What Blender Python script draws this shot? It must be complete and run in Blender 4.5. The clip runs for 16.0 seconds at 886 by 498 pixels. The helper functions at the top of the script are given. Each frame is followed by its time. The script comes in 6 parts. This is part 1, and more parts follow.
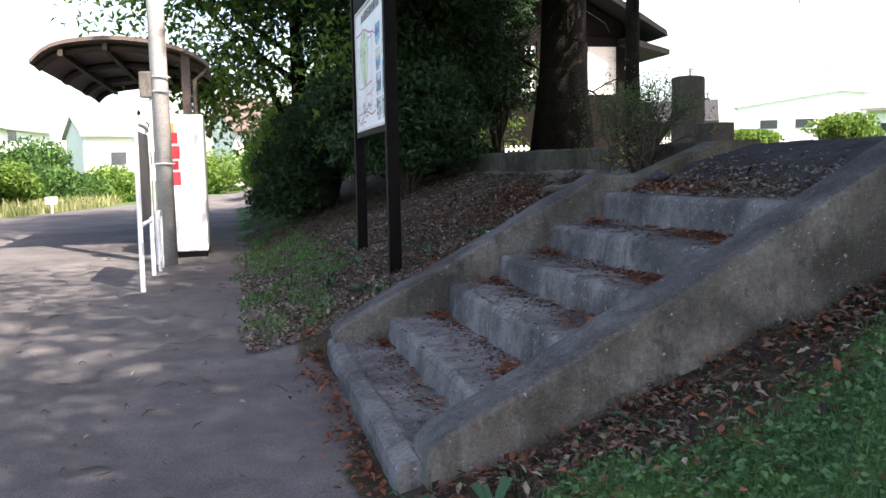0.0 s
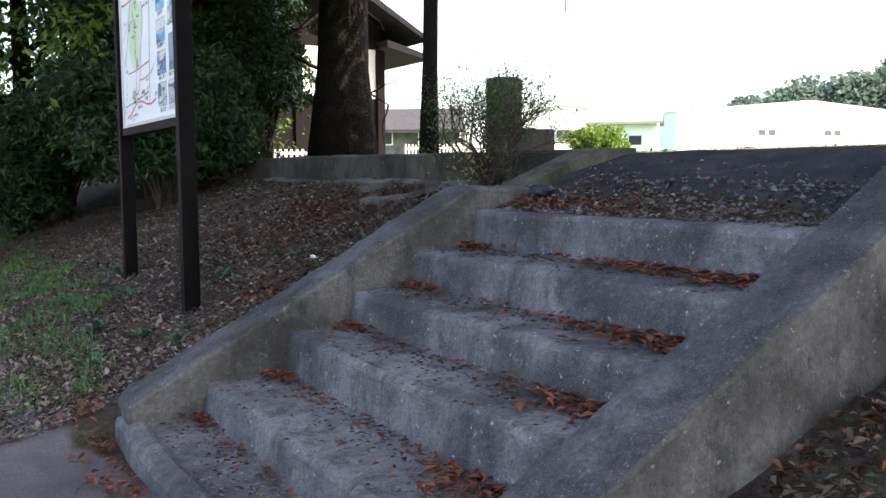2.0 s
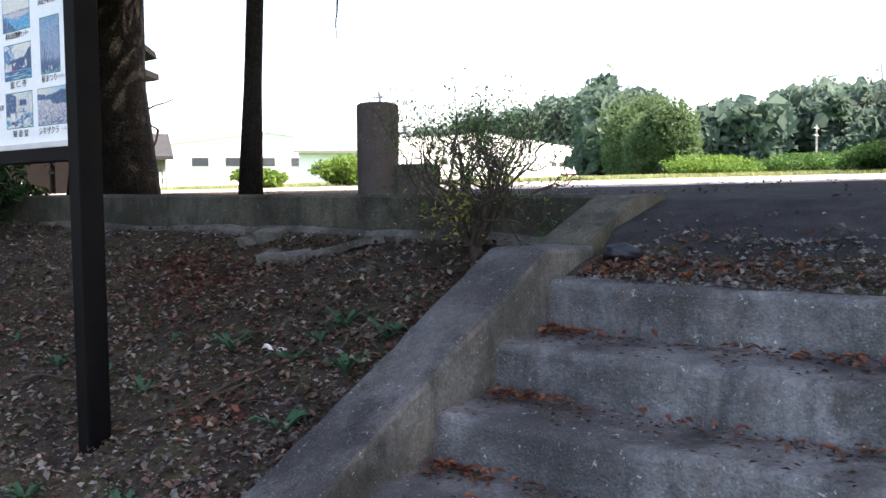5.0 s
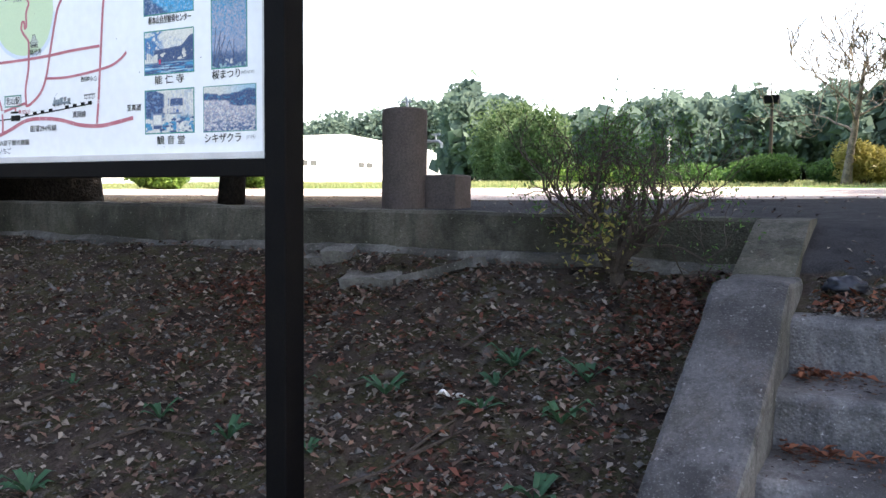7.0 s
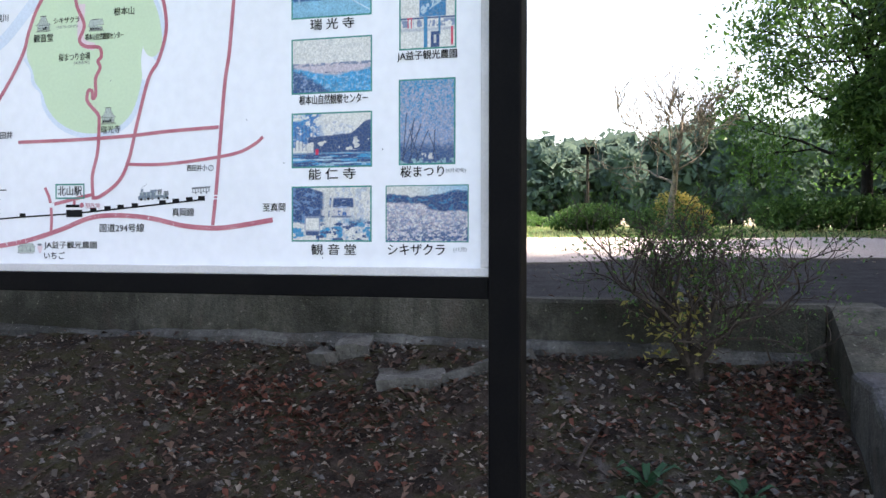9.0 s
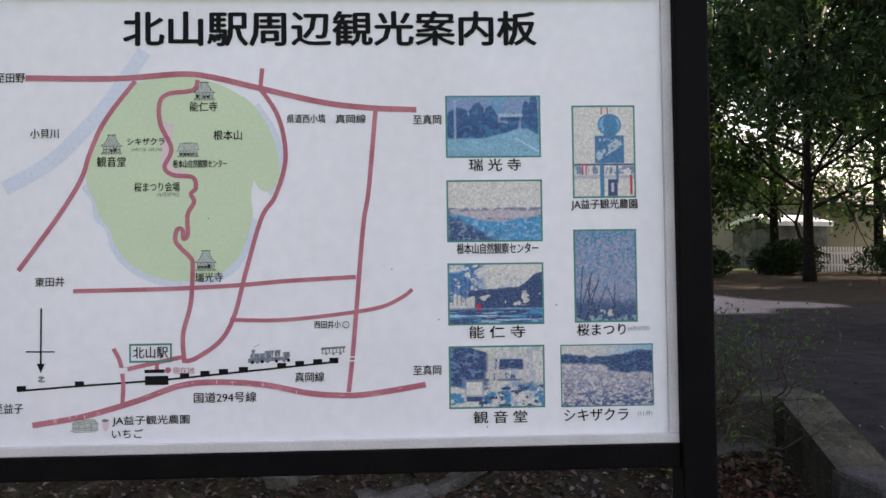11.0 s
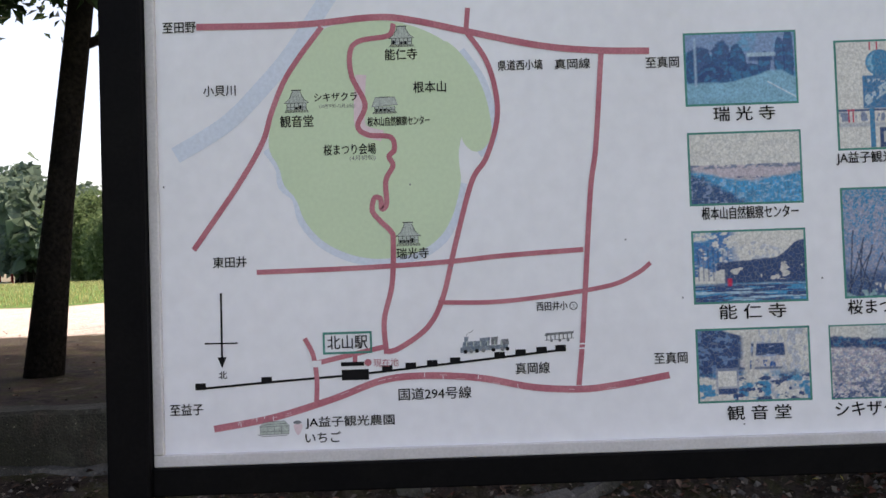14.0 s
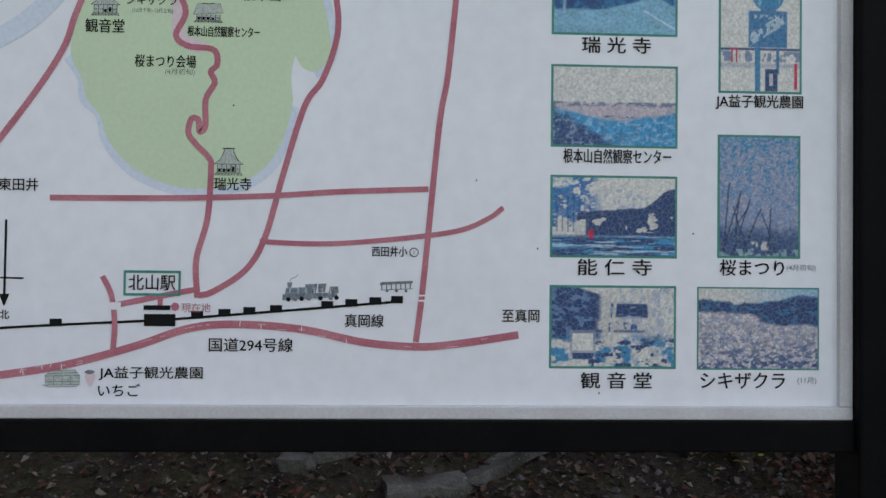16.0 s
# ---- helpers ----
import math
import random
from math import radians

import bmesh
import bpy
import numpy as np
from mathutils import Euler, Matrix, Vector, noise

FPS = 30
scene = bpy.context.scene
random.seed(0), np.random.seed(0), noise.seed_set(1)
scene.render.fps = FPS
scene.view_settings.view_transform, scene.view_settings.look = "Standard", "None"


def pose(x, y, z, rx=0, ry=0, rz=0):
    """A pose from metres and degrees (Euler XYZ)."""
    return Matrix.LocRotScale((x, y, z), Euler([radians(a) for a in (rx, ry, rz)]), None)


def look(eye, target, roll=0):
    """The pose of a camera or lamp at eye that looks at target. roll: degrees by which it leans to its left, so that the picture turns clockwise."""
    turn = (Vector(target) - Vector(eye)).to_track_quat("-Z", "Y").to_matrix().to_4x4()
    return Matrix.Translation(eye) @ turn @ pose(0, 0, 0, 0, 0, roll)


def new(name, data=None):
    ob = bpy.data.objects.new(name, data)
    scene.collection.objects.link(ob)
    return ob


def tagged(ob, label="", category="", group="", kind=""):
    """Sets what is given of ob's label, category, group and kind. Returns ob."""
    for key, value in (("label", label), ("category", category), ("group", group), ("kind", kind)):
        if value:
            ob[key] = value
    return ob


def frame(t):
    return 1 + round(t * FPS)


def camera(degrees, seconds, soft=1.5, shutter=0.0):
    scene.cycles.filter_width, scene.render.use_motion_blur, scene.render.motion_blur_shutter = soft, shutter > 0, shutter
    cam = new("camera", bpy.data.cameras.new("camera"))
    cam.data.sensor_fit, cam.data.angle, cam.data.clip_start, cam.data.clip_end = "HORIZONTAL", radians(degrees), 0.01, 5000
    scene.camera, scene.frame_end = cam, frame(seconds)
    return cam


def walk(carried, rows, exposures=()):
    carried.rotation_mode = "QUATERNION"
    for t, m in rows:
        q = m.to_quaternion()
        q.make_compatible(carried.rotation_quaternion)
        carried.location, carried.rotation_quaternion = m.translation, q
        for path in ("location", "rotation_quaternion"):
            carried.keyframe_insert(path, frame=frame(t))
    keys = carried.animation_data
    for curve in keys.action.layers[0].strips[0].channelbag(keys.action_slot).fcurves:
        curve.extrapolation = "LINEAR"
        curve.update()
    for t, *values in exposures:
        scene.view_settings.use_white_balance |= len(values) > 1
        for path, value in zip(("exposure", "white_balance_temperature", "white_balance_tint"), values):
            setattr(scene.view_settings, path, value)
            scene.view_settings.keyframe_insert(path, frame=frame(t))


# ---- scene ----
cam = camera(54.3, 16.0)
METRES, EYE, TILT, LEAN, TURN = 8.4, 1.2, 0.0, 0.0, -13.6
ROWS = [
    (0.0, 0.0, 0.0, 0.0, -0.11, -5.24, 1.16),
    (0.5, -0.0117, 0.0423, 0.0017, -4.85, -5.34, 0.71),
    (1.0, -0.0252, 0.0826, 0.0027, -8.88, -5.06, 0.38),
    (1.5, -0.0395, 0.1223, 0.0058, -13.32, -4.86, 0.19),
    (2.0, -0.0561, 0.1599, 0.0036, -17.52, -5.12, 0.35),
    (2.5, -0.0679, 0.2006, 0.0026, -21.62, -4.71, 0.01),
    (3.0, -0.0825, 0.2426, 0.0078, -26.07, -4.39, -0.21),
    (5.5, -0.1836, 0.4193, 0.0204, -41.04, -3.96, 0.59),
    (6.0, -0.2083, 0.4557, 0.0228, -43.95, -4.63, 0.28),
    (6.5, -0.2268, 0.4941, 0.0249, -45.71, -4.3, -0.44),
    (7.0, -0.2418, 0.5337, 0.0291, -47.83, -3.38, -0.42),
    (7.5, -0.2585, 0.5724, 0.0344, -50.45, -2.82, 0.27),
    (8.0, -0.266, 0.611, 0.0387, -53.74, -1.37, 0.37),
    (8.5, -0.274, 0.6482, 0.0451, -57.25, -0.84, 0.21),
    (11.0, -0.3018, 0.8136, 0.0918, -78.89, 1.66, 0.78),
    (11.5, -0.296, 0.8374, 0.0939, -80.14, 2.61, 1.93),
    (12.0, -0.2927, 0.8588, 0.0955, -78.91, 3.9, 2.7),
    (12.5, -0.2844, 0.8701, 0.0952, -77.42, 4.48, 3.24),
    (13.0, -0.2802, 0.8693, 0.0931, -76.48, 3.8, 2.91),
    (13.5, -0.2792, 0.8682, 0.09, -75.97, 2.82, 2.18),
    (14.0, -0.2763, 0.8685, 0.0861, -76.33, 1.79, 1.93),
    (14.5, -0.2713, 0.8638, 0.0828, -76.4, 0.96, 1.28),
    (15.0, -0.2663, 0.8587, 0.0801, -77.11, 0.34, 0.85),
    (15.5, -0.2585, 0.8522, 0.076, -78.05, 0.72, -0.29),
    (16.0, -0.2458, 0.8469, 0.0753, -79.08, 1.09, -0.6),
]
EXPOSURES = [(0.0, 1.93, 7150, 17), (3.0, 2.3, 7200, 18), (5.5, 2.22, 7250, 18), (7.0, 2.32, 7250, 18), (8.5, 2.28, 7250, 18), (11.0, 1.62, 8200, 25), (12.0, 1.54, 8200, 24), (12.6, 1.38, 8200, 24), (14.0, 1.38, 8100, 23), (14.8, 1.38, 8000, 21), (16.0, 1.38, 7950, 18)]
walk(cam, [(t, pose(0, 0, EYE, TILT, LEAN, TURN) @ pose(METRES * x, METRES * y, METRES * z, 90 + pitch, roll, yaw)) for t, x, y, z, yaw, pitch, roll in ROWS], EXPOSURES)

import mathutils

# ---- light ----
SUN_AZ, SUN_EL = 150.0, 52.0   # degrees clockwise from +y, and above the horizon
world = bpy.data.worlds.new("world")
scene.world = world
world.use_nodes = True
wn = world.node_tree
sky = wn.nodes.new("ShaderNodeTexSky")
sky.sky_type, sky.sun_disc = "NISHITA", False
sky.sun_elevation, sky.sun_rotation = radians(SUN_EL), radians(SUN_AZ)
sky.air_density, sky.dust_density, sky.ozone_density = 1.0, 2.5, 1.0
wn.nodes["Background"].inputs["Strength"].default_value = 0.15
wn.links.new(sky.outputs["Color"], wn.nodes["Background"].inputs["Color"])
sun_data = bpy.data.lights.new("sun", "SUN")
sun_data.energy, sun_data.angle, sun_data.color = 4.5, radians(0.6), (1.0, 0.95, 0.87)
sun = new("sun", sun_data)
sun_way = Vector((math.sin(radians(SUN_AZ)) * math.cos(radians(SUN_EL)), math.cos(radians(SUN_AZ)) * math.cos(radians(SUN_EL)), math.sin(radians(SUN_EL))))
sun.matrix_world = look(sun_way * 60, (0, 0, 0))

# ---- materials ----
def mat(name, base, rough=0.7, var=0.25, scale=6.0, bump=0.2, fine=60.0, metal=0.0, tint=None, dist=0.01, island=0.0, spec=0.4, coords="Object"):
    """A surface with variation at two scales: slow stains towards tint, fine grain and relief."""
    m = bpy.data.materials.new(name)
    m.use_nodes = True
    n, l = m.node_tree.nodes, m.node_tree.links
    p = n["Principled BSDF"]
    p.inputs["Roughness"].default_value, p.inputs["Metallic"].default_value = rough, metal
    p.inputs["Specular IOR Level"].default_value = spec
    tc = n.new("ShaderNodeTexCoord")
    big, small = n.new("ShaderNodeTexNoise"), n.new("ShaderNodeTexNoise")
    big.inputs["Scale"].default_value, big.inputs["Detail"].default_value = scale, 5
    small.inputs["Scale"].default_value, small.inputs["Detail"].default_value = fine, 3
    for t in (big, small):
        l.new(tc.outputs[coords], t.inputs["Vector"])
    ramp = n.new("ShaderNodeValToRGB")
    ramp.color_ramp.elements[0].position, ramp.color_ramp.elements[1].position = 0.35, 0.7
    ramp.color_ramp.elements[0].color = (*base, 1)
    ramp.color_ramp.elements[1].color = (*(tint or [c * (1 - var) for c in base]), 1)
    l.new(big.outputs["Fac"], ramp.inputs["Fac"])
    hsv = n.new("ShaderNodeHueSaturation")
    l.new(ramp.outputs["Color"], hsv.inputs["Color"])
    mr = n.new("ShaderNodeMapRange")
    mr.inputs["From Min"].default_value, mr.inputs["From Max"].default_value = 0.3, 0.7
    mr.inputs["To Min"].default_value, mr.inputs["To Max"].default_value = 1 - var, 1 + var
    l.new(small.outputs["Fac"], mr.inputs["Value"])
    value = mr.outputs["Result"]
    if island:
        geo, mi, mul = n.new("ShaderNodeNewGeometry"), n.new("ShaderNodeMapRange"), n.new("ShaderNodeMath")
        mi.inputs["To Min"].default_value, mi.inputs["To Max"].default_value = 1 - island, 1 + island
        mul.operation = "MULTIPLY"
        l.new(geo.outputs["Random Per Island"], mi.inputs["Value"])
        l.new(value, mul.inputs[0]), l.new(mi.outputs["Result"], mul.inputs[1])
        value = mul.outputs[0]
    l.new(value, hsv.inputs["Value"])
    l.new(hsv.outputs["Color"], p.inputs["Base Color"])
    if bump:
        b = n.new("ShaderNodeBump")
        b.inputs["Strength"].default_value, b.inputs["Distance"].default_value = bump, dist
        l.new(small.outputs["Fac"], b.inputs["Height"])
        l.new(b.outputs["Normal"], p.inputs["Normal"])
    return m


def leaf_mat(name, dark, light, through_light=0.35, rough=0.5, gloss=0.2):
    """Leaves: colour differs leaf by leaf; light passes through."""
    m = bpy.data.materials.new(name)
    m.use_nodes = True
    n, l = m.node_tree.nodes, m.node_tree.links
    p = n["Principled BSDF"]
    p.inputs["Roughness"].default_value, p.inputs["Specular IOR Level"].default_value = rough, gloss
    geo, ramp = n.new("ShaderNodeNewGeometry"), n.new("ShaderNodeValToRGB")
    ramp.color_ramp.elements[0].color, ramp.color_ramp.elements[1].color = (*dark, 1), (*light, 1)
    l.new(geo.outputs["Random Per Island"], ramp.inputs["Fac"])
    l.new(ramp.outputs["Color"], p.inputs["Base Color"])
    if through_light:
        tr, mix = n.new("ShaderNodeBsdfTranslucent"), n.new("ShaderNodeMixShader")
        mix.inputs[0].default_value = through_light
        l.new(ramp.outputs["Color"], tr.inputs["Color"])
        l.new(p.outputs[0], mix.inputs[1]), l.new(tr.outputs[0], mix.inputs[2])
        l.new(mix.outputs[0], n["Material Output"].inputs["Surface"])
    return m


def concrete_mat(name, base, stain, moss, moss_amount=0.35, speck=0.5):
    """Old cast concrete: pale and dark grit, pits, run-off streaks, patches of moss."""
    m = mat(name, base, 0.93, 0.22, 2.6, 0, 55, tint=stain)
    n, l = m.node_tree.nodes, m.node_tree.links
    p = n["Principled BSDF"]
    p.inputs["Specular IOR Level"].default_value = 0.2
    tc = next(x for x in n if x.bl_idname == "ShaderNodeTexCoord")
    col = next(x for x in n if x.bl_idname == "ShaderNodeHueSaturation").outputs["Color"]
    def blend(colour, fac, other, kind="MIX"):
        mx = n.new("ShaderNodeMix")
        mx.data_type, mx.blend_type = "RGBA", kind
        l.new(fac, mx.inputs["Factor"]), l.new(colour, mx.inputs["A"])
        mx.inputs["B"].default_value = (*other, 1)
        return mx.outputs["Result"]
    def rng_of(src, lo, hi, top=1.0):
        mr = n.new("ShaderNodeMapRange")
        mr.inputs["From Min"].default_value, mr.inputs["From Max"].default_value, mr.inputs["To Max"].default_value = lo, hi, top
        l.new(src, mr.inputs["Value"])
        return mr.outputs["Result"]
    def tex(scale, detail=4, rough=0.65, stretch=None):
        t = n.new("ShaderNodeTexNoise")
        t.inputs["Scale"].default_value, t.inputs["Detail"].default_value, t.inputs["Roughness"].default_value = scale, detail, rough
        src = tc.outputs["Object"]
        if stretch:
            mp = n.new("ShaderNodeMapping")
            mp.inputs["Scale"].default_value = stretch
            l.new(src, mp.inputs["Vector"])
            src = mp.outputs["Vector"]
        l.new(src, t.inputs["Vector"])
        return t.outputs["Fac"]
    col = blend(col, rng_of(tex(9, 6, 0.7, (1, 1, 0.16)), 0.5, 0.72, 0.75), [x * 0.42 for x in stain])
    col = blend(col, rng_of(tex(7, 7, 0.75, (1, 1, 0.35)), 0.60, 0.74, 0.55), [min(1, x * 1.75) for x in base])
    col = blend(col, rng_of(tex(3.2, 7, 0.7), 0.52, 0.7, moss_amount), moss)
    col = blend(col, rng_of(tex(1.3, 5, 0.65), 0.48, 0.62, 0.6), [x * 0.45 for x in stain])
    col = blend(col, rng_of(tex(4.2, 6, 0.7), 0.55, 0.66, 0.6), [x * 0.42 for x in stain])
    col = blend(col, rng_of(tex(17, 5, 0.8), 0.60, 0.70, 0.5), [min(1, x * 1.55) for x in base])
    col = blend(col, rng_of(tex(24, 5, 0.8), 0.42, 0.32, 0.6), [x * 0.45 for x in stain])
    spot = tex(34, 3, 0.75)
    col = blend(col, rng_of(spot, 0.655, 0.70, 0.75), [min(1, x * 2.3) for x in base])
    col = blend(col, rng_of(tex(5.5, 6, 0.75, (1, 1, 0.5)), 0.55, 0.68, 0.5), (0.085, 0.062, 0.05))
    vo = n.new("ShaderNodeTexVoronoi")
    vo.inputs["Scale"].default_value = 85
    l.new(tc.outputs["Object"], vo.inputs["Vector"])
    gritty = tex(150, 2, 0.6)
    col = blend(col, rng_of(gritty, 0.58, 0.72, speck), [min(1, x * 2.1) for x in base])
    col = blend(col, rng_of(gritty, 0.42, 0.30, speck), [x * 0.35 for x in base])
    l.new(col, p.inputs["Base Color"])
    add = n.new("ShaderNodeMath")
    add.operation = "ADD"
    l.new(rng_of(vo.outputs["Distance"], 0.0, 0.6, 0.6), add.inputs[0]), l.new(tex(28, 6, 0.75), add.inputs[1])
    bp = n.new("ShaderNodeBump")
    bp.inputs["Strength"].default_value, bp.inputs["Distance"].default_value = 0.6, 0.010
    l.new(add.outputs[0], bp.inputs["Height"]), l.new(bp.outputs["Normal"], p.inputs["Normal"])
    return m


CONCRETE = concrete_mat("concrete", (0.185, 0.183, 0.184), (0.082, 0.082, 0.084), (0.048, 0.049, 0.038), 0.7, 0.25)
CONCRETE_OLIVE = concrete_mat("olive_stained_concrete", (0.100, 0.097, 0.078), (0.046, 0.046, 0.035), (0.032, 0.036, 0.018), 0.75, 0.2)
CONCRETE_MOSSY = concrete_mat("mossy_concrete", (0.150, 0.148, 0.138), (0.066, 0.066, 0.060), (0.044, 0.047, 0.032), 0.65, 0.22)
# cap tone is lowered to offset the sky light on upward faces
CONCRETE_CAP = concrete_mat("worn_darkened_cap", (0.108, 0.107, 0.108), (0.052, 0.052, 0.053), (0.040, 0.042, 0.034), 0.6, 0.45)
CONCRETE_PALE = concrete_mat("pale_concrete", (0.20, 0.195, 0.185), (0.12, 0.116, 0.108), (0.08, 0.08, 0.055), 0.45, 0.35)
POLE_PALE = mat("pale_concrete_pole", (0.42, 0.41, 0.40), 0.85, 0.15, 3, 0.15, 40, tint=(0.30, 0.29, 0.28))
BLACK_STEEL = mat("black_painted_steel", (0.0024, 0.0024, 0.003), 0.6, 0.3, 9.0, 0.1, 120, tint=(0.0045, 0.0042, 0.0042), dist=0.001, spec=0.07)
ALU = mat("dull_aluminium", (0.58, 0.565, 0.555), 0.5, 0.07, 6.0, 0.05, 200, tint=(0.48, 0.46, 0.45), dist=0.001)
PANEL = mat("white_enamel_panel", (0.79, 0.80, 0.82), 0.42, 0.03, 2.5, 0.02, 30, tint=(0.74, 0.745, 0.76), dist=0.001)
INK = mat("black_ink", (0.006, 0.006, 0.007), 0.6, 0.2, 30, 0, 200, spec=0.12)
INK_GREY = mat("grey_ink", (0.22, 0.23, 0.24), 0.6, 0.5, 90, 0, 400)
INK_RED = mat("faded_red_ink", (0.43, 0.115, 0.15), 0.6, 0.16, 14, 0, 260, tint=(0.52, 0.19, 0.22))
INK_GREEN = mat("pale_green_ink", (0.55, 0.68, 0.46), 0.6, 0.03, 6, 0, 120)
INK_BLUE = mat("pale_blue_ink", (0.62, 0.69, 0.77), 0.6, 0.06, 12, 0, 120)
INK_PINK = mat("pale_pink_ink", (0.72, 0.56, 0.58), 0.6, 0.05, 12, 0, 120)
BORDER = mat("green_photo_border", (0.03, 0.24, 0.19), 0.5, 0.2, 20, 0, 200)
BARK = mat("dark_bark", (0.020, 0.017, 0.014), 0.95, 0.45, 7, 1.0, 38, tint=(0.010, 0.009, 0.008), dist=0.02, spec=0.12)
BARK_GREY = mat("grey_bark", (0.24, 0.20, 0.15), 0.95, 0.35, 9, 0.9, 45, tint=(0.08, 0.07, 0.06), dist=0.012)
TWIG = mat("dry_twig", (0.055, 0.042, 0.033), 0.9, 0.35, 20, 0.4, 90, dist=0.003)
LEAF_DARK = leaf_mat("dark_evergreen_backlit_leaf", (0.012, 0.03, 0.014), (0.035, 0.08, 0.03), 0.2, 0.42)
LEAF = leaf_mat("broad_green_leaf", (0.03, 0.075, 0.022), (0.10, 0.20, 0.05), 0.4)
LEAF_BRIGHT = leaf_mat("bright_sunlit_green_leaf", (0.06, 0.13, 0.025), (0.19, 0.30, 0.06), 0.45)
LEAF_MID = leaf_mat("thicket_leaf", (0.07, 0.115, 0.055), (0.13, 0.19, 0.09), 0.4, 0.7, 0.1)
LEAF_YELLOW = leaf_mat("yellow_leaf", (0.22, 0.20, 0.05), (0.40, 0.36, 0.12), 0.35)
# distance haze is mixed into this leaf colour: paler and bluer
LEAF_WOOD_HAZED = leaf_mat("hazed_woodland_leaf", (0.08, 0.125, 0.105), (0.12, 0.17, 0.13), 0.38, 0.85, 0.03)
GRASS = leaf_mat("grass_blade", (0.05, 0.125, 0.055), (0.125, 0.25, 0.10), 0.4)
WEED = leaf_mat("weed_leaf", (0.028, 0.085, 0.045), (0.06, 0.145, 0.075), 0.25)
FIELD_GRASS = leaf_mat("field_grass_blade", (0.17, 0.20, 0.08), (0.36, 0.36, 0.17), 0.4)
LITTER = leaf_mat("fallen_brown_leaf", (0.013, 0.009, 0.008), (0.165, 0.105, 0.08), 0.1, 0.8)
LITTER_RED = leaf_mat("fallen_red_leaf", (0.06, 0.022, 0.015), (0.23, 0.088, 0.048), 0.15, 0.7)
LITTER_RUST = leaf_mat("fallen_rust_leaf", (0.035, 0.016, 0.012), (0.17, 0.066, 0.045), 0.12, 0.8)
LITTER_PALE = leaf_mat("fallen_pale_leaf", (0.06, 0.052, 0.045), (0.26, 0.225, 0.19), 0.1, 0.8)
WHITE_WALL = mat("white_plaster", (0.78, 0.77, 0.74), 0.85, 0.06, 2, 0.15, 40)
WHITE_METAL = mat("white_metal_siding", (0.84, 0.84, 0.84), 0.55, 0.05, 1.0, 0.1, 20)
DARK_WOOD = mat("dark_stained_wood", (0.05, 0.035, 0.026), 0.75, 0.35, 5, 0.4, 60, dist=0.004)
# hall wood and tile: the deep eaves' shade is put into near-black colours
HALL_WOOD = mat("shaded_hall_wood", (0.009, 0.0075, 0.007), 0.9, 0.35, 5, 0.4, 60, dist=0.004, spec=0.1)
HALL_TILE = mat("shaded_hall_tile", (0.016, 0.016, 0.017), 0.85, 0.25, 4, 0.5, 14, dist=0.03, spec=0.1)
ROOF_TILE = mat("dark_roof_tile", (0.04, 0.04, 0.043), 0.7, 0.25, 4, 0.5, 14, dist=0.03, spec=0.2)
GLASS_DARK = mat("window_glass", (0.05, 0.06, 0.07), 0.12, 0.2, 2, 0, 10, spec=0.6)
ROOF_BROWN = mat("brown_corrugated_roof", (0.13, 0.095, 0.08), 0.6, 0.2, 3, 0.4, 40, dist=0.006)
RED_PAINT = mat("red_paint", (0.55, 0.035, 0.05), 0.45, 0.1, 6, 0.02, 80)
ORANGE_PAINT = mat("orange_print", (0.75, 0.35, 0.10), 0.45, 0.1, 6, 0.02, 80)
VEND_WHITE = mat("white_vending_enamel", (0.74, 0.76, 0.78), 0.35, 0.06, 2, 0.03, 30)
GALV = mat("galvanised_tube", (0.55, 0.56, 0.57), 0.4, 0.1, 10, 0.05, 90, metal=0.4)
GREY_BOARD = mat("grey_notice_panel", (0.08, 0.082, 0.085), 0.5, 0.15, 5, 0.05, 60)
PLASTIC = mat("dark_plastic_bag", (0.02, 0.024, 0.034), 0.45, 0.3, 10, 0.5, 30)


def photo_mat(name, cell=105.0, crack_strength=0.38):
    """A faded print: its own colours, fine mottling, cracked varnish."""
    m = bpy.data.materials.new(name)
    m.use_nodes = True
    n, l = m.node_tree.nodes, m.node_tree.links
    p = n["Principled BSDF"]
    p.inputs["Roughness"].default_value = 0.5
    tc, at = n.new("ShaderNodeTexCoord"), n.new("ShaderNodeAttribute")
    at.attribute_name = "print"
    no = n.new("ShaderNodeTexNoise")
    no.inputs["Scale"].default_value, no.inputs["Detail"].default_value = 210, 6
    l.new(tc.outputs["Object"], no.inputs["Vector"])
    mot = n.new("ShaderNodeMix")
    mot.data_type, mot.blend_type = "RGBA", "OVERLAY"
    mot.inputs["Factor"].default_value = 0.5
    l.new(at.outputs["Color"], mot.inputs["A"]), l.new(no.outputs["Fac"], mot.inputs["B"])
    vo = n.new("ShaderNodeTexVoronoi")
    vo.feature = "DISTANCE_TO_EDGE"
    vo.inputs["Scale"].default_value = cell
    l.new(tc.outputs["Object"], vo.inputs["Vector"])
    crack = n.new("ShaderNodeMapRange")
    crack.inputs["From Max"].default_value = 0.075
    crack.inputs["To Min"].default_value, crack.inputs["To Max"].default_value = crack_strength, 0.0
    l.new(vo.outputs["Distance"], crack.inputs["Value"])
    mx = n.new("ShaderNodeMix")
    mx.data_type = "RGBA"
    mx.inputs["B"].default_value = (0.27, 0.30, 0.30, 1)
    l.new(crack.outputs["Result"], mx.inputs["Factor"])
    l.new(mot.outputs["Result"], mx.inputs["A"]), l.new(mx.outputs["Result"], p.inputs["Base Color"])
    return m


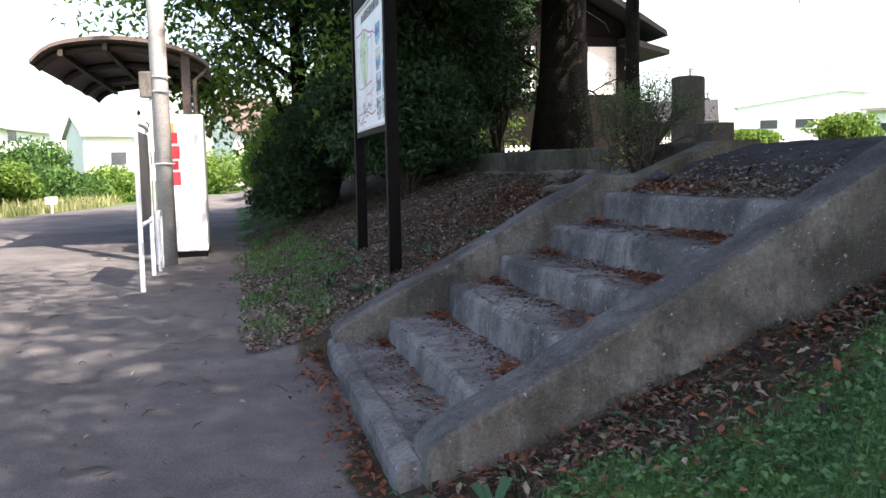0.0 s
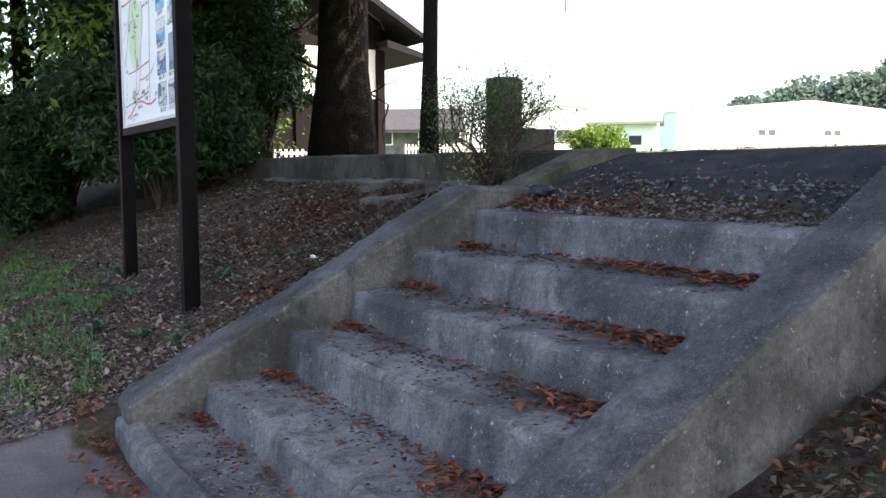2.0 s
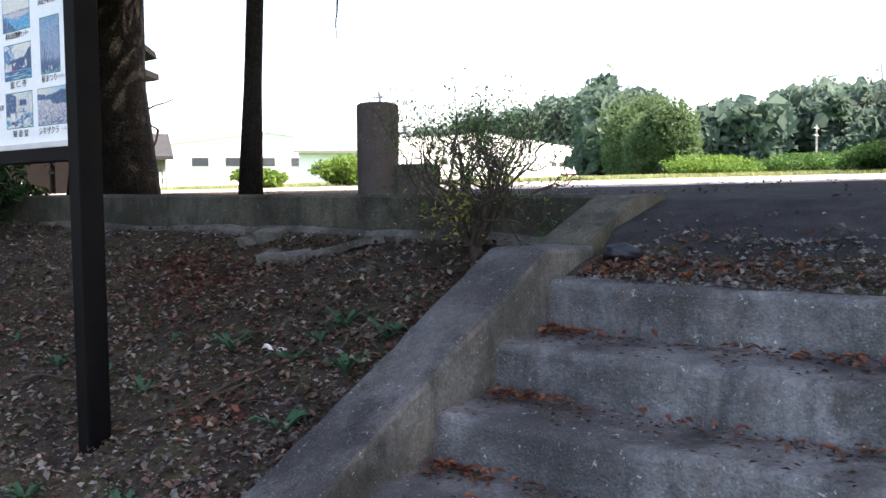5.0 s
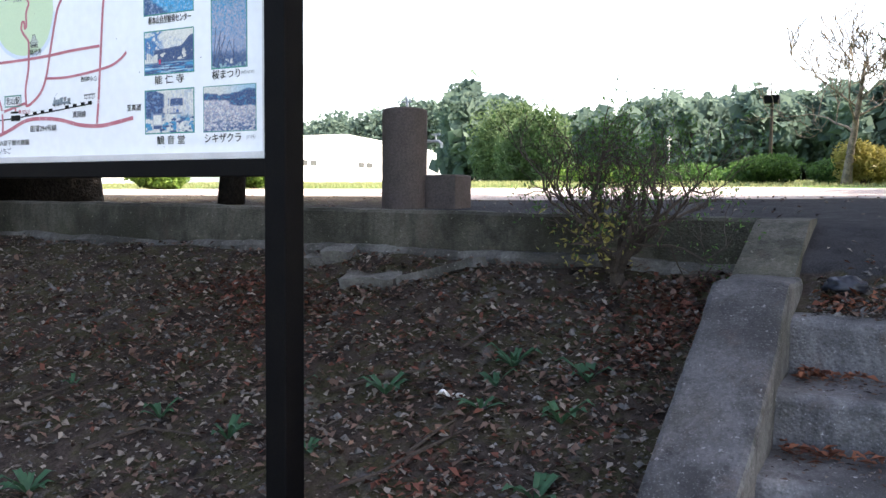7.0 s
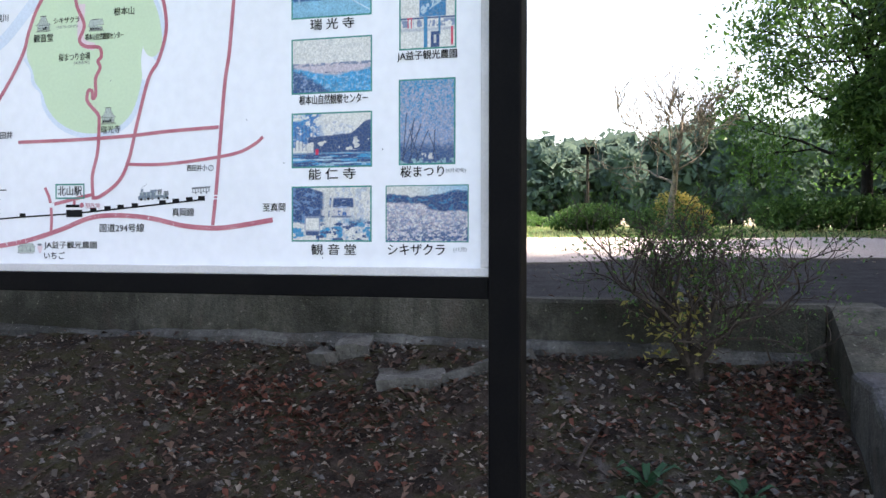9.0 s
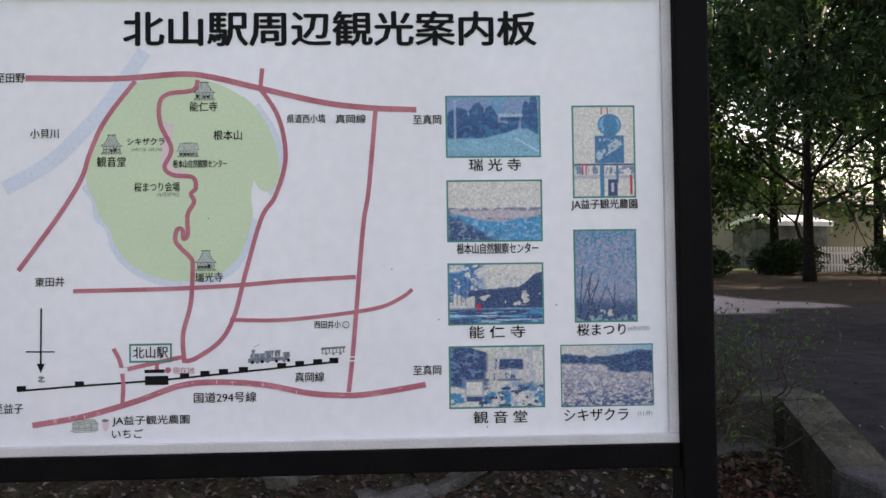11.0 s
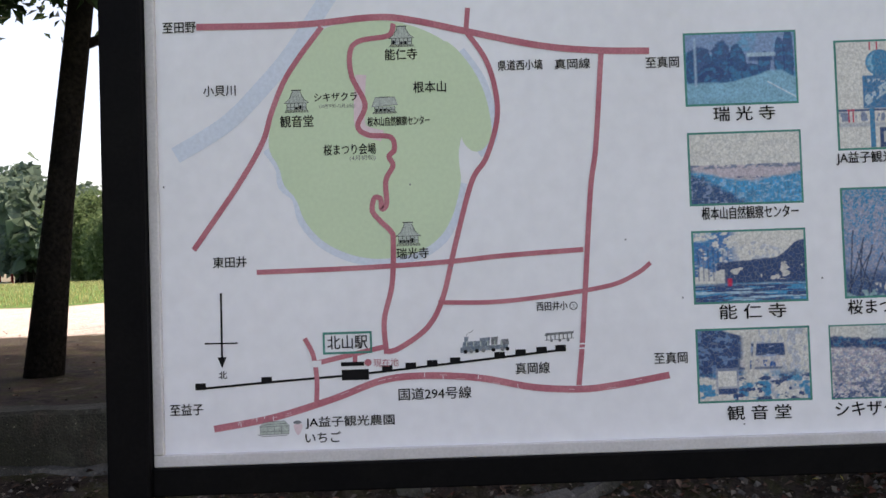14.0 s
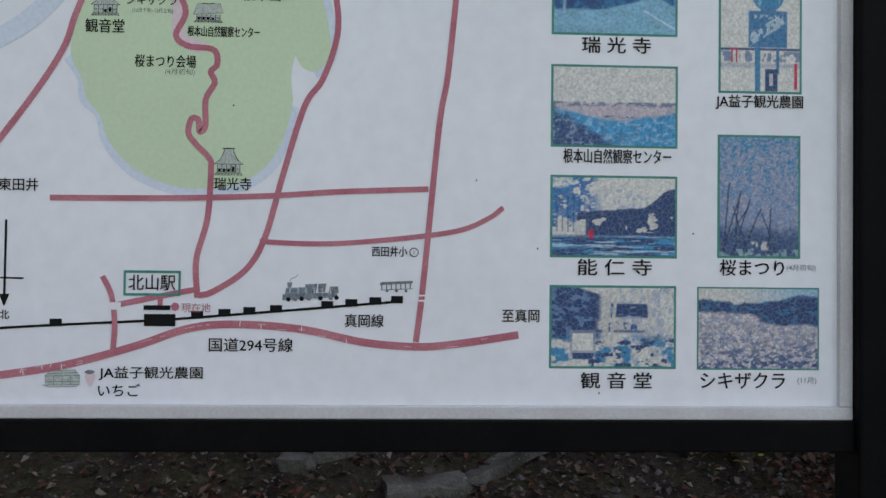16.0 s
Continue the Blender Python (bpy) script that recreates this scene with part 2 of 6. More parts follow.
# ---- building blocks ----
def tidy(name, bm, material, smooth=False):
    me = bpy.data.meshes.new(name)
    bm.to_mesh(me)
    bm.free()
    me.materials.append(material)
    if smooth:
        me.shade_smooth()
    return me


def part(name, bm, material, parent, label="", smooth=False, kind=""):
    ob = new(name, tidy(name, bm, material, smooth) if isinstance(bm, bmesh.types.BMesh) else bm)
    ob.parent = parent
    return tagged(ob, label, kind=kind)


def thing(name, at, label, category, group="", kind="", turn=0.0):
    ob = new(name)
    ob.matrix_world = pose(*at, 0, 0, turn)
    ob.empty_display_size = 0.1
    return tagged(ob, label, category, group, kind)


def box(x0, x1, y0, y1, z0, z1, bevel=0.0, bm=None, segs=2):
    own = bmesh.new()
    bmesh.ops.create_cube(own, size=1, matrix=Matrix.Translation(((x0 + x1) / 2, (y0 + y1) / 2, (z0 + z1) / 2)) @ Matrix.Diagonal((abs(x1 - x0), abs(y1 - y0), abs(z1 - z0), 1)))
    if bevel:
        bmesh.ops.bevel(own, geom=own.edges[:], offset=bevel, segments=segs, affect="EDGES", profile=0.5)
    if bm is None:
        return own
    join(bm, own)
    return bm


def join(bm, other):
    me = bpy.data.meshes.new("tmp")
    other.to_mesh(me)
    other.free()
    bm.from_mesh(me)
    bpy.data.meshes.remove(me)


def tube(bm, pts, radii, segs=8, cap=True):
    """A round limb along pts."""
    rings, prev = [], None
    pts = [Vector(p) for p in pts]
    for i, p in enumerate(pts):
        d = (pts[min(i + 1, len(pts) - 1)] - pts[max(i - 1, 0)]).normalized()
        side = (prev - d * prev.dot(d)).normalized() if prev else d.orthogonal().normalized()
        prev, up = side, d.cross(side)
        r = radii[i] if hasattr(radii, "__len__") else radii
        rings.append([bm.verts.new(p + (side * math.cos(a) + up * math.sin(a)) * r) for a in (2 * math.pi * k / segs for k in range(segs))])
    for a, b in zip(rings, rings[1:]):
        for k in range(segs):
            bm.faces.new((a[k], a[(k + 1) % segs], b[(k + 1) % segs], b[k]))
    if cap:
        bm.faces.new(rings[0][::-1]), bm.faces.new(rings[-1])
    return bm


def extrude(profile, a0, a1, n=1, axis="y", rough=0.0, seed=0):
    """A profile of (u, z), counter-clockwise, swept along an axis; rough: uneven cast faces."""
    bm, rings = bmesh.new(), []
    for k in range(n + 1):
        a = a0 + (a1 - a0) * k / n
        ring = []
        for u, z in profile:
            j = Vector((0, 0, 0))
            if rough:
                q = Vector((u * 3.1 + seed, a * 3.1, z * 3.1))
                j = noise.noise_vector(q) * rough + noise.noise_vector(q * 4) * rough * 0.5
            ring.append(bm.verts.new((Vector((u, a, z)) if axis == "y" else Vector((a, u, z))) + j))
        rings.append(ring)
    m = len(profile)
    for r, s in zip(rings, rings[1:]):
        for i in range(m):
            bm.faces.new((r[i], s[i], s[(i + 1) % m], r[(i + 1) % m]))
    bm.faces.new(rings[0]), bm.faces.new(rings[-1][::-1])
    bmesh.ops.recalc_face_normals(bm, faces=bm.faces[:])
    return bm


def leaves_mesh(name, centres, size, material, rng, up=0.3, slim=0.45, vary=0.4, curl=0.15):
    """Many pointed, folded leaves at the given places, as one mesh."""
    c = np.asarray(centres, float)
    n = len(c)
    d = rng.normal(size=(n, 3))
    d /= np.linalg.norm(d, axis=1)[:, None]
    w = rng.normal(size=(n, 3)) + np.array((0, 0, up * 4)) * 1.0
    s = np.cross(d, w)
    s /= np.linalg.norm(s, axis=1)[:, None] + 1e-9
    h = np.cross(s, d)
    k = (size * (1 - vary + 2 * vary * rng.rand(n)))[:, None]
    v = np.stack([c - d * k * 0.5, c + s * k * slim * 0.5 + h * k * curl, c + d * k * 0.5, c - s * k * slim * 0.5 + h * k * curl], 1).reshape(-1, 3)
    f = np.arange(4 * n).reshape(n, 4)
    tri = np.concatenate([f[:, [0, 1, 2]], f[:, [0, 2, 3]]], 1).reshape(-1, 3)
    me = bpy.data.meshes.new(name)
    me.from_pydata(v.tolist(), [], tri.tolist())
    me.materials.append(material)
    return me


def flat_leaves(name, xy, size, material, rng, zfun, lift=0.012, slim=0.5, vary=0.45, tilt=0.35):
    """Leaves that lie about on a surface, a little curled and tilted."""
    xy = np.asarray(xy, float)
    n = len(xy)
    a = rng.rand(n) * 2 * np.pi
    k = size * (1 - vary + 2 * vary * rng.rand(n))
    d = np.stack([np.cos(a), np.sin(a), rng.normal(size=n) * tilt], 1) * k[:, None]
    s = np.stack([-np.sin(a), np.cos(a), rng.normal(size=n) * tilt], 1) * (k * slim)[:, None]
    z = np.array([zfun(x, y) for x, y in xy])
    c = np.stack([xy[:, 0], xy[:, 1], z + lift * (0.3 + rng.rand(n)) + np.abs(d[:, 2]) * 0.4], 1)
    h = np.zeros((n, 3))
    h[:, 2] = k * 0.16
    v = np.stack([c - d * 0.5, c + s * 0.5 - d * 0.08 + h, c + d * 0.5, c - s * 0.5 - d * 0.08 + h], 1).reshape(-1, 3)
    f = np.arange(4 * n).reshape(n, 4)
    tri = np.concatenate([f[:, [0, 1, 2]], f[:, [0, 2, 3]]], 1).reshape(-1, 3)
    me = bpy.data.meshes.new(name)
    me.from_pydata(v.tolist(), [], tri.tolist())
    me.materials.append(material)
    return me


def blades_mesh(name, xy, height, width, material, rng, zfun, lean=0.5):
    """Grass blades: thin bent triangles."""
    xy = np.asarray(xy, float)
    n = len(xy)
    a = rng.rand(n) * 2 * np.pi
    h = height * (0.45 + 0.9 * rng.rand(n))
    z = np.array([zfun(x, y) for x, y in xy]) - 0.01
    c = np.stack([xy[:, 0], xy[:, 1], z], 1)
    s = np.stack([-np.sin(a), np.cos(a), 0 * a], 1) * width
    o = np.stack([np.cos(a), np.sin(a), 0 * a], 1) * (h * lean * rng.rand(n))[:, None]
    up = np.stack([0 * a, 0 * a, h], 1)
    v = np.stack([c - s, c + s, c + o * 0.35 + up * 0.6 + s * 0.6, c + o * 0.35 + up * 0.6 - s * 0.6, c + o + up], 1).reshape(-1, 3)
    f = np.arange(5 * n).reshape(n, 5)
    me = bpy.data.meshes.new(name)
    me.from_pydata(v.tolist(), [], f[:, [0, 1, 2]].tolist() + f[:, [0, 2, 3]].tolist() + f[:, [3, 2, 4]].tolist())
    me.materials.append(material)
    return me


# ---- ground ----
def smooth01(a, b, x):
    t = np.clip((x - a) / (b - a), 0, 1)
    return t * t * (3 - 2 * t)


def wob(x, y, f, s=0.0):
    return np.sin(x * f + s) * np.cos(y * f * 1.13 + s * 2) + 0.6 * np.sin(x * f * 2.3 + y * f * 1.7 + s * 3) + 0.4 * np.sin(y * f * 3.9 - x * f * 3.1 + s)


WALL_X = 3.25
def terrace(x):
    return 1.33 + 0.027 * (np.clip(x, 3.3, 34) - 3.3)


def lip(y):
    """Where the broken edge of the upper asphalt runs above the steps."""
    return 2.68 + 0.10 * np.clip(y - 3.4, 0, 1.8) + 0.04 * np.sin(y * 5.0)


def ground_z(x, y):
    """The height of the ground at x, y."""
    x, y = np.asarray(x, float), np.asarray(y, float)
    low = 0.012 * np.clip(y, -10, 18) + 0.004 * wob(x, y, 1.3)
    low = low + smooth01(-5.5, -9.5, x + 0.0 * y) * 0.9
    left = low + 0.355 * (np.sqrt(np.clip(x - 0.1, 0, None) ** 2 + 0.03) - 0.17) + 0.016 * wob(x, y, 4.1, 1) * smooth01(0.2, 0.8, x)
    left = np.where(x > WALL_X + 0.05, terrace(x), np.minimum(left, 1.12 + 0.02 * wob(x, y, 3.0, 2)))
    right = low + 0.37 * (np.sqrt(np.clip(x - 0.38, 0, None) ** 2 + 0.03) - 0.17) + 0.014 * wob(x, y, 4.7, 3) * smooth01(0.4, 0.9, x)
    right = np.minimum(right, terrace(x))
    ramp = np.minimum(1.0 + 0.26 * np.clip(x - 2.34, 0, None) + 0.05 * smooth01(-0.03, 0.05, x - lip(y)), terrace(x)) + 0.01 * wob(x, y, 5.0, 1) * smooth01(2.4, 2.6, x) * (1 - smooth01(3.2, 3.6, x))
    mid = np.where(x < 0.62, low, np.where(x < 2.40, np.minimum(left, 0.1 + (x - 0.6) * 0.45) - 0.12, ramp))
    return np.where(y > 5.35, left, np.where(y < 2.96, right, mid))


def gz(x, y):
    return float(ground_z(x, y))


def spaced(lo, hi, step, far, grow=1.16):
    out = list(np.arange(lo, hi + step / 2, step))
    s, a = step, lo
    while a > -far:
        s *= grow
        a -= s
        out.insert(0, a)
    s, a = step, hi
    while a < far:
        s *= grow
        a += s
        out.append(a)
    return np.array(out)


gx, gy = spaced(-1.5, 4.2, 0.05, 2600), spaced(1.0, 13.0, 0.06, 2600)
GX, GY = np.meshgrid(gx, gy, indexing="ij")
GZ = ground_z(GX, GY)
nx, ny = len(gx), len(gy)
ids = np.arange(nx * ny).reshape(nx, ny)
quads = np.stack([ids[:-1, :-1], ids[1:, :-1], ids[1:, 1:], ids[:-1, 1:]], -1).reshape(-1, 4)
gm = bpy.data.meshes.new("ground")
gm.from_pydata(np.stack([GX, GY, GZ], -1).reshape(-1, 3).tolist(), [], quads.tolist())
gm.shade_smooth()
# what covers the ground: r street asphalt, g grass, b upper asphalt, a gravel (in the yard b and a also paint shade and
# sun); bare soil elsewhere
toe = 0.5 - 0.36 * smooth01(5.3, 6.6, GY) + 0.03 * np.clip(GY - 12, 0, 30) + 0.09 * wob(GX, GY, 2.1, 1)
road_left = np.where(GY > 18, -5.9 + 0.24 * (GY - 22), -7.0)
r = (1 - smooth01(-0.12, 0.12, GX - toe)) * smooth01(-0.2, 0.2, GX - road_left)
g = np.where(GY < 2.9, smooth01(0.62, 0.95, GX) * (1 - 0.95 * smooth01(0.6, 0.2, 2.82 - GY + 0.12 * wob(GX, GY, 4.0, 2))) * (1 - smooth01(3.6, 4.2, GX)), 0.0)
g = np.maximum(g, 1 - smooth01(-0.3, 0.2, GX - road_left))
edge = np.where(GY > 7, 17 - 0.3 * (GY - 7), 17.0)
edge = np.maximum(edge, 12.0) + 0.5 * wob(GX, GY, 0.5)
field = smooth01(-0.4, 0.8, GX - edge) * (1 - 0.7 * smooth01(2.0, 0.0, GY) * (1 - smooth01(26, 32, GX)))
g = np.maximum(g, field)
g = np.maximum(g, 0.36 * np.exp(-(((GX - 0.35) / 0.3) ** 2)) * (GY > 6.3) * (0.6 + 0.4 * wob(GX, GY, 3.0, 5)))
# asphalt turns to gravel along the sun's edge, so the yard's shade is painted
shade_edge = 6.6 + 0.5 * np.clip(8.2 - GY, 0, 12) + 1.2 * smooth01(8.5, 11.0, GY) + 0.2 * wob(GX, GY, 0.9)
sunlit_side = smooth01(-0.6, 0.6, GX - shade_edge)
b = ((GX > lip(GY)) & (GY < 5.4) & (GY > 2.9) | (GX > 3.5)) * (1 - sunlit_side) * (1 - 0.35 * smooth01(8.0, 10.5, GY))
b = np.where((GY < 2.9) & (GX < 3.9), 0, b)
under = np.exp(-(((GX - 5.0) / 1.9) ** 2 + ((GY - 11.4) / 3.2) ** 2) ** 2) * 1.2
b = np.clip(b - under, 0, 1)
# gravel drops to bare soil past x 10.4, painting the trees' shade there
a = np.clip(sunlit_side - field - b - under - smooth01(10.4, 11.2, GX) * (1 - smooth01(1.8, 3.0, GY)), 0, 1)
col = gm.color_attributes.new("cover", "FLOAT_COLOR", "POINT")
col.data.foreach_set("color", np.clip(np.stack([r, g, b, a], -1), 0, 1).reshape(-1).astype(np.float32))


def ground_mat():
    m = bpy.data.materials.new("ground_cover")
    m.use_nodes = True
    n, l = m.node_tree.nodes, m.node_tree.links
    p = n["Principled BSDF"]
    p.inputs["Roughness"].default_value = 0.92
    p.inputs["Specular IOR Level"].default_value = 0.04
    tc, at = n.new("ShaderNodeTexCoord"), n.new("ShaderNodeAttribute")
    at.attribute_name = "cover"
    def tex(scale, detail=5, rough=0.6):
        t = n.new("ShaderNodeTexNoise")
        t.inputs["Scale"].default_value, t.inputs["Detail"].default_value, t.inputs["Roughness"].default_value = scale, detail, rough
        l.new(tc.outputs["Object"], t.inputs["Vector"])
        return t
    def ramp(src, *stops):
        rp = n.new("ShaderNodeValToRGB")
        e = rp.color_ramp.elements
        e[0].position, e[0].color = stops[0][0], (*stops[0][1], 1)
        e[1].position, e[1].color = stops[-1][0], (*stops[-1][1], 1)
        for pos, c in stops[1:-1]:
            e.new(pos).color = (*c, 1)
        l.new(src, rp.inputs["Fac"])
        return rp.outputs["Color"]
    big, mid, fine, grit = tex(0.9), tex(6, 6), tex(38, 4, 0.7), tex(140, 3, 0.7)
    def two(c1, c2):
        mx = n.new("ShaderNodeMix")
        mx.data_type, mx.blend_type = "RGBA", "MULTIPLY"
        mx.inputs["Factor"].default_value = 1.0
        l.new(c1, mx.inputs["A"]), l.new(c2, mx.inputs["B"])
        return mx.outputs["Result"]
    grain = ramp(grit.outputs["Fac"], (0.3, (0.62, 0.62, 0.62)), (0.5, (1, 1, 1)), (0.72, (1.5, 1.48, 1.45)))
    blot = ramp(fine.outputs["Fac"], (0.3, (0.6, 0.6, 0.6)), (0.7, (1.35, 1.35, 1.35)))
    soil = two(two(ramp(mid.outputs["Fac"], (0.3, (0.022, 0.018, 0.016)), (0.46, (0.054, 0.043, 0.037)), (0.58, (0.046, 0.044, 0.024)), (0.70, (0.098, 0.088, 0.082))), blot), grain)
    asphalt = two(two(ramp(big.outputs["Fac"], (0.3, (0.082, 0.078, 0.080)), (0.7, (0.150, 0.140, 0.137))), grain), ramp(mid.outputs["Fac"], (0.3, (0.8, 0.8, 0.8)), (0.7, (1.12, 1.12, 1.12))))
    grass = two(ramp(mid.outputs["Fac"], (0.3, (0.05, 0.09, 0.03)), (0.6, (0.08, 0.15, 0.045)), (0.8, (0.13, 0.17, 0.06))), blot)
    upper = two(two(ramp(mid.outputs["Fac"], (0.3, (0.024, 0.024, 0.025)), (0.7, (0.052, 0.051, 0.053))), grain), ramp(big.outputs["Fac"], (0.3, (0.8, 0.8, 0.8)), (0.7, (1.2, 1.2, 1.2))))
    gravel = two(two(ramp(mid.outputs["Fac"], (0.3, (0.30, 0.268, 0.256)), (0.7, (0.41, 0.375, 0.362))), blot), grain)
    sep = n.new("ShaderNodeSeparateColor")
    l.new(at.outputs["Color"], sep.inputs[0])
    edge_n = tex(9, 6, 0.7)
    def mask(src):
        ad = n.new("ShaderNodeMath")
        ad.operation = "MULTIPLY_ADD"
        ad.inputs[1].default_value = 0.9
        sub = n.new("ShaderNodeMath")
        sub.operation, sub.inputs[1].default_value = "SUBTRACT", 0.45
        l.new(edge_n.outputs["Fac"], ad.inputs[0]), l.new(src, ad.inputs[2]), l.new(ad.outputs[0], sub.inputs[0])
        mr = n.new("ShaderNodeMapRange")
        mr.inputs["From Min"].default_value, mr.inputs["From Max"].default_value = 0.35, 0.65
        l.new(sub.outputs[0], mr.inputs["Value"])
        return mr.outputs["Result"]
    colour = soil
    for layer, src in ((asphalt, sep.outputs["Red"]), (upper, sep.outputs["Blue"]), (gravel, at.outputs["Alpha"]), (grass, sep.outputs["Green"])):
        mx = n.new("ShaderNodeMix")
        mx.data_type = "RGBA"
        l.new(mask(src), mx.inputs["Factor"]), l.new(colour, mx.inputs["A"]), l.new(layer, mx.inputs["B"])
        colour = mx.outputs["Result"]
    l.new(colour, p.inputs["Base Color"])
    bp = n.new("ShaderNodeBump")
    bp.inputs["Strength"].default_value, bp.inputs["Distance"].default_value = 0.6, 0.012
    sm = n.new("ShaderNodeMath")
    sm.operation = "ADD"
    l.new(fine.outputs["Fac"], sm.inputs[0]), l.new(grit.outputs["Fac"], sm.inputs[1]), l.new(sm.outputs[0], bp.inputs["Height"])
    l.new(bp.outputs["Normal"], p.inputs["Normal"])
    return m


gm.materials.append(ground_mat())
tagged(new("ground", gm), "asphalt street, leafy soil bank, gravel yard and grass field", "ground", kind="structure")

# ---- stairs ----
STEP_X = [0.90, 1.28, 1.63, 1.97, 2.33]      # faces of the risers
STEP_Z = [0.30, 0.49, 0.66, 0.835, 1.03]     # tops of the steps
CAP0, CAP_SLOPE = 0.22, 0.518
def cap_z(x):
    return CAP0 + CAP_SLOPE * (x - 0.6)


def step_z(x):
    z = 0.15
    for sx, sz in zip(STEP_X, STEP_Z):
        if x > sx:
            z = sz
    return z if x < 2.62 else gz(x, 4.2)


stairs = thing("stairs", (0, 0, 0), "weathered grey concrete steps with worn edges and leaf litter", "stairs", kind="structure")
for i, (sx, sz) in enumerate(zip([0.60] + STEP_X, [0.15] + STEP_Z)):
    end = ([0.60] + STEP_X)[i + 1] + 0.06 if i < 5 else sx + 0.30
    low = -0.1 if i == 0 else ([0.15] + STEP_Z)[i - 1] - 0.05
    nose = [(sx - 0.012, low)] + [(end, low), (end, sz - 0.004), ((sx + end) / 2, sz + 0.002), (sx + 0.075, sz)] + [(sx + 0.048 - 0.04 * math.sin(q), sz - 0.042 + 0.042 * math.cos(q)) for q in (0.2, 0.55, 0.9, 1.25)] + [(sx + 0.002, (low + sz) / 2)]
    part("step", extrude(nose, 3.08, 5.22, 60, rough=0.011, seed=i * 7.3), CONCRETE, stairs, smooth=False)


def parapet(y0, y1, x0, x1, ends, seed, rise=0.0):
    """A sloping side wall: its cap follows the steps; rounded arrises."""
    bm, n = bmesh.new(), 56
    rings = []
    bv = 0.022
    for k in range(n + 1):
        x = x0 + (x1 - x0) * k / n
        top = min(cap_z(x) + rise, ends)
        if k == 0:
            top -= 0.03
        prof = [(y0, -0.25), (y0, top * 0.5), (y0, top - bv), (y0 + bv * 0.3, top - bv * 0.3), (y0 + bv, top), ((y0 + y1) / 2, top + 0.004), (y1 - bv, top), (y1 - bv * 0.3, top - bv * 0.3), (y1, top - bv), (y1, top * 0.5), (y1, -0.25)]
        ring = []
        for y, z in prof:
            q = Vector((x * 2.6 + seed, y * 2.6, z * 2.6))
            ring.append(bm.verts.new(Vector((x, y, z)) + noise.noise_vector(q) * 0.012 + noise.noise_vector(q * 5) * 0.005))
        rings.append(ring)
    for r0, r1 in zip(rings, rings[1:]):
        for i in range(len(r0) - 1):
            bm.faces.new((r0[i], r1[i], r1[i + 1], r0[i + 1]))
    bm.faces.new(rings[0]), bm.faces.new(rings[-1][::-1])
    bmesh.ops.recalc_face_normals(bm, faces=bm.faces[:])
    bm.normal_update()
    for f in bm.faces:                     # cap faces take a concrete darkened against skylight; the sides stay mossy
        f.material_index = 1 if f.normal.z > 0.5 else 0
    return bm


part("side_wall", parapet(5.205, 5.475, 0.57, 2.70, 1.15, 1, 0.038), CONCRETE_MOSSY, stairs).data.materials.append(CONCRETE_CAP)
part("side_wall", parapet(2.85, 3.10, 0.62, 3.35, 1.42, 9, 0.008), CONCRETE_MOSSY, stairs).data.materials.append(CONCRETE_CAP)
part("kerb", extrude([(0.52, -0.1), (0.63, -0.1), (0.63, 0.165), (0.61, 0.175), (0.55, 0.165), (0.53, 0.14)], 2.95, 5.42, 40, rough=0.014, seed=3), CONCRETE, stairs, "worn concrete kerb")

# low wall of the terrace, its sloping return, and the footing that shows under it
wall = thing("wall_terrace", (0, 0, 0), "low mossy concrete retaining wall along the terrace", "wall", kind="structure")
face = [(3.25, 0.9), (3.47, 0.9), (3.47, 1.33), (3.45, 1.352), (3.275, 1.352), (3.252, 1.335), (3.25, 1.20)]
run = extrude(face, 5.47, 19.0, 150, rough=0.010, seed=2)
for v in run.verts:                       # its top climbs a little along the terrace
    if v.co.z > 1.28:
        v.co.z += 0.008 + 0.008 * min(v.co.y - 5.5, 5.0)
part("wall_run", run, CONCRETE_OLIVE, wall)
part("wall_footing", extrude([(3.19, 0.85), (3.26, 0.85), (3.26, 1.165), (3.215, 1.16), (3.19, 1.13)], 5.52, 14.0, 110, rough=0.026, seed=4), CONCRETE_MOSSY, wall, "pale rough footing course")
ret = bmesh.new()
top_line = [(2.60, 0.8), (2.60, 1.10), (2.68, 1.152), (3.15, 1.335), (3.22, 1.358), (3.50, 1.36), (3.50, 0.8)]
join(ret, extrude([(x, z) for x, z in top_line], 5.235, 5.465, 6, rough=0.008, seed=6))
part("wall_return", ret, CONCRETE_OLIVE, wall)

# ---- information board ----
BX, BY, BZ = 1.19, 8.221, 1.564      # front of the panel; its upper-left frame corner in y, its lower frame edge
board = thing("information_board", (BX, 7.41, 0.38), "black steel tourist information board with a white map panel", "sign")
def bp_(s, h, lift):
    """Panel place s to the right, h up, in the board's own coordinates."""
    return Vector((-lift * 0.35, BY - s - 7.41, BZ + h - 0.38))


def bbox(s0, s1, h0, h1, x0, x1, bevel=0.003):
    return box(x0, x1, BY - s1 - 7.41, BY - s0 - 7.41, BZ + h0 - 0.38, BZ + h1 - 0.38, bevel)


def post_bm(s0, s1):
    return bbox(s0, s1, -1.64, 1.42, -0.035, 0.06, 0.006)


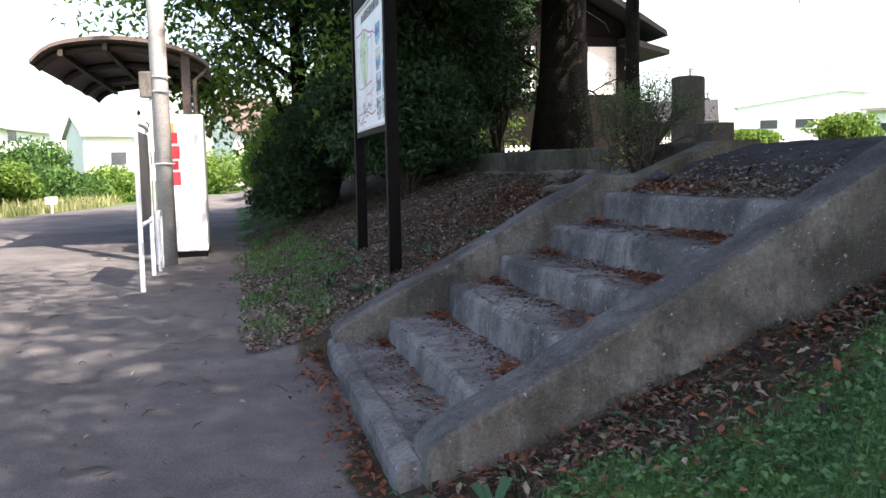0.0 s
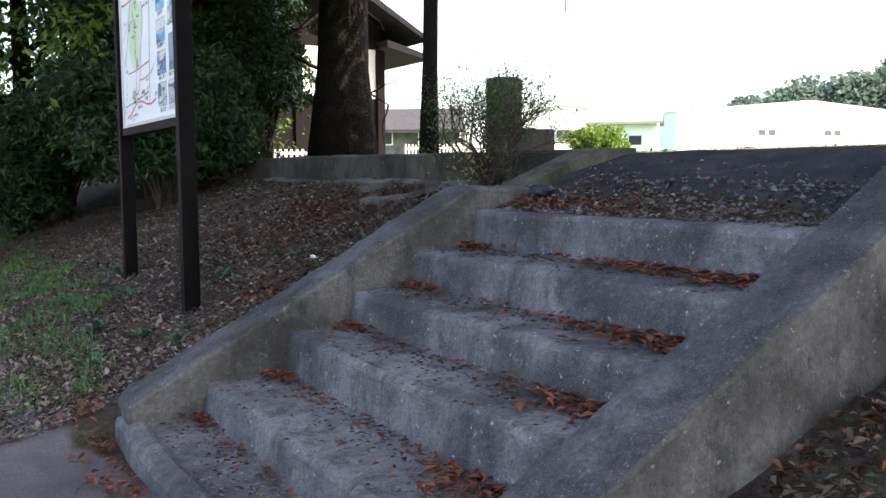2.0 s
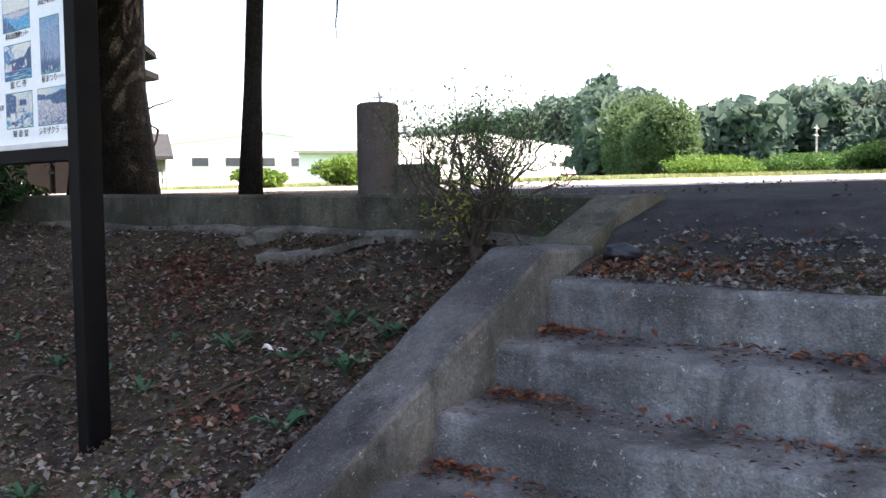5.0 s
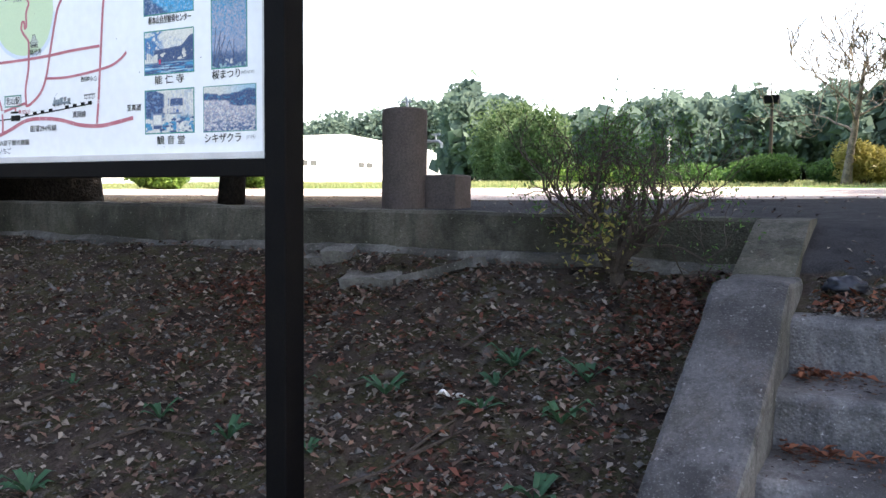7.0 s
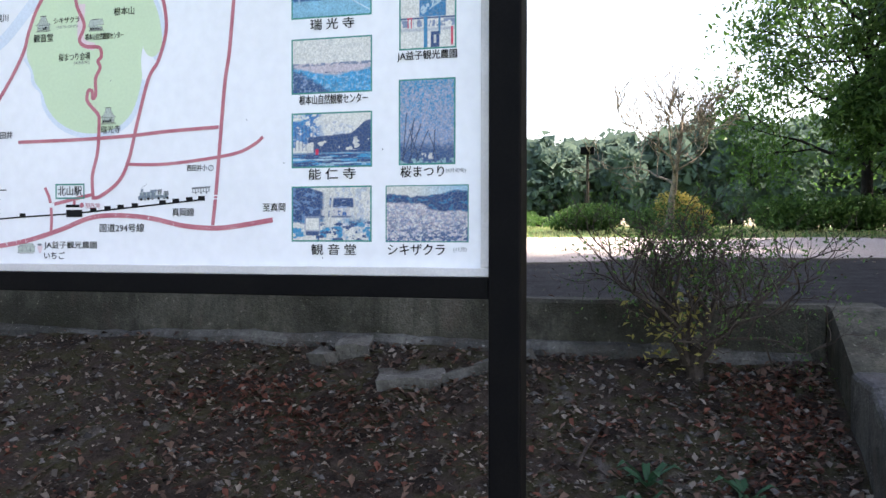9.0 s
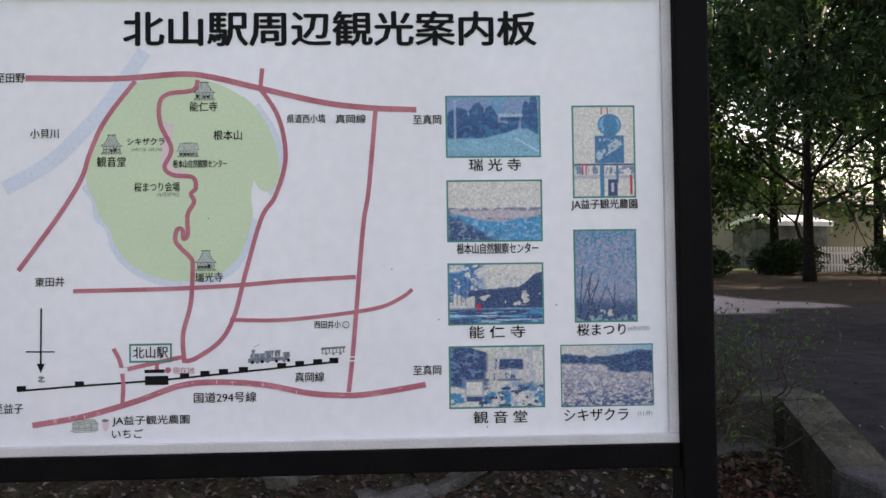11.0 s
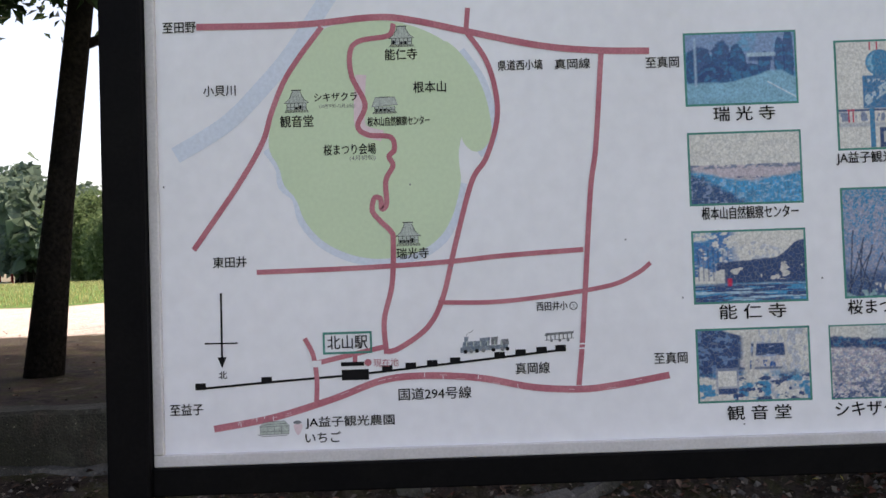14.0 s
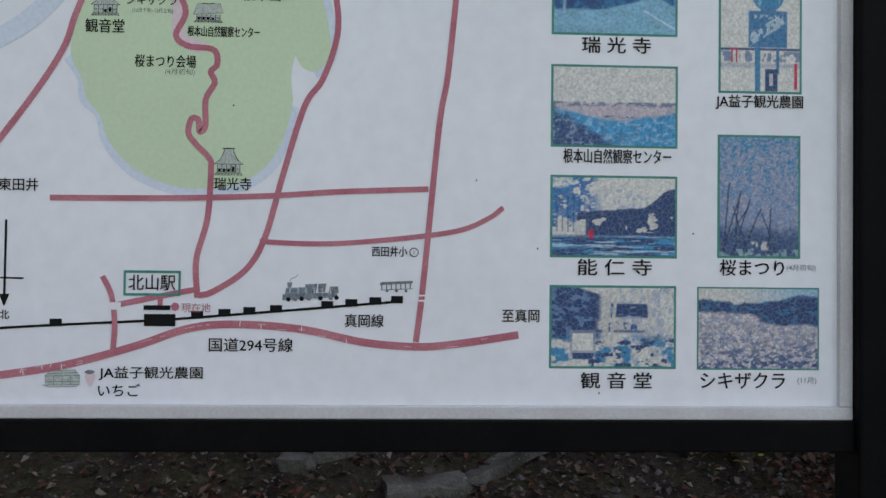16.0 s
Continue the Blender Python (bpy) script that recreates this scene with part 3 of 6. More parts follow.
part("post", post_bm(1.6285, 1.711), BLACK_STEEL, board)
part("post", post_bm(-0.086, -0.002), BLACK_STEEL, board)
part("bottom_rail", bbox(-0.002, 1.627, -0.056, -0.001, -0.02, 0.05), BLACK_STEEL, board)
part("top_rail", bbox(-0.002, 1.627, 1.091, 1.36, -0.02, 0.05), BLACK_STEEL, board)
part("back_plate", bbox(-0.002, 1.627, 0.0, 1.09, 0.024, 0.05), BLACK_STEEL, board)
panel = part("panel", bbox(0.010, 1.617, 0.008, 1.082, 0.0, 0.02, 0), PANEL, board, "white enamel panel with a printed map")
for nm, s0, s1, h0, h1 in (("trim", -0.001, 1.628, -0.0008, 0.0225), ("trim", -0.001, 1.628, 1.066, 1.0908), ("trim", -0.001, 0.0185, 0.0227, 1.0658), ("trim", 1.604, 1.628, 0.0227, 1.0658)):
    part(nm, bbox(s0, s1, h0, h1, -0.012, 0.018, 0.0025), ALU, board, "grey aluminium trim")


def spline(pts, k=8, closed=False):
    pts = [Vector(p) for p in pts]
    n, out = len(pts), []
    for i in range(n if closed else n - 1):
        if closed:
            p0, p1, p2, p3 = pts[i - 1], pts[i], pts[(i + 1) % n], pts[(i + 2) % n]
        else:
            p0, p1, p2, p3 = pts[max(i - 1, 0)], pts[i], pts[i + 1], pts[min(i + 2, n - 1)]
        for j in range(k):
            t = j / k
            out.append(0.5 * (2 * p1 + (p2 - p0) * t + (2 * p0 - 5 * p1 + 4 * p2 - p3) * t * t + (3 * p1 - p0 - 3 * p2 + p3) * t ** 3))
    if not closed:
        out.append(pts[-1])
    return out


def cut_corners(pts, times=3):
    """A closed outline with its corners rounded off."""
    pts = [Vector(p) for p in pts]
    for _ in range(times):
        pts = [q for p, r_ in zip(pts, pts[1:] + pts[:1]) for q in (p.lerp(r_, 0.25), p.lerp(r_, 0.75))]
    return pts


def ribbon(name, pts, width, material, lift, k=8, label=""):
    line = spline(pts, k) if k > 1 else [Vector(p) for p in pts]
    bm, prev = bmesh.new(), None
    for i, p in enumerate(line):
        d = (line[min(i + 1, len(line) - 1)] - line[max(i - 1, 0)]).normalized()
        q = Vector((-d.y, d.x)) * width * 0.5
        pair = bm.verts.new(bp_(*(p + q), lift)), bm.verts.new(bp_(*(p - q), lift))
        if prev:
            bm.faces.new((prev[0], pair[0], pair[1], prev[1]))
        prev = pair
    return part(name, bm, material, panel, label)


def area(name, pts, material, lift, closed=True, label=""):
    bm = bmesh.new()
    line = cut_corners(pts) if closed else [Vector(p) for p in pts]
    vs = [bm.verts.new(bp_(*p, lift)) for p in line]
    for tri in mathutils.geometry.tessellate_polygon([[Vector((p[0], p[1], 0)) for p in line]]):
        bm.faces.new([vs[i] for i in tri])
    bmesh.ops.recalc_face_normals(bm, faces=bm.faces[:])
    return part(name, bm, material, panel, label)


def rect(name, s0, s1, h0, h1, material, lift, label=""):
    return area(name, [(s0, h0), (s1, h0), (s1, h1), (s0, h1)], material, lift, False, label)


def lettering(words, s0, s1, h0, h1, material=INK, bold=0.0, lift=0.0036):
    """Words fitted into a rectangle of the panel."""
    cu = bpy.data.curves.new("lettering", "FONT")
    cu.body, cu.size, cu.resolution_u = words, 1.0, 2
    tmp = bpy.data.objects.new("lettering", cu)
    scene.collection.objects.link(tmp)
    me = bpy.data.meshes.new_from_object(tmp)
    bpy.data.objects.remove(tmp)
    n = len(me.vertices)
    if not n:
        return None
    co = np.zeros(n * 3)
    me.vertices.foreach_get("co", co)
    co = co.reshape(-1, 3)
    lo, hi = co[:, :2].min(0), co[:, :2].max(0)
    s = s0 + (co[:, 0] - lo[0]) / max(hi[0] - lo[0], 1e-6) * (s1 - s0)
    h = h0 + (co[:, 1] - lo[1]) / max(hi[1] - lo[1], 1e-6) * (h1 - h0)
    me.vertices.foreach_set("co", np.stack([np.full(n, -lift * 0.35), BY - s - 7.41, BZ + h - 0.38], 1).reshape(-1))
    bm = bmesh.new()
    bm.from_mesh(me)
    if bold:                                # a heavier stroke: the same letters again, a hair beside and above
        for k, (ds, dh) in enumerate(((1, 0), (-1, 0), (0, 1), (0, -1))):
            me.vertices.foreach_set("co", np.stack([np.full(n, -lift * 0.35 - 0.00003 * (k + 1)), BY - s - 7.41 + ds * bold, BZ + h - 0.38 + dh * bold * 0.6], 1).reshape(-1))
            bm.from_mesh(me)
    bpy.data.meshes.remove(me)
    return part("lettering", bm, material, panel)


def label_at(words, s0, s1, hc, size=0.022, material=INK, bold=0.0003):
    return lettering(words, s0, s1, hc - size / 2, hc + size / 2, material, bold)


HILL = [(0.344, 0.868), (0.419, 0.878), (0.493, 0.88), (0.566, 0.857), (0.627, 0.815), (0.655, 0.76), (0.648, 0.69), (0.622, 0.62), (0.622, 0.58), (0.627, 0.545), (0.597, 0.45), (0.536, 0.404), (0.438, 0.394), (0.354, 0.425), (0.307, 0.476), (0.294, 0.525), (0.267, 0.551), (0.262, 0.588), (0.237, 0.626), (0.247, 0.687), (0.28, 0.773)]
LOBE = [(0.59, 0.845), (0.632, 0.812), (0.675, 0.744), (0.693, 0.656), (0.684, 0.622), (0.662, 0.604), (0.640, 0.613), (0.626, 0.64), (0.60, 0.75)]
ribbon("hill_rim", HILL[9:19], 0.020, INK_BLUE, 0.0008, 4, "pale blue wash")
ribbon("hill_rim", LOBE[1:6], 0.020, INK_BLUE, 0.0008, 4, "pale blue wash")
area("hill", HILL, INK_GREEN, 0.0014, label="pale green hill")
area("hill", LOBE, INK_GREEN, 0.0015, label="pale green hill")
ribbon("river", [(0.375, 0.94), (0.294, 0.822), (0.231, 0.75), (0.156, 0.679), (0.053, 0.619)], 0.034, INK_BLUE, 0.0020)
ribbon("blossom_glow", [(0.43, 0.77), (0.425, 0.70), (0.43, 0.66), (0.47, 0.645)], 0.022, INK_PINK, 0.0020)
R1 = 0.0026
ribbon("map_road", [(0.101, 0.878), (0.308, 0.876), (0.456, 0.886), (0.53, 0.879), (0.647, 0.851), (0.789, 0.818), (0.902, 0.804), (1.013, 0.799)], 0.0135, INK_RED, 0.00266)
ribbon("map_road", [(0.650, 0.899), (0.645, 0.851)], 0.010, INK_RED, 0.00272)
ribbon("map_road", [(0.645, 0.851), (0.682, 0.794), (0.70, 0.731), (0.701, 0.668), (0.677, 0.594), (0.646, 0.546), (0.61, 0.425), (0.581, 0.317), (0.548, 0.258), (0.492, 0.219), (0.466, 0.212)], 0.0105, INK_RED, 0.00278)
ribbon("map_road", [(0.466, 0.223), (0.401, 0.210), (0.325, 0.194)], 0.010, INK_RED, 0.00284)
ribbon("map_road", [(0.354, 0.87), (0.306, 0.809), (0.274, 0.76), (0.248, 0.699), (0.228, 0.639), (0.177, 0.555), (0.085, 0.428)], 0.011, INK_RED, 0.00290)
ribbon("map_road", [(0.499, 0.872), (0.488, 0.848), (0.43, 0.839), (0.41, 0.817), (0.412, 0.767), (0.437, 0.71), (0.421, 0.667), (0.441, 0.648), (0.486, 0.642), (0.493, 0.617), (0.482, 0.603), (0.489, 0.584), (0.474, 0.554), (0.474, 0.508), (0.464, 0.498), (0.462, 0.518), (0.45, 0.52), (0.445, 0.495), (0.459, 0.475), (0.481, 0.452), (0.485, 0.431), (0.48, 0.346), (0.462, 0.274), (0.465, 0.208)], 0.0105, INK_RED, 0.00296)
ribbon("map_road", [(0.21, 0.379), (0.413, 0.381), (0.584, 0.387), (0.707, 0.396), (0.865, 0.403)], 0.010, INK_RED, 0.00302)
ribbon("map_road", [(0.571, 0.307), (0.678, 0.304), (0.789, 0.312), (0.914, 0.329), (0.971, 0.352), (0.998, 0.372)], 0.009, INK_RED, 0.00308)
ribbon("map_road", [(0.916, 0.800), (0.898, 0.61), (0.884, 0.523), (0.866, 0.327), (0.856, 0.218), (0.846, 0.133)], 0.0105, INK_RED, 0.00314)
ribbon("map_road", [(0.302, 0.244), (0.318, 0.21), (0.324, 0.162), (0.322, 0.114)], 0.0095, INK_RED, 0.00320)
ribbon("map_road", [(0.117, 0.070), (0.236, 0.089), (0.356, 0.122), (0.453, 0.155), (0.538, 0.162), (0.647, 0.154), (0.755, 0.132), (0.847, 0.125), (0.915, 0.13), (1.027, 0.147)], 0.0135, INK_RED, 0.00326)
ribbon("map_road", [(0.402, 0.212), (0.401, 0.19)], 0.009, INK_RED, 0.00332)
rail_pts = [(0.085, 0.150), (0.226, 0.159), (0.405, 0.169), (0.599, 0.185), (0.803, 0.203)]
ribbon("railway_line", rail_pts, 0.0045, INK, 0.0031)
for s in (0.092, 0.224, 0.465, 0.512, 0.555, 0.601, 0.69, 0.732, 0.774, 0.812):
    h = np.interp(s, [p[0] for p in rail_pts], [p[1] for p in rail_pts]) + 0.004
    rect("railway_sleeper", s - 0.0105, s + 0.0105, h - 0.006, h + 0.007, INK, 0.0033)
rect("station_mark", 0.374, 0.428, 0.158, 0.179, INK, 0.0035)
rect("station_mark", 0.373, 0.419, 0.186, 0.194, INK, 0.0035)
ribbon("map_arrow", [(0.137, 0.34), (0.136, 0.20)], 0.004, INK, R1, 1)
ribbon("map_arrow", [(0.102, 0.240), (0.168, 0.239)], 0.003, INK, R1, 1)
area("arrow_head", [(0.127, 0.212), (0.145, 0.212), (0.136, 0.19)], INK, 0.003, False)
area("here_mark", [(0.427 + 0.0075 * math.cos(q), 0.192 + 0.0075 * math.sin(q)) for q in np.linspace(0, 5.6, 9)], INK_RED, 0.0042)
ring_bm = [(0.338, 0.436, 0.2500, 0.2545), (0.338, 0.436, 0.2105, 0.215), (0.338, 0.342, 0.215, 0.25), (0.432, 0.436, 0.215, 0.25)]
for q in ring_bm:
    rect("name_border", *q, BORDER, 0.0035)

lettering("北山駅周辺観光案内板", 0.328, 1.302, 0.953, 1.035, INK, 0.0026)
for words, s0, s1, hc, size in (
        ("至田野", 0.033, 0.100, 0.878, 0.022), ("小貝川", 0.112, 0.177, 0.747, 0.022), ("能仁寺", 0.480, 0.545, 0.809, 0.023), ("根本山", 0.535, 0.601, 0.741, 0.023),
        ("観音堂", 0.265, 0.332, 0.680, 0.024), ("シキザクラ", 0.335, 0.421, 0.727, 0.017), ("根本山自然観察センター", 0.441, 0.566, 0.674, 0.019),
        ("桜まつり会場", 0.351, 0.456, 0.620, 0.022), ("瑞光寺", 0.491, 0.555, 0.407, 0.022), ("東田井", 0.123, 0.190, 0.401, 0.022),
        ("県道西小塙", 0.707, 0.797, 0.779, 0.021), ("真岡線", 0.822, 0.893, 0.778, 0.021), ("至真岡", 1.005, 1.072, 0.775, 0.023), ("西田井小", 0.767, 0.829, 0.292, 0.018),
        ("北山駅", 0.347, 0.427, 0.2335, 0.027), ("真岡線", 0.721, 0.789, 0.170, 0.023), ("至真岡", 0.998, 1.064, 0.181, 0.023), ("国道294号線", 0.486, 0.631, 0.1265, 0.024),
        ("至益子", 0.030, 0.096, 0.110, 0.023), ("JA益子観光農園", 0.299, 0.476, 0.076, 0.024), ("いちご", 0.298, 0.369, 0.047, 0.021), ("北", 0.129, 0.145, 0.1765, 0.015)):
    label_at(words, s0, s1, hc, size)
for words, s0, s1, hc, size in (
        ("瑞 光 寺", 1.137, 1.261, 0.666, 0.029), ("根本山自然観察センター", 1.105, 1.299, 0.4665, 0.026), ("能 仁 寺", 1.132, 1.265, 0.2685, 0.029), ("観 音 堂", 1.139, 1.266, 0.0675, 0.029),
        ("JA益子観光農園", 1.380, 1.540, 0.568, 0.027), ("桜まつり", 1.389, 1.506, 0.270, 0.029), ("シキザクラ", 1.355, 1.508, 0.068, 0.029)):
    label_at(words, s0, s1, hc, size, INK, 0.0004)
for words, s0, s1, hc, size in (("(4月初旬)", 0.403, 0.455, 0.6015, 0.012), ("(10月下旬~12月上旬)", 0.345, 0.415, 0.708, 0.010), ("(4月初旬)", 1.511, 1.564, 0.2705, 0.013), ("(11月)", 1.531, 1.566, 0.068, 0.013)):
    label_at(words, s0, s1, hc, size, INK_GREY, 0.0)
label_at("現在地", 0.438, 0.488, 0.1905, 0.016, INK_RED, 0.0)
area("school_mark", [(0.841 + 0.009 * math.cos(q), 0.291 + 0.009 * math.sin(q)) for q in np.linspace(0, 5.6, 9)], INK_GREY, R1)
area("school_mark", [(0.841 + 0.0065 * math.cos(q), 0.291 + 0.0065 * math.sin(q)) for q in np.linspace(0, 5.6, 9)], PANEL, 0.0031)
lettering("文", 0.837, 0.845, 0.287, 0.295, INK_GREY)


INK_PALE = mat("pale_grey_wash", (0.46, 0.52, 0.46), 0.6, 0.25, 120, 0, 500)
INK_SLATE = mat("slate_wash", (0.10, 0.14, 0.18), 0.6, 0.6, 140, 0, 500, tint=(0.24, 0.28, 0.31))


def stroke(name, pts, width=0.0011, material=INK, lift=0.0033):
    return ribbon(name, pts, width, material, lift, 1)


def temple_icon(s, h, w, t, seed=0, flat=False):
    """A small pen drawing of a hall: curved roof, ridge, posts, dark bays, plinth. h: foot, t: height, w: half width."""
    r = random.Random(seed)
    e = h + t * 0.42
    if flat:
        roof = [(s - w, e), (s - w * 0.72, h + t), (s + w * 0.78, h + t), (s + w, e + t * 0.1)]
    else:
        roof = [(s - w, e), (s - w * 0.62, e + t * 0.16), (s - w * 0.36, e + t * 0.44), (s - w * 0.3, h + t), (s + w * 0.3, h + t), (s + w * 0.36, e + t * 0.44), (s + w * 0.62, e + t * 0.16), (s + w, e)]
    area("temple_drawing", roof, INK_PALE, 0.0029, False)
    stroke("temple_drawing", roof + roof[:1], 0.0009, INK_GREY if flat else INK)
    stroke("temple_drawing", [(s - w * 0.42, h + t), (s + w * 0.42, h + t)], 0.0018)
    for k in range(0 if flat else 5):    # roof ribs
        u = -0.6 + 0.3 * k
        stroke("temple_drawing", [(s + w * u, e + t * 0.05), (s + w * u * 0.45, h + t * 0.92)], 0.0005, INK_GREY, 0.0034)
    area("temple_drawing", [(s - w * 0.8, h + t * 0.12), (s + w * 0.8, h + t * 0.12), (s + w * 0.8, e), (s - w * 0.8, e)], INK_PALE, 0.0028, False)
    stroke("temple_drawing", [(s - w * 0.8, h + t * 0.24), (s + w * 0.8, h + t * 0.24)], 0.0008)
    for k in range(6):
        u = s + w * (-0.78 + 0.312 * k)
        stroke("temple_drawing", [(u, h + t * 0.1), (u, e)], 0.0010)
        if k < 5 and (k == 2 or r.random() < 0.6):
            rect("temple_drawing", u + w * 0.06, u + w * 0.24, h + t * 0.13, h + t * (0.22 + 0.12 * r.random()), INK, 0.0034)
    for k in range(3):
        stroke("temple_drawing", [(s - w * (0.85 + 0.07 * k), h + t * (0.1 - 0.045 * k)), (s + w * (0.85 + 0.07 * k), h + t * (0.1 - 0.045 * k))], 0.0009, INK_GREY)
    for k in range(9):
        u = s + w * (-0.9 + 0.22 * k)
        stroke("temple_drawing", [(u, h), (u + 0.001, h + t * 0.1)], 0.0009, INK)


temple_icon(0.5145, 0.824, 0.026, 0.042, 1)
temple_icon(0.2990, 0.698, 0.025, 0.045, 2)
temple_icon(0.4765, 0.690, 0.026, 0.033, 3, True)
temple_icon(0.5155, 0.422, 0.025, 0.047, 4)
# steam engine, tender and coach, washed in small
EX, EH = 0.612, 0.205
area("train_drawing", [(EX, EH), (EX + 0.094, EH + 0.006), (EX + 0.096, EH + 0.014), (EX + 0.060, EH + 0.013), (EX, EH + 0.010)], INK_SLATE, 0.0030, False)
area("train_drawing", [(EX + 0.004, EH + 0.010), (EX + 0.040, EH + 0.012), (EX + 0.041, EH + 0.023), (EX + 0.006, EH + 0.021)], INK_SLATE, 0.0031, False)
area("train_drawing", [(EX + 0.009, EH + 0.020), (EX + 0.015, EH + 0.020), (EX + 0.017, EH + 0.031), (EX + 0.008, EH + 0.031)], INK_SLATE, 0.00315, False)
area("train_drawing", [(EX + 0.041, EH + 0.012), (EX + 0.058, EH + 0.013), (EX + 0.060, EH + 0.029), (EX + 0.039, EH + 0.028)], INK_SLATE, 0.0032, False)
area("train_drawing", [(EX + 0.062, EH + 0.014), (EX + 0.074, EH + 0.014), (EX + 0.076, EH + 0.030), (EX + 0.062, EH + 0.029)], INK_GREY, 0.0032, False)
area("train_drawing", [(EX + 0.080, EH + 0.013), (EX + 0.098, EH + 0.014), (EX + 0.096, EH + 0.025), (EX + 0.082, EH + 0.024)], INK_GREY, 0.0032, False)
for k, u in enumerate((0.010, 0.022, 0.033, 0.046, 0.066, 0.084, 0.094)):
    area("train_wheel", [(EX + u + 0.0042 * math.cos(q), EH + 0.0015 + 0.0006 * k + 0.0042 * math.sin(q)) for q in np.linspace(0, 5.5, 8)], INK_GREY if k % 2 else INK, 0.0034)
for k in range(6):
    rect("train_drawing", EX + 0.012 + 0.014 * k, EX + 0.014 + 0.014 * k, EH + 0.012, EH + 0.022, INK_PALE, 0.0036)
stroke("smoke_drawing", [(EX + 0.012, EH + 0.032), (EX + 0.015, EH + 0.038), (EX + 0.022, EH + 0.040), (EX + 0.027, EH + 0.045)], 0.0009, INK_GREY)
area("coach_drawing", [(0.781, 0.233), (0.838, 0.236), (0.840, 0.241), (0.783, 0.238)], INK_GREY, 0.0031, False)
stroke("coach_drawing", [(0.782, 0.224), (0.840, 0.227)], 0.0012, INK_GREY)
for k in range(7):
    rect("coach_drawing", 0.784 + 0.0083 * k, 0.7862 + 0.0083 * k, 0.224 + 0.0004 * k, 0.234 + 0.0004 * k, INK_GREY, 0.003)
    if k % 2:
        area("coach_wheel", [(0.786 + 0.0083 * k + 0.003 * math.cos(q), 0.223 + 0.003 * math.sin(q)) for q in np.linspace(0, 5.5, 7)], INK_GREY, 0.0034)
# worn breaks and scratches in the painted roads
for s0, s1, h0, h1 in ((0.845, 0.868, 0.2045, 0.2075), (0.845, 0.868, 0.2135, 0.2165), (0.316, 0.334, 0.186, 0.199)):
    rect("paint_break", s0, s1, h0, h1, PANEL, 0.0040)
chip = random.Random(12)
LOW_ROAD = [(0.117, 0.070), (0.236, 0.089), (0.356, 0.122), (0.453, 0.155), (0.538, 0.162), (0.647, 0.154), (0.755, 0.132), (0.847, 0.125), (0.915, 0.13), (1.027, 0.147)]
for k in range(26):
    u = chip.uniform(0.14, 0.98)
    v = float(np.interp(u, [p[0] for p in LOW_ROAD], [p[1] for p in LOW_ROAD])) + chip.uniform(-0.005, 0.005)
    if k % 3:
        d = chip.uniform(0.006, 0.022)
        v2 = float(np.interp(u + d, [p[0] for p in LOW_ROAD], [p[1] for p in LOW_ROAD])) - float(np.interp(u, [p[0] for p in LOW_ROAD], [p[1] for p in LOW_ROAD]))
        stroke("paint_scratch", [(u, v), (u + d, v + v2)], 0.0009, INK_PINK, 0.0041)
    else:
        stroke("paint_scratch", [(u, v - 0.004), (u + chip.uniform(-0.003, 0.003), v + 0.005)], 0.0012, PANEL, 0.0041)
for s0, h0 in ((0.028, 0.556), (0.60, 0.375), (0.522, 0.545), (1.34, 0.33), (1.06, 0.30), (1.172, 0.045), (0.95, 0.42)):
    area("dirt_speck", [(s0 + 0.0022 * math.cos(q) * chip.uniform(0.5, 1.2), h0 + 0.0022 * math.sin(q)) for q in np.linspace(0, 5.4, 7)], INK_GREY, 0.003)
farm_roof = [(0.207, 0.071), (0.216, 0.080), (0.258, 0.082), (0.267, 0.072)]
area("farm_drawing", [(0.208, 0.055), (0.266, 0.056), (0.266, 0.072), (0.208, 0.071)], INK_PALE, 0.0028, False)
area("farm_drawing", farm_roof, INK_PALE, 0.0029, False)
for pts in (farm_roof + farm_roof[:1], [(0.208, 0.071), (0.208, 0.055), (0.266, 0.056), (0.266, 0.072)], [(0.208, 0.061), (0.266, 0.062)], [(0.222, 0.055), (0.222, 0.071)], [(0.236, 0.055), (0.237, 0.071)], [(0.251, 0.056), (0.251, 0.072)], [(0.212, 0.075), (0.263, 0.077)], [(0.203, 0.056), (0.214, 0.052), (0.262, 0.053)]):
    stroke("farm_drawing", pts, 0.0010, INK_GREY)
area("fruit_drawing", [(0.274, 0.076), (0.294, 0.076), (0.291, 0.062), (0.284, 0.050), (0.277, 0.062)], INK_PINK, 0.003)
area("fruit_leaf", [(0.272, 0.078), (0.283, 0.083), (0.294, 0.078), (0.283, 0.073)], INK_GREY, 0.0036)

# the printed photographs: painted point by point on a fine grid
NAVY, DEEP, TEAL, ROADC, CREAM, MAUVE, ROSE, RED = (np.array(c) for c in ((0.012, 0.048, 0.13), (0.007, 0.024, 0.07), (0.04, 0.26, 0.44), (0.20, 0.37, 0.46), (0.64, 0.63, 0.59), (0.27, 0.33, 0.45), (0.48, 0.43, 0.46), (0.50, 0.05, 0.09)))


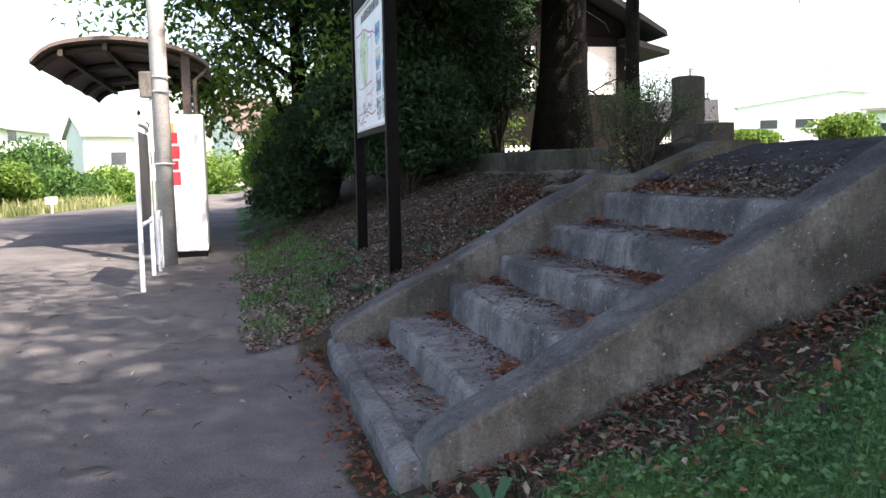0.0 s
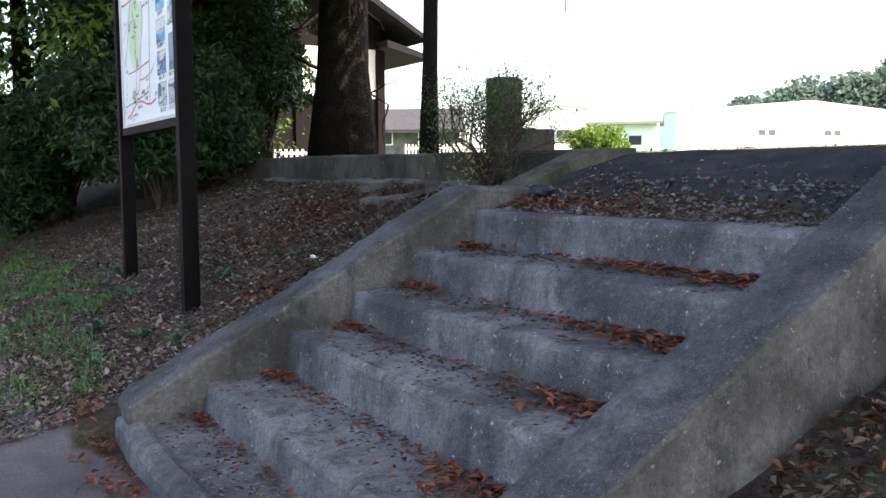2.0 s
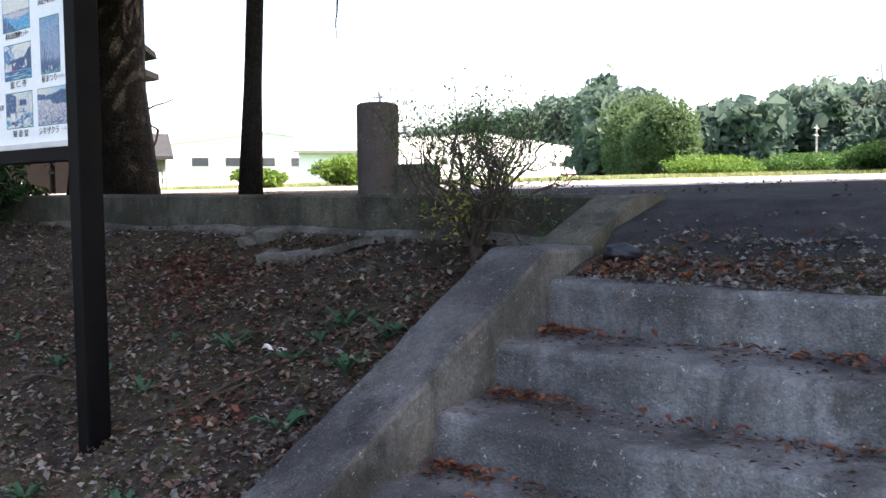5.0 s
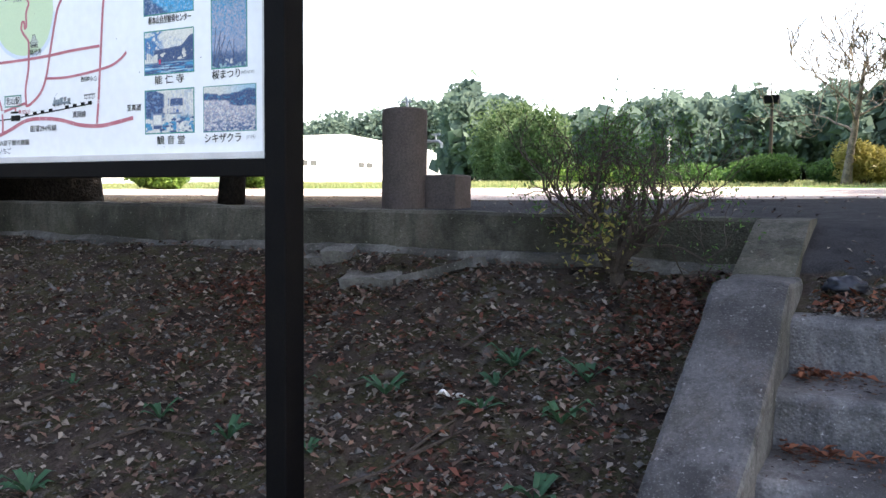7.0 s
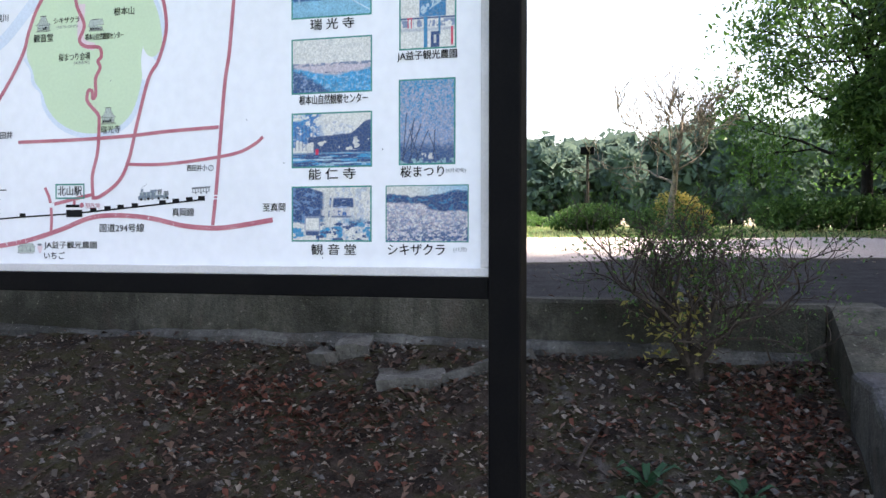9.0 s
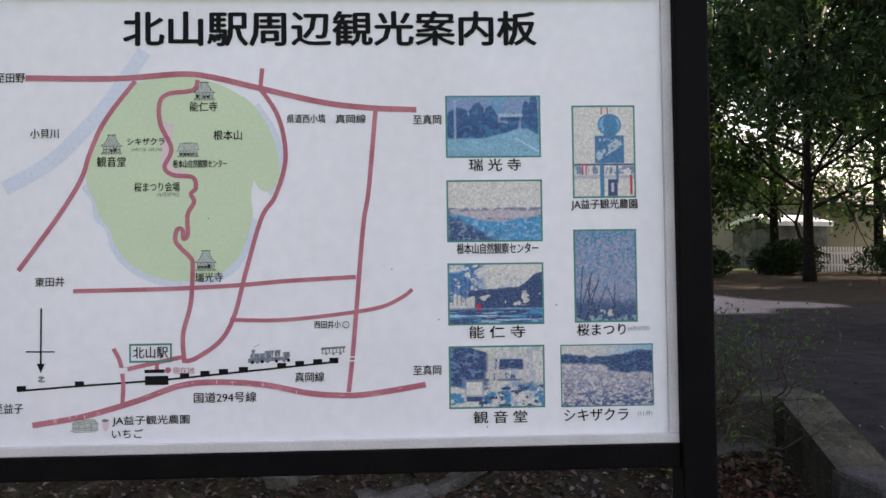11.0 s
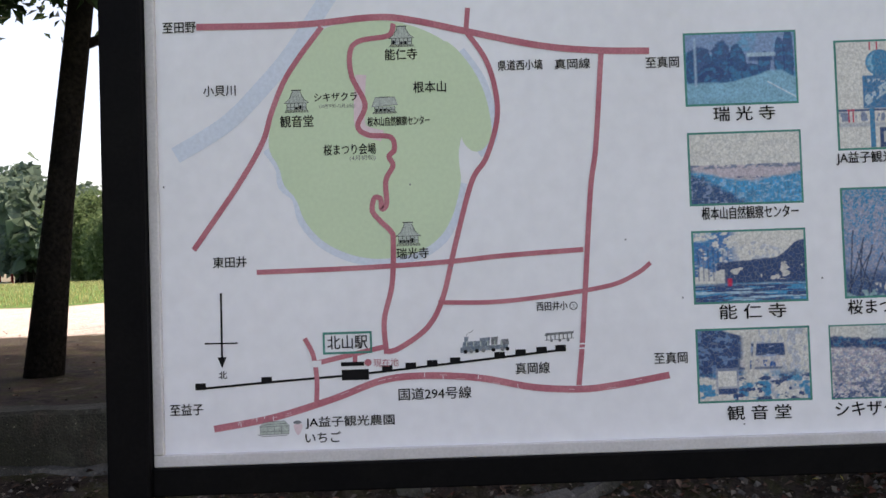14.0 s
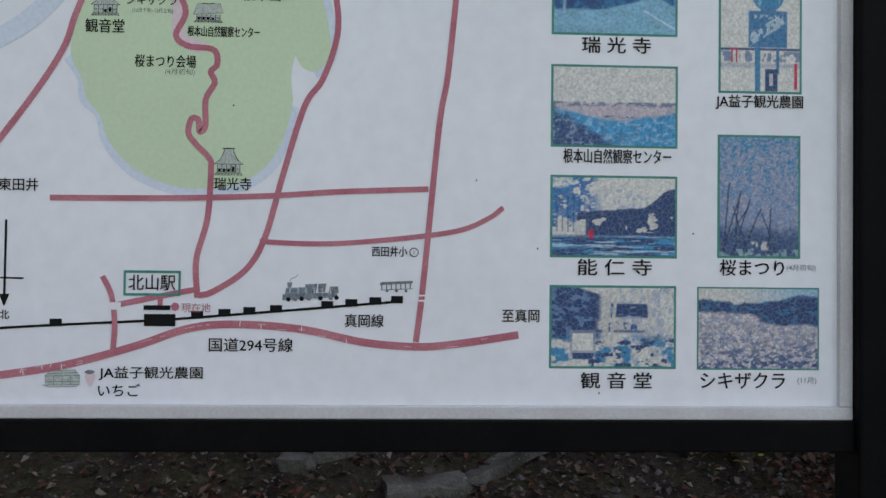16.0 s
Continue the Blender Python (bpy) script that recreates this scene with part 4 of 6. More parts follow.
def cloudy(u, v, scale, seed, octaves=4):
    """Value noise, 0 to 1, summed over octaves."""
    total, weight = np.zeros_like(u), 0.0
    for k in range(octaves):
        grid = np.random.RandomState(seed * 17 + k).rand(64, 64)
        x, y = u * scale * 2 ** k + 3.7 * k, v * scale * 2 ** k + 1.3 * k
        i, j = np.floor(x).astype(int), np.floor(y).astype(int)
        fx, fy = x - i, y - j
        fx, fy = fx * fx * (3 - 2 * fx), fy * fy * (3 - 2 * fy)
        i, j, i1, j1 = i % 64, j % 64, (i + 1) % 64, (j + 1) % 64
        total += 0.6 ** k * ((grid[i, j] * (1 - fx) + grid[i1, j] * fx) * (1 - fy) + (grid[i, j1] * (1 - fx) + grid[i1, j1] * fx) * fy)
        weight += 0.6 ** k
    return total / weight


def put(c, mask, colour):
    m = np.clip(mask, 0, 1)[..., None]
    return c * (1 - m) + np.asarray(colour) * m


def block(u, v, u0, u1, v0, v1, soft=0.012):
    return smooth01(u0 - soft, u0 + soft, u) * (1 - smooth01(u1 - soft, u1 + soft, u)) * smooth01(v0 - soft, v0 + soft, v) * (1 - smooth01(v1 - soft, v1 + soft, v))


def speckle(u, v, scale, seed, lo, hi):
    return smooth01(lo, hi, cloudy(u, v, scale, seed, 3))


def lane_picture(u, v):
    c = put(np.ones(u.shape + (3,)) * (0.09, 0.25, 0.40), smooth01(0.5, 1.0, v + 0.25 * (u - 0.5)), (0.15, 0.32, 0.46))
    c = put(c, speckle(u, v, 5, 1, 0.50, 0.62) * (v > 0.4) * 0.7, (0.24, 0.29, 0.42))
    for cu, cv, ru, rv in ((0.12, 0.5, 0.13, 0.36), (0.33, 0.58, 0.10, 0.34), (0.47, 0.55, 0.09, 0.3), (0.60, 0.42, 0.10, 0.15), (0.86, 0.6, 0.055, 0.34), (0.94, 0.65, 0.05, 0.5), (0.22, 0.42, 0.12, 0.16), (0.72, 0.55, 0.06, 0.18)):
        q = ((u - cu) / ru) ** 2 + ((v - cv) / rv) ** 2 + 0.9 * (cloudy(u, v, 9, 3) - 0.5)
        c = put(c, (1 - smooth01(0.8, 1.05, q)) * 0.85, NAVY * 1.1)
        c = put(c, (1 - smooth01(0.4, 0.9, q)) * speckle(u, v, 16, 5, 0.5, 0.62) * 0.6, TEAL * 0.75)
    c = put(c, block(u, v, 0.56, 0.82, 0.66, 0.72), (0.35, 0.46, 0.53))
    c = put(c, block(u, v, 0.58, 0.80, 0.60, 0.66) * 0.8, NAVY)
    edge = 0.30 + 0.16 * smooth01(0.35, 0.85, u) - 0.10 * smooth01(0.86, 1.0, u) + 0.03 * (cloudy(u, v, 12, 8) - 0.5)
    c = put(c, 1 - smooth01(-0.02, 0.02, v - edge), ROADC * (0.8 + 0.5 * cloudy(u, v, 7, 9))[..., None])
    c = put(c, (1 - smooth01(0.0, 0.018, np.abs(v - (0.28 - 0.9 * (u - 0.76))))) * (u > 0.74), (0.55, 0.62, 0.66))
    return put(c, block(u, v, 0.075, 0.095, 0.25, 0.95) * 0.8, (0.36, 0.47, 0.56))


def hill_picture(u, v):
    c = np.ones(u.shape + (3,)) * CREAM
    c = put(c, speckle(u, v, 14, 11, 0.52, 0.66) * 0.3, (0.45, 0.46, 0.46))
    line = 0.545 + 0.05 * (cloudy(u, v * 0, 6, 12) - 0.5)
    c = put(c, 1 - smooth01(-0.012, 0.012, v - line), ROSE * (0.75 + 0.5 * cloudy(u, v, 22, 13))[..., None])
    c = put(c, block(u, v, -1, 2, 0.50, 0.555) * speckle(u, v, 20, 14, 0.46, 0.54), MAUVE * 0.6)
    edge = 0.30 + 0.15 * np.abs(u - 0.55) * 2 + 0.08 * (cloudy(u, v, 8, 15) - 0.5)
    low = 1 - smooth01(-0.03, 0.03, v - edge)
    c = put(c, low, TEAL * (0.55 + 1.1 * cloudy(u * 2, v * 0.6, 26, 16) ** 1.4)[..., None])
    c = put(c, low * speckle(u, v, 30, 17, 0.55, 0.63) * 0.7, (0.32, 0.46, 0.58))
    dark = 1 - smooth01(-0.06, 0.06, v - (0.42 - 0.85 * u) - 0.25 * (cloudy(u, v, 9, 18) - 0.5))
    c = put(c, dark * 0.92, NAVY)
    c = put(c, dark * speckle(u, v, 26, 19, 0.60, 0.66) * 0.7, MAUVE)
    return put(c, block(u, v, 0.42, 0.66, 0.355, 0.38) * speckle(u, v, 40, 20, 0.5, 0.55), NAVY)


def hall_picture(u, v):
    c = np.ones(u.shape + (3,)) * CREAM
    tr = smooth01(0.45, 0.0, u) * smooth01(0.4, 0.6, v)
    c = put(c, smooth01(0.44, 0.52, cloudy(u, v, 11, 21)) * smooth01(0.42, 0.30, u) * (v > 0.36), (0.05, 0.15, 0.32))
    c = put(c, tr * speckle(u, v, 24, 22, 0.5, 0.58) * 0.6, TEAL)
    for k in range(7):
        c = put(c, block(u, v, 0.03 + 0.045 * k, 0.042 + 0.045 * k, 0.3, 0.75, 0.006) * 0.7, NAVY)
    roof = 0.56 + 0.10 * (u - 0.2) + 0.22 * smooth01(0.72, 0.98, u) + 0.04 * (cloudy(u, v, 14, 23) - 0.5)
    c = put(c, (v < 0.86 - 0.5 * np.abs(u - 0.55)) * (v > 0.5) * speckle(u, v * 0.5, 26, 28, 0.5, 0.58) * 0.5, MAUVE)
    c = put(c, smooth01(0.17, 0.22, u) * (1 - smooth01(-0.015, 0.015, v - roof)) * smooth01(0.22, 0.27, v), NAVY * 0.95)
    c = put(c, (u > 0.22) * (v < roof - 0.1) * (v > 0.3) * (v < 0.62) * smooth01(0.56, 0.60, cloudy(u, v * 0.8, 11, 24)), CREAM * 0.85)
    c = put(c, block(u, v, 0.19, 0.27, 0.26, 0.55) * speckle(u, v, 8, 25, 0.38, 0.46), CREAM * 0.9)
    floor = 1 - smooth01(0.22, 0.28, v)
    c = put(c, floor, NAVY * 1.1)
    c = put(c, floor * speckle(u * 0.45, v * 3.2, 12, 26, 0.48, 0.56), TEAL * 0.9)
    c = put(c, floor * speckle(u * 0.35, v * 4, 13, 27, 0.60, 0.66), (0.36, 0.50, 0.58))
    return put(c, block(u, v, 0.295, 0.335, 0.22, 0.33), RED)


def shrine_picture(u, v):
    c = np.ones(u.shape + (3,)) * CREAM * 0.95
    c = put(c, (u > 0.55) * speckle(u * 1.6, v * 0.7, 18, 31, 0.52, 0.6) * 0.55, MAUVE * 0.9)
    dark = (1 - smooth01(-0.03, 0.03, u - 0.40 + 0.16 * smooth01(0.9, 1.0, v))) * smooth01(0.28, 0.36, v + 0.2 * (cloudy(u, v, 9, 32) - 0.5))
    c = put(c, dark, NAVY)
    c = put(c, dark * speckle(u, v, 15, 33, 0.54, 0.62) * 0.7, (0.15, 0.24, 0.38))
    c = put(c, block(u, v, 0.48, 0.79, 0.62 , 0.80) * (v < 0.86 - 0.1 * np.abs(u - 0.6)), NAVY)
    c = put(c, block(u, v, 0.38, 0.74, 0.46, 0.62, 0.03) * speckle(u * 1.5, v, 10, 38, 0.36, 0.46), (0.5, 0.48, 0.47))
    c = put(c, block(u, v, 0.46, 0.80, 0.60, 0.82, 0.02) * speckle(u, v * 2, 12, 39, 0.55, 0.62), MAUVE)
    c = put(c, block(u, v, 0.40, 0.72, 0.46, 0.56) * speckle(u * 2.5, v, 14, 34, 0.5, 0.58), NAVY * 2)
    c = put(c, block(u, v, 0.30, 0.76, 0.43, 0.465) * 0.8, NAVY)
    for u0, u1, lean_ in ((0.41, 0.455, 0.10), (0.47, 0.495, 0.16), (0.80, 0.825, -0.12)):
        c = put(c, smooth01(0, 0.01, u - u0 - lean_ * (v - 0.4) * 0.5) * (1 - smooth01(0, 0.01, u - u1 - lean_ * (v - 0.4) * 0.5)) * (v > 0.2) * (v < 0.97), CREAM * 0.8)
    low = 1 - smooth01(0.30, 0.42, v + 0.15 * (cloudy(u, v, 7, 35) - 0.5))
    c = put(c, low * speckle(u, v, 10, 36, 0.46, 0.56), TEAL * 0.8)
    c = put(c, low * speckle(u, v, 13, 37, 0.56, 0.62) * (u > 0.3), NAVY)
    c = put(c, block(u, v, 0.15, 0.36, 0.12, 0.46, 0.006) * 0.7, (0.24, 0.27, 0.34))
    c = put(c, block(u, v, 0.17, 0.34, 0.20, 0.42, 0.006), CREAM)
    return put(c, block(u, v, 0.17, 0.34, 0.09, 0.17, 0.006), NAVY)


def sign_picture(u, v):
    c = np.ones(u.shape + (3,)) * CREAM
    c = put(c, 1 - smooth01(0.005, 0.015, np.abs(v - 0.355)), NAVY)
    c = put(c, block(u, v, -1, 2, 0.25, 0.34) * speckle(u, v, 11, 41, 0.5, 0.58), MAUVE * 0.7)
    c = put(c, block(u, v, -1, 2, 0.20, 0.235) * 0.5, MAUVE * 0.7)
    q = ((u - 0.60) / 0.20) ** 2 + ((v - 0.80) / 0.125) ** 2
    c = put(c, 1 - smooth01(0.9, 1.05, q), TEAL * 0.75)
    c = put(c, (1 - smooth01(0.6, 0.8, q)) * speckle(u, v, 9, 42, 0.52, 0.6), (0.2, 0.4, 0.52))
    c = put(c, block(u, v, 0.50, 0.70, 0.66, 0.72), TEAL * 0.7)
    c = put(c, block(u, v, 0.35, 0.84, 0.37, 0.68, 0.008), (0.045, 0.16, 0.29))
    band = 1 - smooth01(0.045, 0.06, np.abs(v - (0.44 + 0.42 * (u - 0.38))))
    c = put(c, block(u, v, 0.37, 0.82, 0.38, 0.67, 0.008) * band * speckle(u, v, 22, 43, 0.4, 0.5), (0.40, 0.50, 0.55))
    c = put(c, block(u, v, 0.42, 0.72, 0.615, 0.645) * speckle(u, v, 34, 44, 0.5, 0.54), (0.45, 0.52, 0.55))
    for u0, u1, v0, v1, k in ((0.43, 0.50, 0.0, 0.37, TEAL * 0.7), (0.70, 0.74, 0.15, 0.37, TEAL * 0.6), (0.56, 0.72, 0.0, 0.19, NAVY)):
        c = put(c, block(u, v, u0, u1, v0, v1, 0.006), k)
    for u0, u1, v0, v1 in ((0.13, 0.15, 0.24, 0.36), (0.19, 0.21, 0.24, 0.36), (0.12, 0.22, 0.35, 0.365), (0.93, 0.97, 0.02, 0.24), (0.46, 0.48, 0.92, 1.0), (0.56, 0.58, 0.92, 1.0)):
        c = put(c, block(u, v, u0, u1, v0, v1, 0.006), RED)
    return put(c, block(u, v, 0.615, 0.66, 0.05, 0.15, 0.006) * 0.8, CREAM)


def blossom_picture(u, v):
    c = put(np.ones(u.shape + (3,)) * TEAL * 0.8, smooth01(1.0, 0.2, v), (0.16, 0.24, 0.38))
    c = put(c, speckle(u, v, 26, 51, 0.44, 0.58) * (1 - smooth01(0.86, 1.0, v)), MAUVE * 0.85)
    c = put(c, speckle(u * 1.3, v * 2.2, 34, 52, 0.50, 0.58) * (v > 0.15) * 0.6, ROSE * 0.9)
    c = put(c, (1 - smooth01(0.16, 0.30, v + 0.12 * (cloudy(u, v, 10, 53) - 0.5))) * 0.85, NAVY)
    for u0, tilt_, top_ in ((0.06, 0.12, 0.62), (0.08, 0.45, 0.55), (0.10, 0.9, 0.42), (0.22, 0.5, 0.48), (0.30, -0.4, 0.42), (0.34, 0.7, 0.4), (0.62, 0.15, 0.40), (0.66, -0.5, 0.36), (0.2, 0.15, 0.5)):
        c = put(c, (1 - smooth01(0.006, 0.016, np.abs(u - u0 - tilt_ * (v - 0.12) - 0.05 * (cloudy(u * 0 + u0, v, 7, 56) - 0.5)))) * (v < top_) * 0.85, DEEP)
    c = put(c, block(u, v, 0.40, 0.62, 0.05, 0.12) * speckle(u, v, 16, 54, 0.4, 0.5), CREAM * 0.8)
    return put(c, (v < 0.06) * speckle(u, v, 18, 55, 0.5, 0.58) * 0.7, (0.3, 0.45, 0.45))


def meadow_picture(u, v):
    c = put(np.ones(u.shape + (3,)) * CREAM * 0.9, smooth01(0.2, 1.0, u), (0.30, 0.45, 0.55))
    line = 0.86 - 0.05 * smooth01(0.1, 0.4, u) + 0.10 * smooth01(0.45, 0.9, u) + 0.07 * (cloudy(u, v * 0, 16, 61) - 0.5)
    low = 0.70 - 0.16 * smooth01(0.3, 0.7, u) + 0.10 * (cloudy(u, v, 9, 62) - 0.5)
    c = put(c, 1 - smooth01(-0.02, 0.02, v - line), NAVY * 0.95)
    c = put(c, (v < line) * speckle(u, v, 20, 63, 0.56, 0.63) * 0.6, TEAL * 0.7)
    m = 1 - smooth01(-0.03, 0.03, v - low)
    c = put(c, m, ROSE * (0.6 + 0.6 * cloudy(u, v, 18, 64))[..., None])
    c = put(c, m * speckle(u, v, 34, 65, 0.50, 0.57) * 0.8, MAUVE * 0.8)
    c = put(c, m * speckle(u * 1.4, v, 38, 67, 0.54, 0.60) * 0.8, CREAM)
    return put(c, m * speckle(u, v, 26, 66, 0.46, 0.56) * smooth01(0.75, 0.0, v) * 0.9, NAVY * 1.2)


PRINT = photo_mat("faded_photograph")
PRINT_SOFT = photo_mat("faded_photograph_whole", 105, 0.06)
PHOTOS = ((1.084, 1.308, 0.685, 0.830, lane_picture), (1.084, 1.309, 0.484, 0.628, hill_picture), (1.084, 1.309, 0.287, 0.430, hall_picture),
          (1.084, 1.308, 0.090, 0.234, shrine_picture), (1.387, 1.536, 0.586, 0.805, sign_picture), (1.386, 1.534, 0.289, 0.507, blossom_picture), (1.350, 1.569, 0.089, 0.233, meadow_picture))
for s0, s1, h0, h1, picture in PHOTOS:
    rect("photo_border", s0 - 0.002, s1 + 0.002, h0 - 0.002, h1 + 0.002, BORDER, 0.0008, "thin green border")
    na, nb = int((s1 - s0) / 0.0013), int((h1 - h0) / 0.0013)
    U, V = np.meshgrid(np.linspace(0, 1, na), np.linspace(0, 1, nb), indexing="ij")
    e_ = 0.0008 if picture is meadow_picture else 0.0022
    S, H = s0 + e_ + U * (s1 - s0 - 2 * e_), h0 + e_ + V * (h1 - h0 - 2 * e_)
    co = np.stack([np.full_like(S, -0.0018 * 0.35), BY - S - 7.41, BZ + H - 0.38], -1).reshape(-1, 3)
    iq = np.arange(na * nb).reshape(na, nb)
    me = bpy.data.meshes.new("photograph")
    me.from_pydata(co.tolist(), [], np.stack([iq[:-1, :-1], iq[1:, :-1], iq[1:, 1:], iq[:-1, 1:]], -1).reshape(-1, 4).tolist())
    ink = me.color_attributes.new("print", "FLOAT_COLOR", "POINT")
    tone = picture(U, V) * (0.72 + 0.56 * cloudy(U * (s1 - s0) * 9, V * (h1 - h0) * 9, 30, 71, 3))[..., None]
    grey = tone.mean(-1, keepdims=True)
    tone = grey + (tone - grey) * 1.3
    ink.data.foreach_set("color", np.concatenate([np.clip(tone, 0.004, 1), np.ones(U.shape + (1,))], -1).reshape(-1).astype(np.float32))
    me.materials.append(PRINT_SOFT if picture is lane_picture else PRINT)
    part("photograph", me, None, panel, "faded bluish photograph" if picture is lane_picture else "faded bluish cracked photograph")

# ---- drinking fountain ----
fx, fy = 4.62, 8.18
fz = gz(fx, fy)
fountain = thing("drinking_fountain", (fx, fy, fz), "brown concrete drinking fountain column with a lower tap block", "fountain")
FOUNT = mat("brown_cast_concrete", (0.085, 0.068, 0.06), 0.88, 0.25, 6, 0.8, 70, dist=0.006)
bm = bmesh.new()
tube(bm, [(0, 0, -0.05), (0, 0, 0.70), (0, 0, 0.724), (0, 0, 0.735)], [0.168, 0.168, 0.165, 0.15], 40)
part("column", bm, FOUNT, fountain)
bm = bmesh.new()
tube(bm, [(0, 0, 0.73), (0, 0, 0.742)], [0.13, 0.12], 32)
part("basin", bm, CONCRETE, fountain, "shallow grey basin")
part("tap_block", box(0.02, 0.28, -0.42, -0.13, -0.05, 0.25, 0.012), FOUNT, fountain)
bm = bmesh.new()
tube(bm, [(0.02, -0.01, 0.735), (0.02, -0.01, 0.80), (0.02, 0.005, 0.835)], [0.012, 0.011, 0.007], 10)
tube(bm, [(0.02, -0.045, 0.79), (0.02, 0.03, 0.79)], [0.007, 0.007], 8)
part("spout", bm, GALV, fountain, "chrome drinking spout")
bm = bmesh.new()
tube(bm, [(0.1, -0.13, 0.50), (0.1, -0.23, 0.50), (0.1, -0.26, 0.48), (0.1, -0.26, 0.45)], 0.011, 8)
tube(bm, [(0.1, -0.21, 0.50), (0.1, -0.21, 0.545)], 0.008, 8)
tube(bm, [(0.1, -0.245, 0.548), (0.1, -0.175, 0.548)], 0.007, 8)
part("tap", bm, GALV, fountain, "metal tap")


# ---- trees ----
def grow(base, height, radius, rng, spread=0.5, levels=3, first=0.35, lean=(0, 0), limbs=9, droop=0.1, tip=0.25, least=0.0):
    """Trunk and limbs. Returns the trunk mesh, the limb mesh and the places where leaves sit."""
    trunk, branch, tips = bmesh.new(), bmesh.new(), []
    n = 9
    line = []
    for i in range(n + 1):
        t = i / n
        line.append(Vector((lean[0] * t * height + 0.06 * radius * 4 * math.sin(t * 5 + rng.rand()), lean[1] * t * height + 0.05 * radius * 4 * math.sin(t * 4 + rng.rand() * 2), t * height)))
    rad = [radius * (1.35 if i == 0 else 1) * (1 - (1 - tip) * (i / n)) for i in range(n + 1)]
    line[0].z -= 0.15
    tube(trunk, line, rad, 14)

    def limb(p, d, length, r, level):
        pts, q, dd = [p], p.copy(), d.normalized()
        m = 5
        for i in range(m):
            dd = (dd + Vector(rng.normal(size=3)) * 0.16 + Vector((0, 0, 0.06 - droop * (level > 0)))).normalized()
            q = q + dd * length / m
            pts.append(q.copy())
        tube(branch, pts, [max(least, r * (1 - 0.75 * i / m)) for i in range(m + 1)], 6 if level < 2 else 4, False)
        if level >= levels - 1:
            tips.extend(pts[1:])
            return
        for k in range(4):
            i = 2 + k % (m - 1)
            side = Vector(rng.normal(size=3))
            side -= dd * side.dot(dd)
            limb(pts[i], dd * 0.6 + side.normalized() * 0.8, length * 0.55 * (0.7 + 0.6 * rng.rand()), r * 0.45, level + 1)
        tips.append(pts[-1])

    for k in range(limbs):
        t = first + (1 - first) * (k + rng.rand() * 0.6) / limbs
        t = min(t, 0.99)
        i = int(t * n)
        p = line[i].lerp(line[min(i + 1, n)], t * n - i)
        a = k * 2.4 + rng.rand()
        d = Vector((math.cos(a), math.sin(a), 0.35 + 0.9 * t * (0.5 + rng.rand() * 0.5)))
        limb(p, d, height * spread * (1.15 - 0.6 * t) * (0.75 + 0.5 * rng.rand()), max(rad[i] * 0.45, 0.012), 0)
    return trunk, branch, tips


def cloud(tips, n, spread, rng):
    t = np.array([tuple(p) for p in tips])
    c = t[rng.randint(0, len(t), n)] + rng.normal(size=(n, 3)) * spread
    return c


def tree(name, at, height, radius, label, seed, leaf, count, size, spread=0.5, first=0.35, lean=(0, 0), limbs=9, cluster=0.35, bark=BARK, droop=0.1, levels=3, group="", bare=0.0, least=0.0, reach=99.0):
    rng = np.random.RandomState(seed)
    ob = thing(name, (at[0], at[1], gz(*at) if len(at) == 2 else at[2]), label, "tree", group)
    trunk, branch, tips = grow(at, height, radius, rng, spread, levels, first, lean, limbs, droop, least=least)
    part("trunk", trunk, bark, ob, smooth=True)
    part("branchwork", branch, bark, ob, smooth=True)
    if count:
        tips = [p for p in tips if p.z > bare - 0.25 and p.x < reach + 0.3]
        c = cloud(tips, count, cluster, rng)
        part("crown", leaves_mesh("crown", c[(c[:, 2] > bare) & (c[:, 0] < reach)], size, leaf, rng), leaf, ob)
    return ob


def shrub(name, at, size, label, seed, leaf, count, leaf_size, lumps=9, category="shrub", group="", layered=False):
    """A dense bush: uneven lumps of leaves on a few stems; layered: flat drooping sprays, one over another."""
    rng = np.random.RandomState(seed)
    z = gz(*at)
    ob = thing(name, (*at, z), label, category, group)
    stems = bmesh.new()
    cen = []
    for i in range(lumps):
        a, rr = rng.rand() * 6.28, math.sqrt(rng.rand()) * 0.72
        h = 0.3 + 0.55 * rng.rand()
        c = Vector((math.cos(a) * rr * size[0] * (1.1 - 0.5 * h), math.sin(a) * rr * size[1] * (1.1 - 0.5 * h), h * size[2]))
        cen.append((c, 0.32 + 0.2 * rng.rand()))
        tube(stems, [(0.05 * rng.normal(), 0.05 * rng.normal(), -0.05), tuple(c * 0.5 + Vector((0, 0, 0.05))), tuple(c)], [0.03, 0.018, 0.006], 5, False)
    part("branchwork", stems, TWIG, ob)
    pts = []
    per = count // lumps
    for c, k in cen:
        d = rng.normal(size=(per, 3))
        d /= np.linalg.norm(d, axis=1)[:, None]
        rad = (0.55 + 0.5 * rng.rand(per) ** 0.6)[:, None]
        p = np.array(c) + d * rad * np.array((size[0] * k * 1.3, size[1] * k * 1.3, size[2] * k))
        if layered:
            out = np.linalg.norm(d[:, :2], axis=1) * rad[:, 0]
            p[:, 2] = c.z + d[:, 2] * 0.09 - 0.34 * out ** 2 + 0.05 * rng.normal(size=per)
        pts.append(p[p[:, 2] > 0.03])
    part("foliage", leaves_mesh("foliage", np.concatenate(pts), leaf_size, leaf, rng), leaf, ob)
    return ob


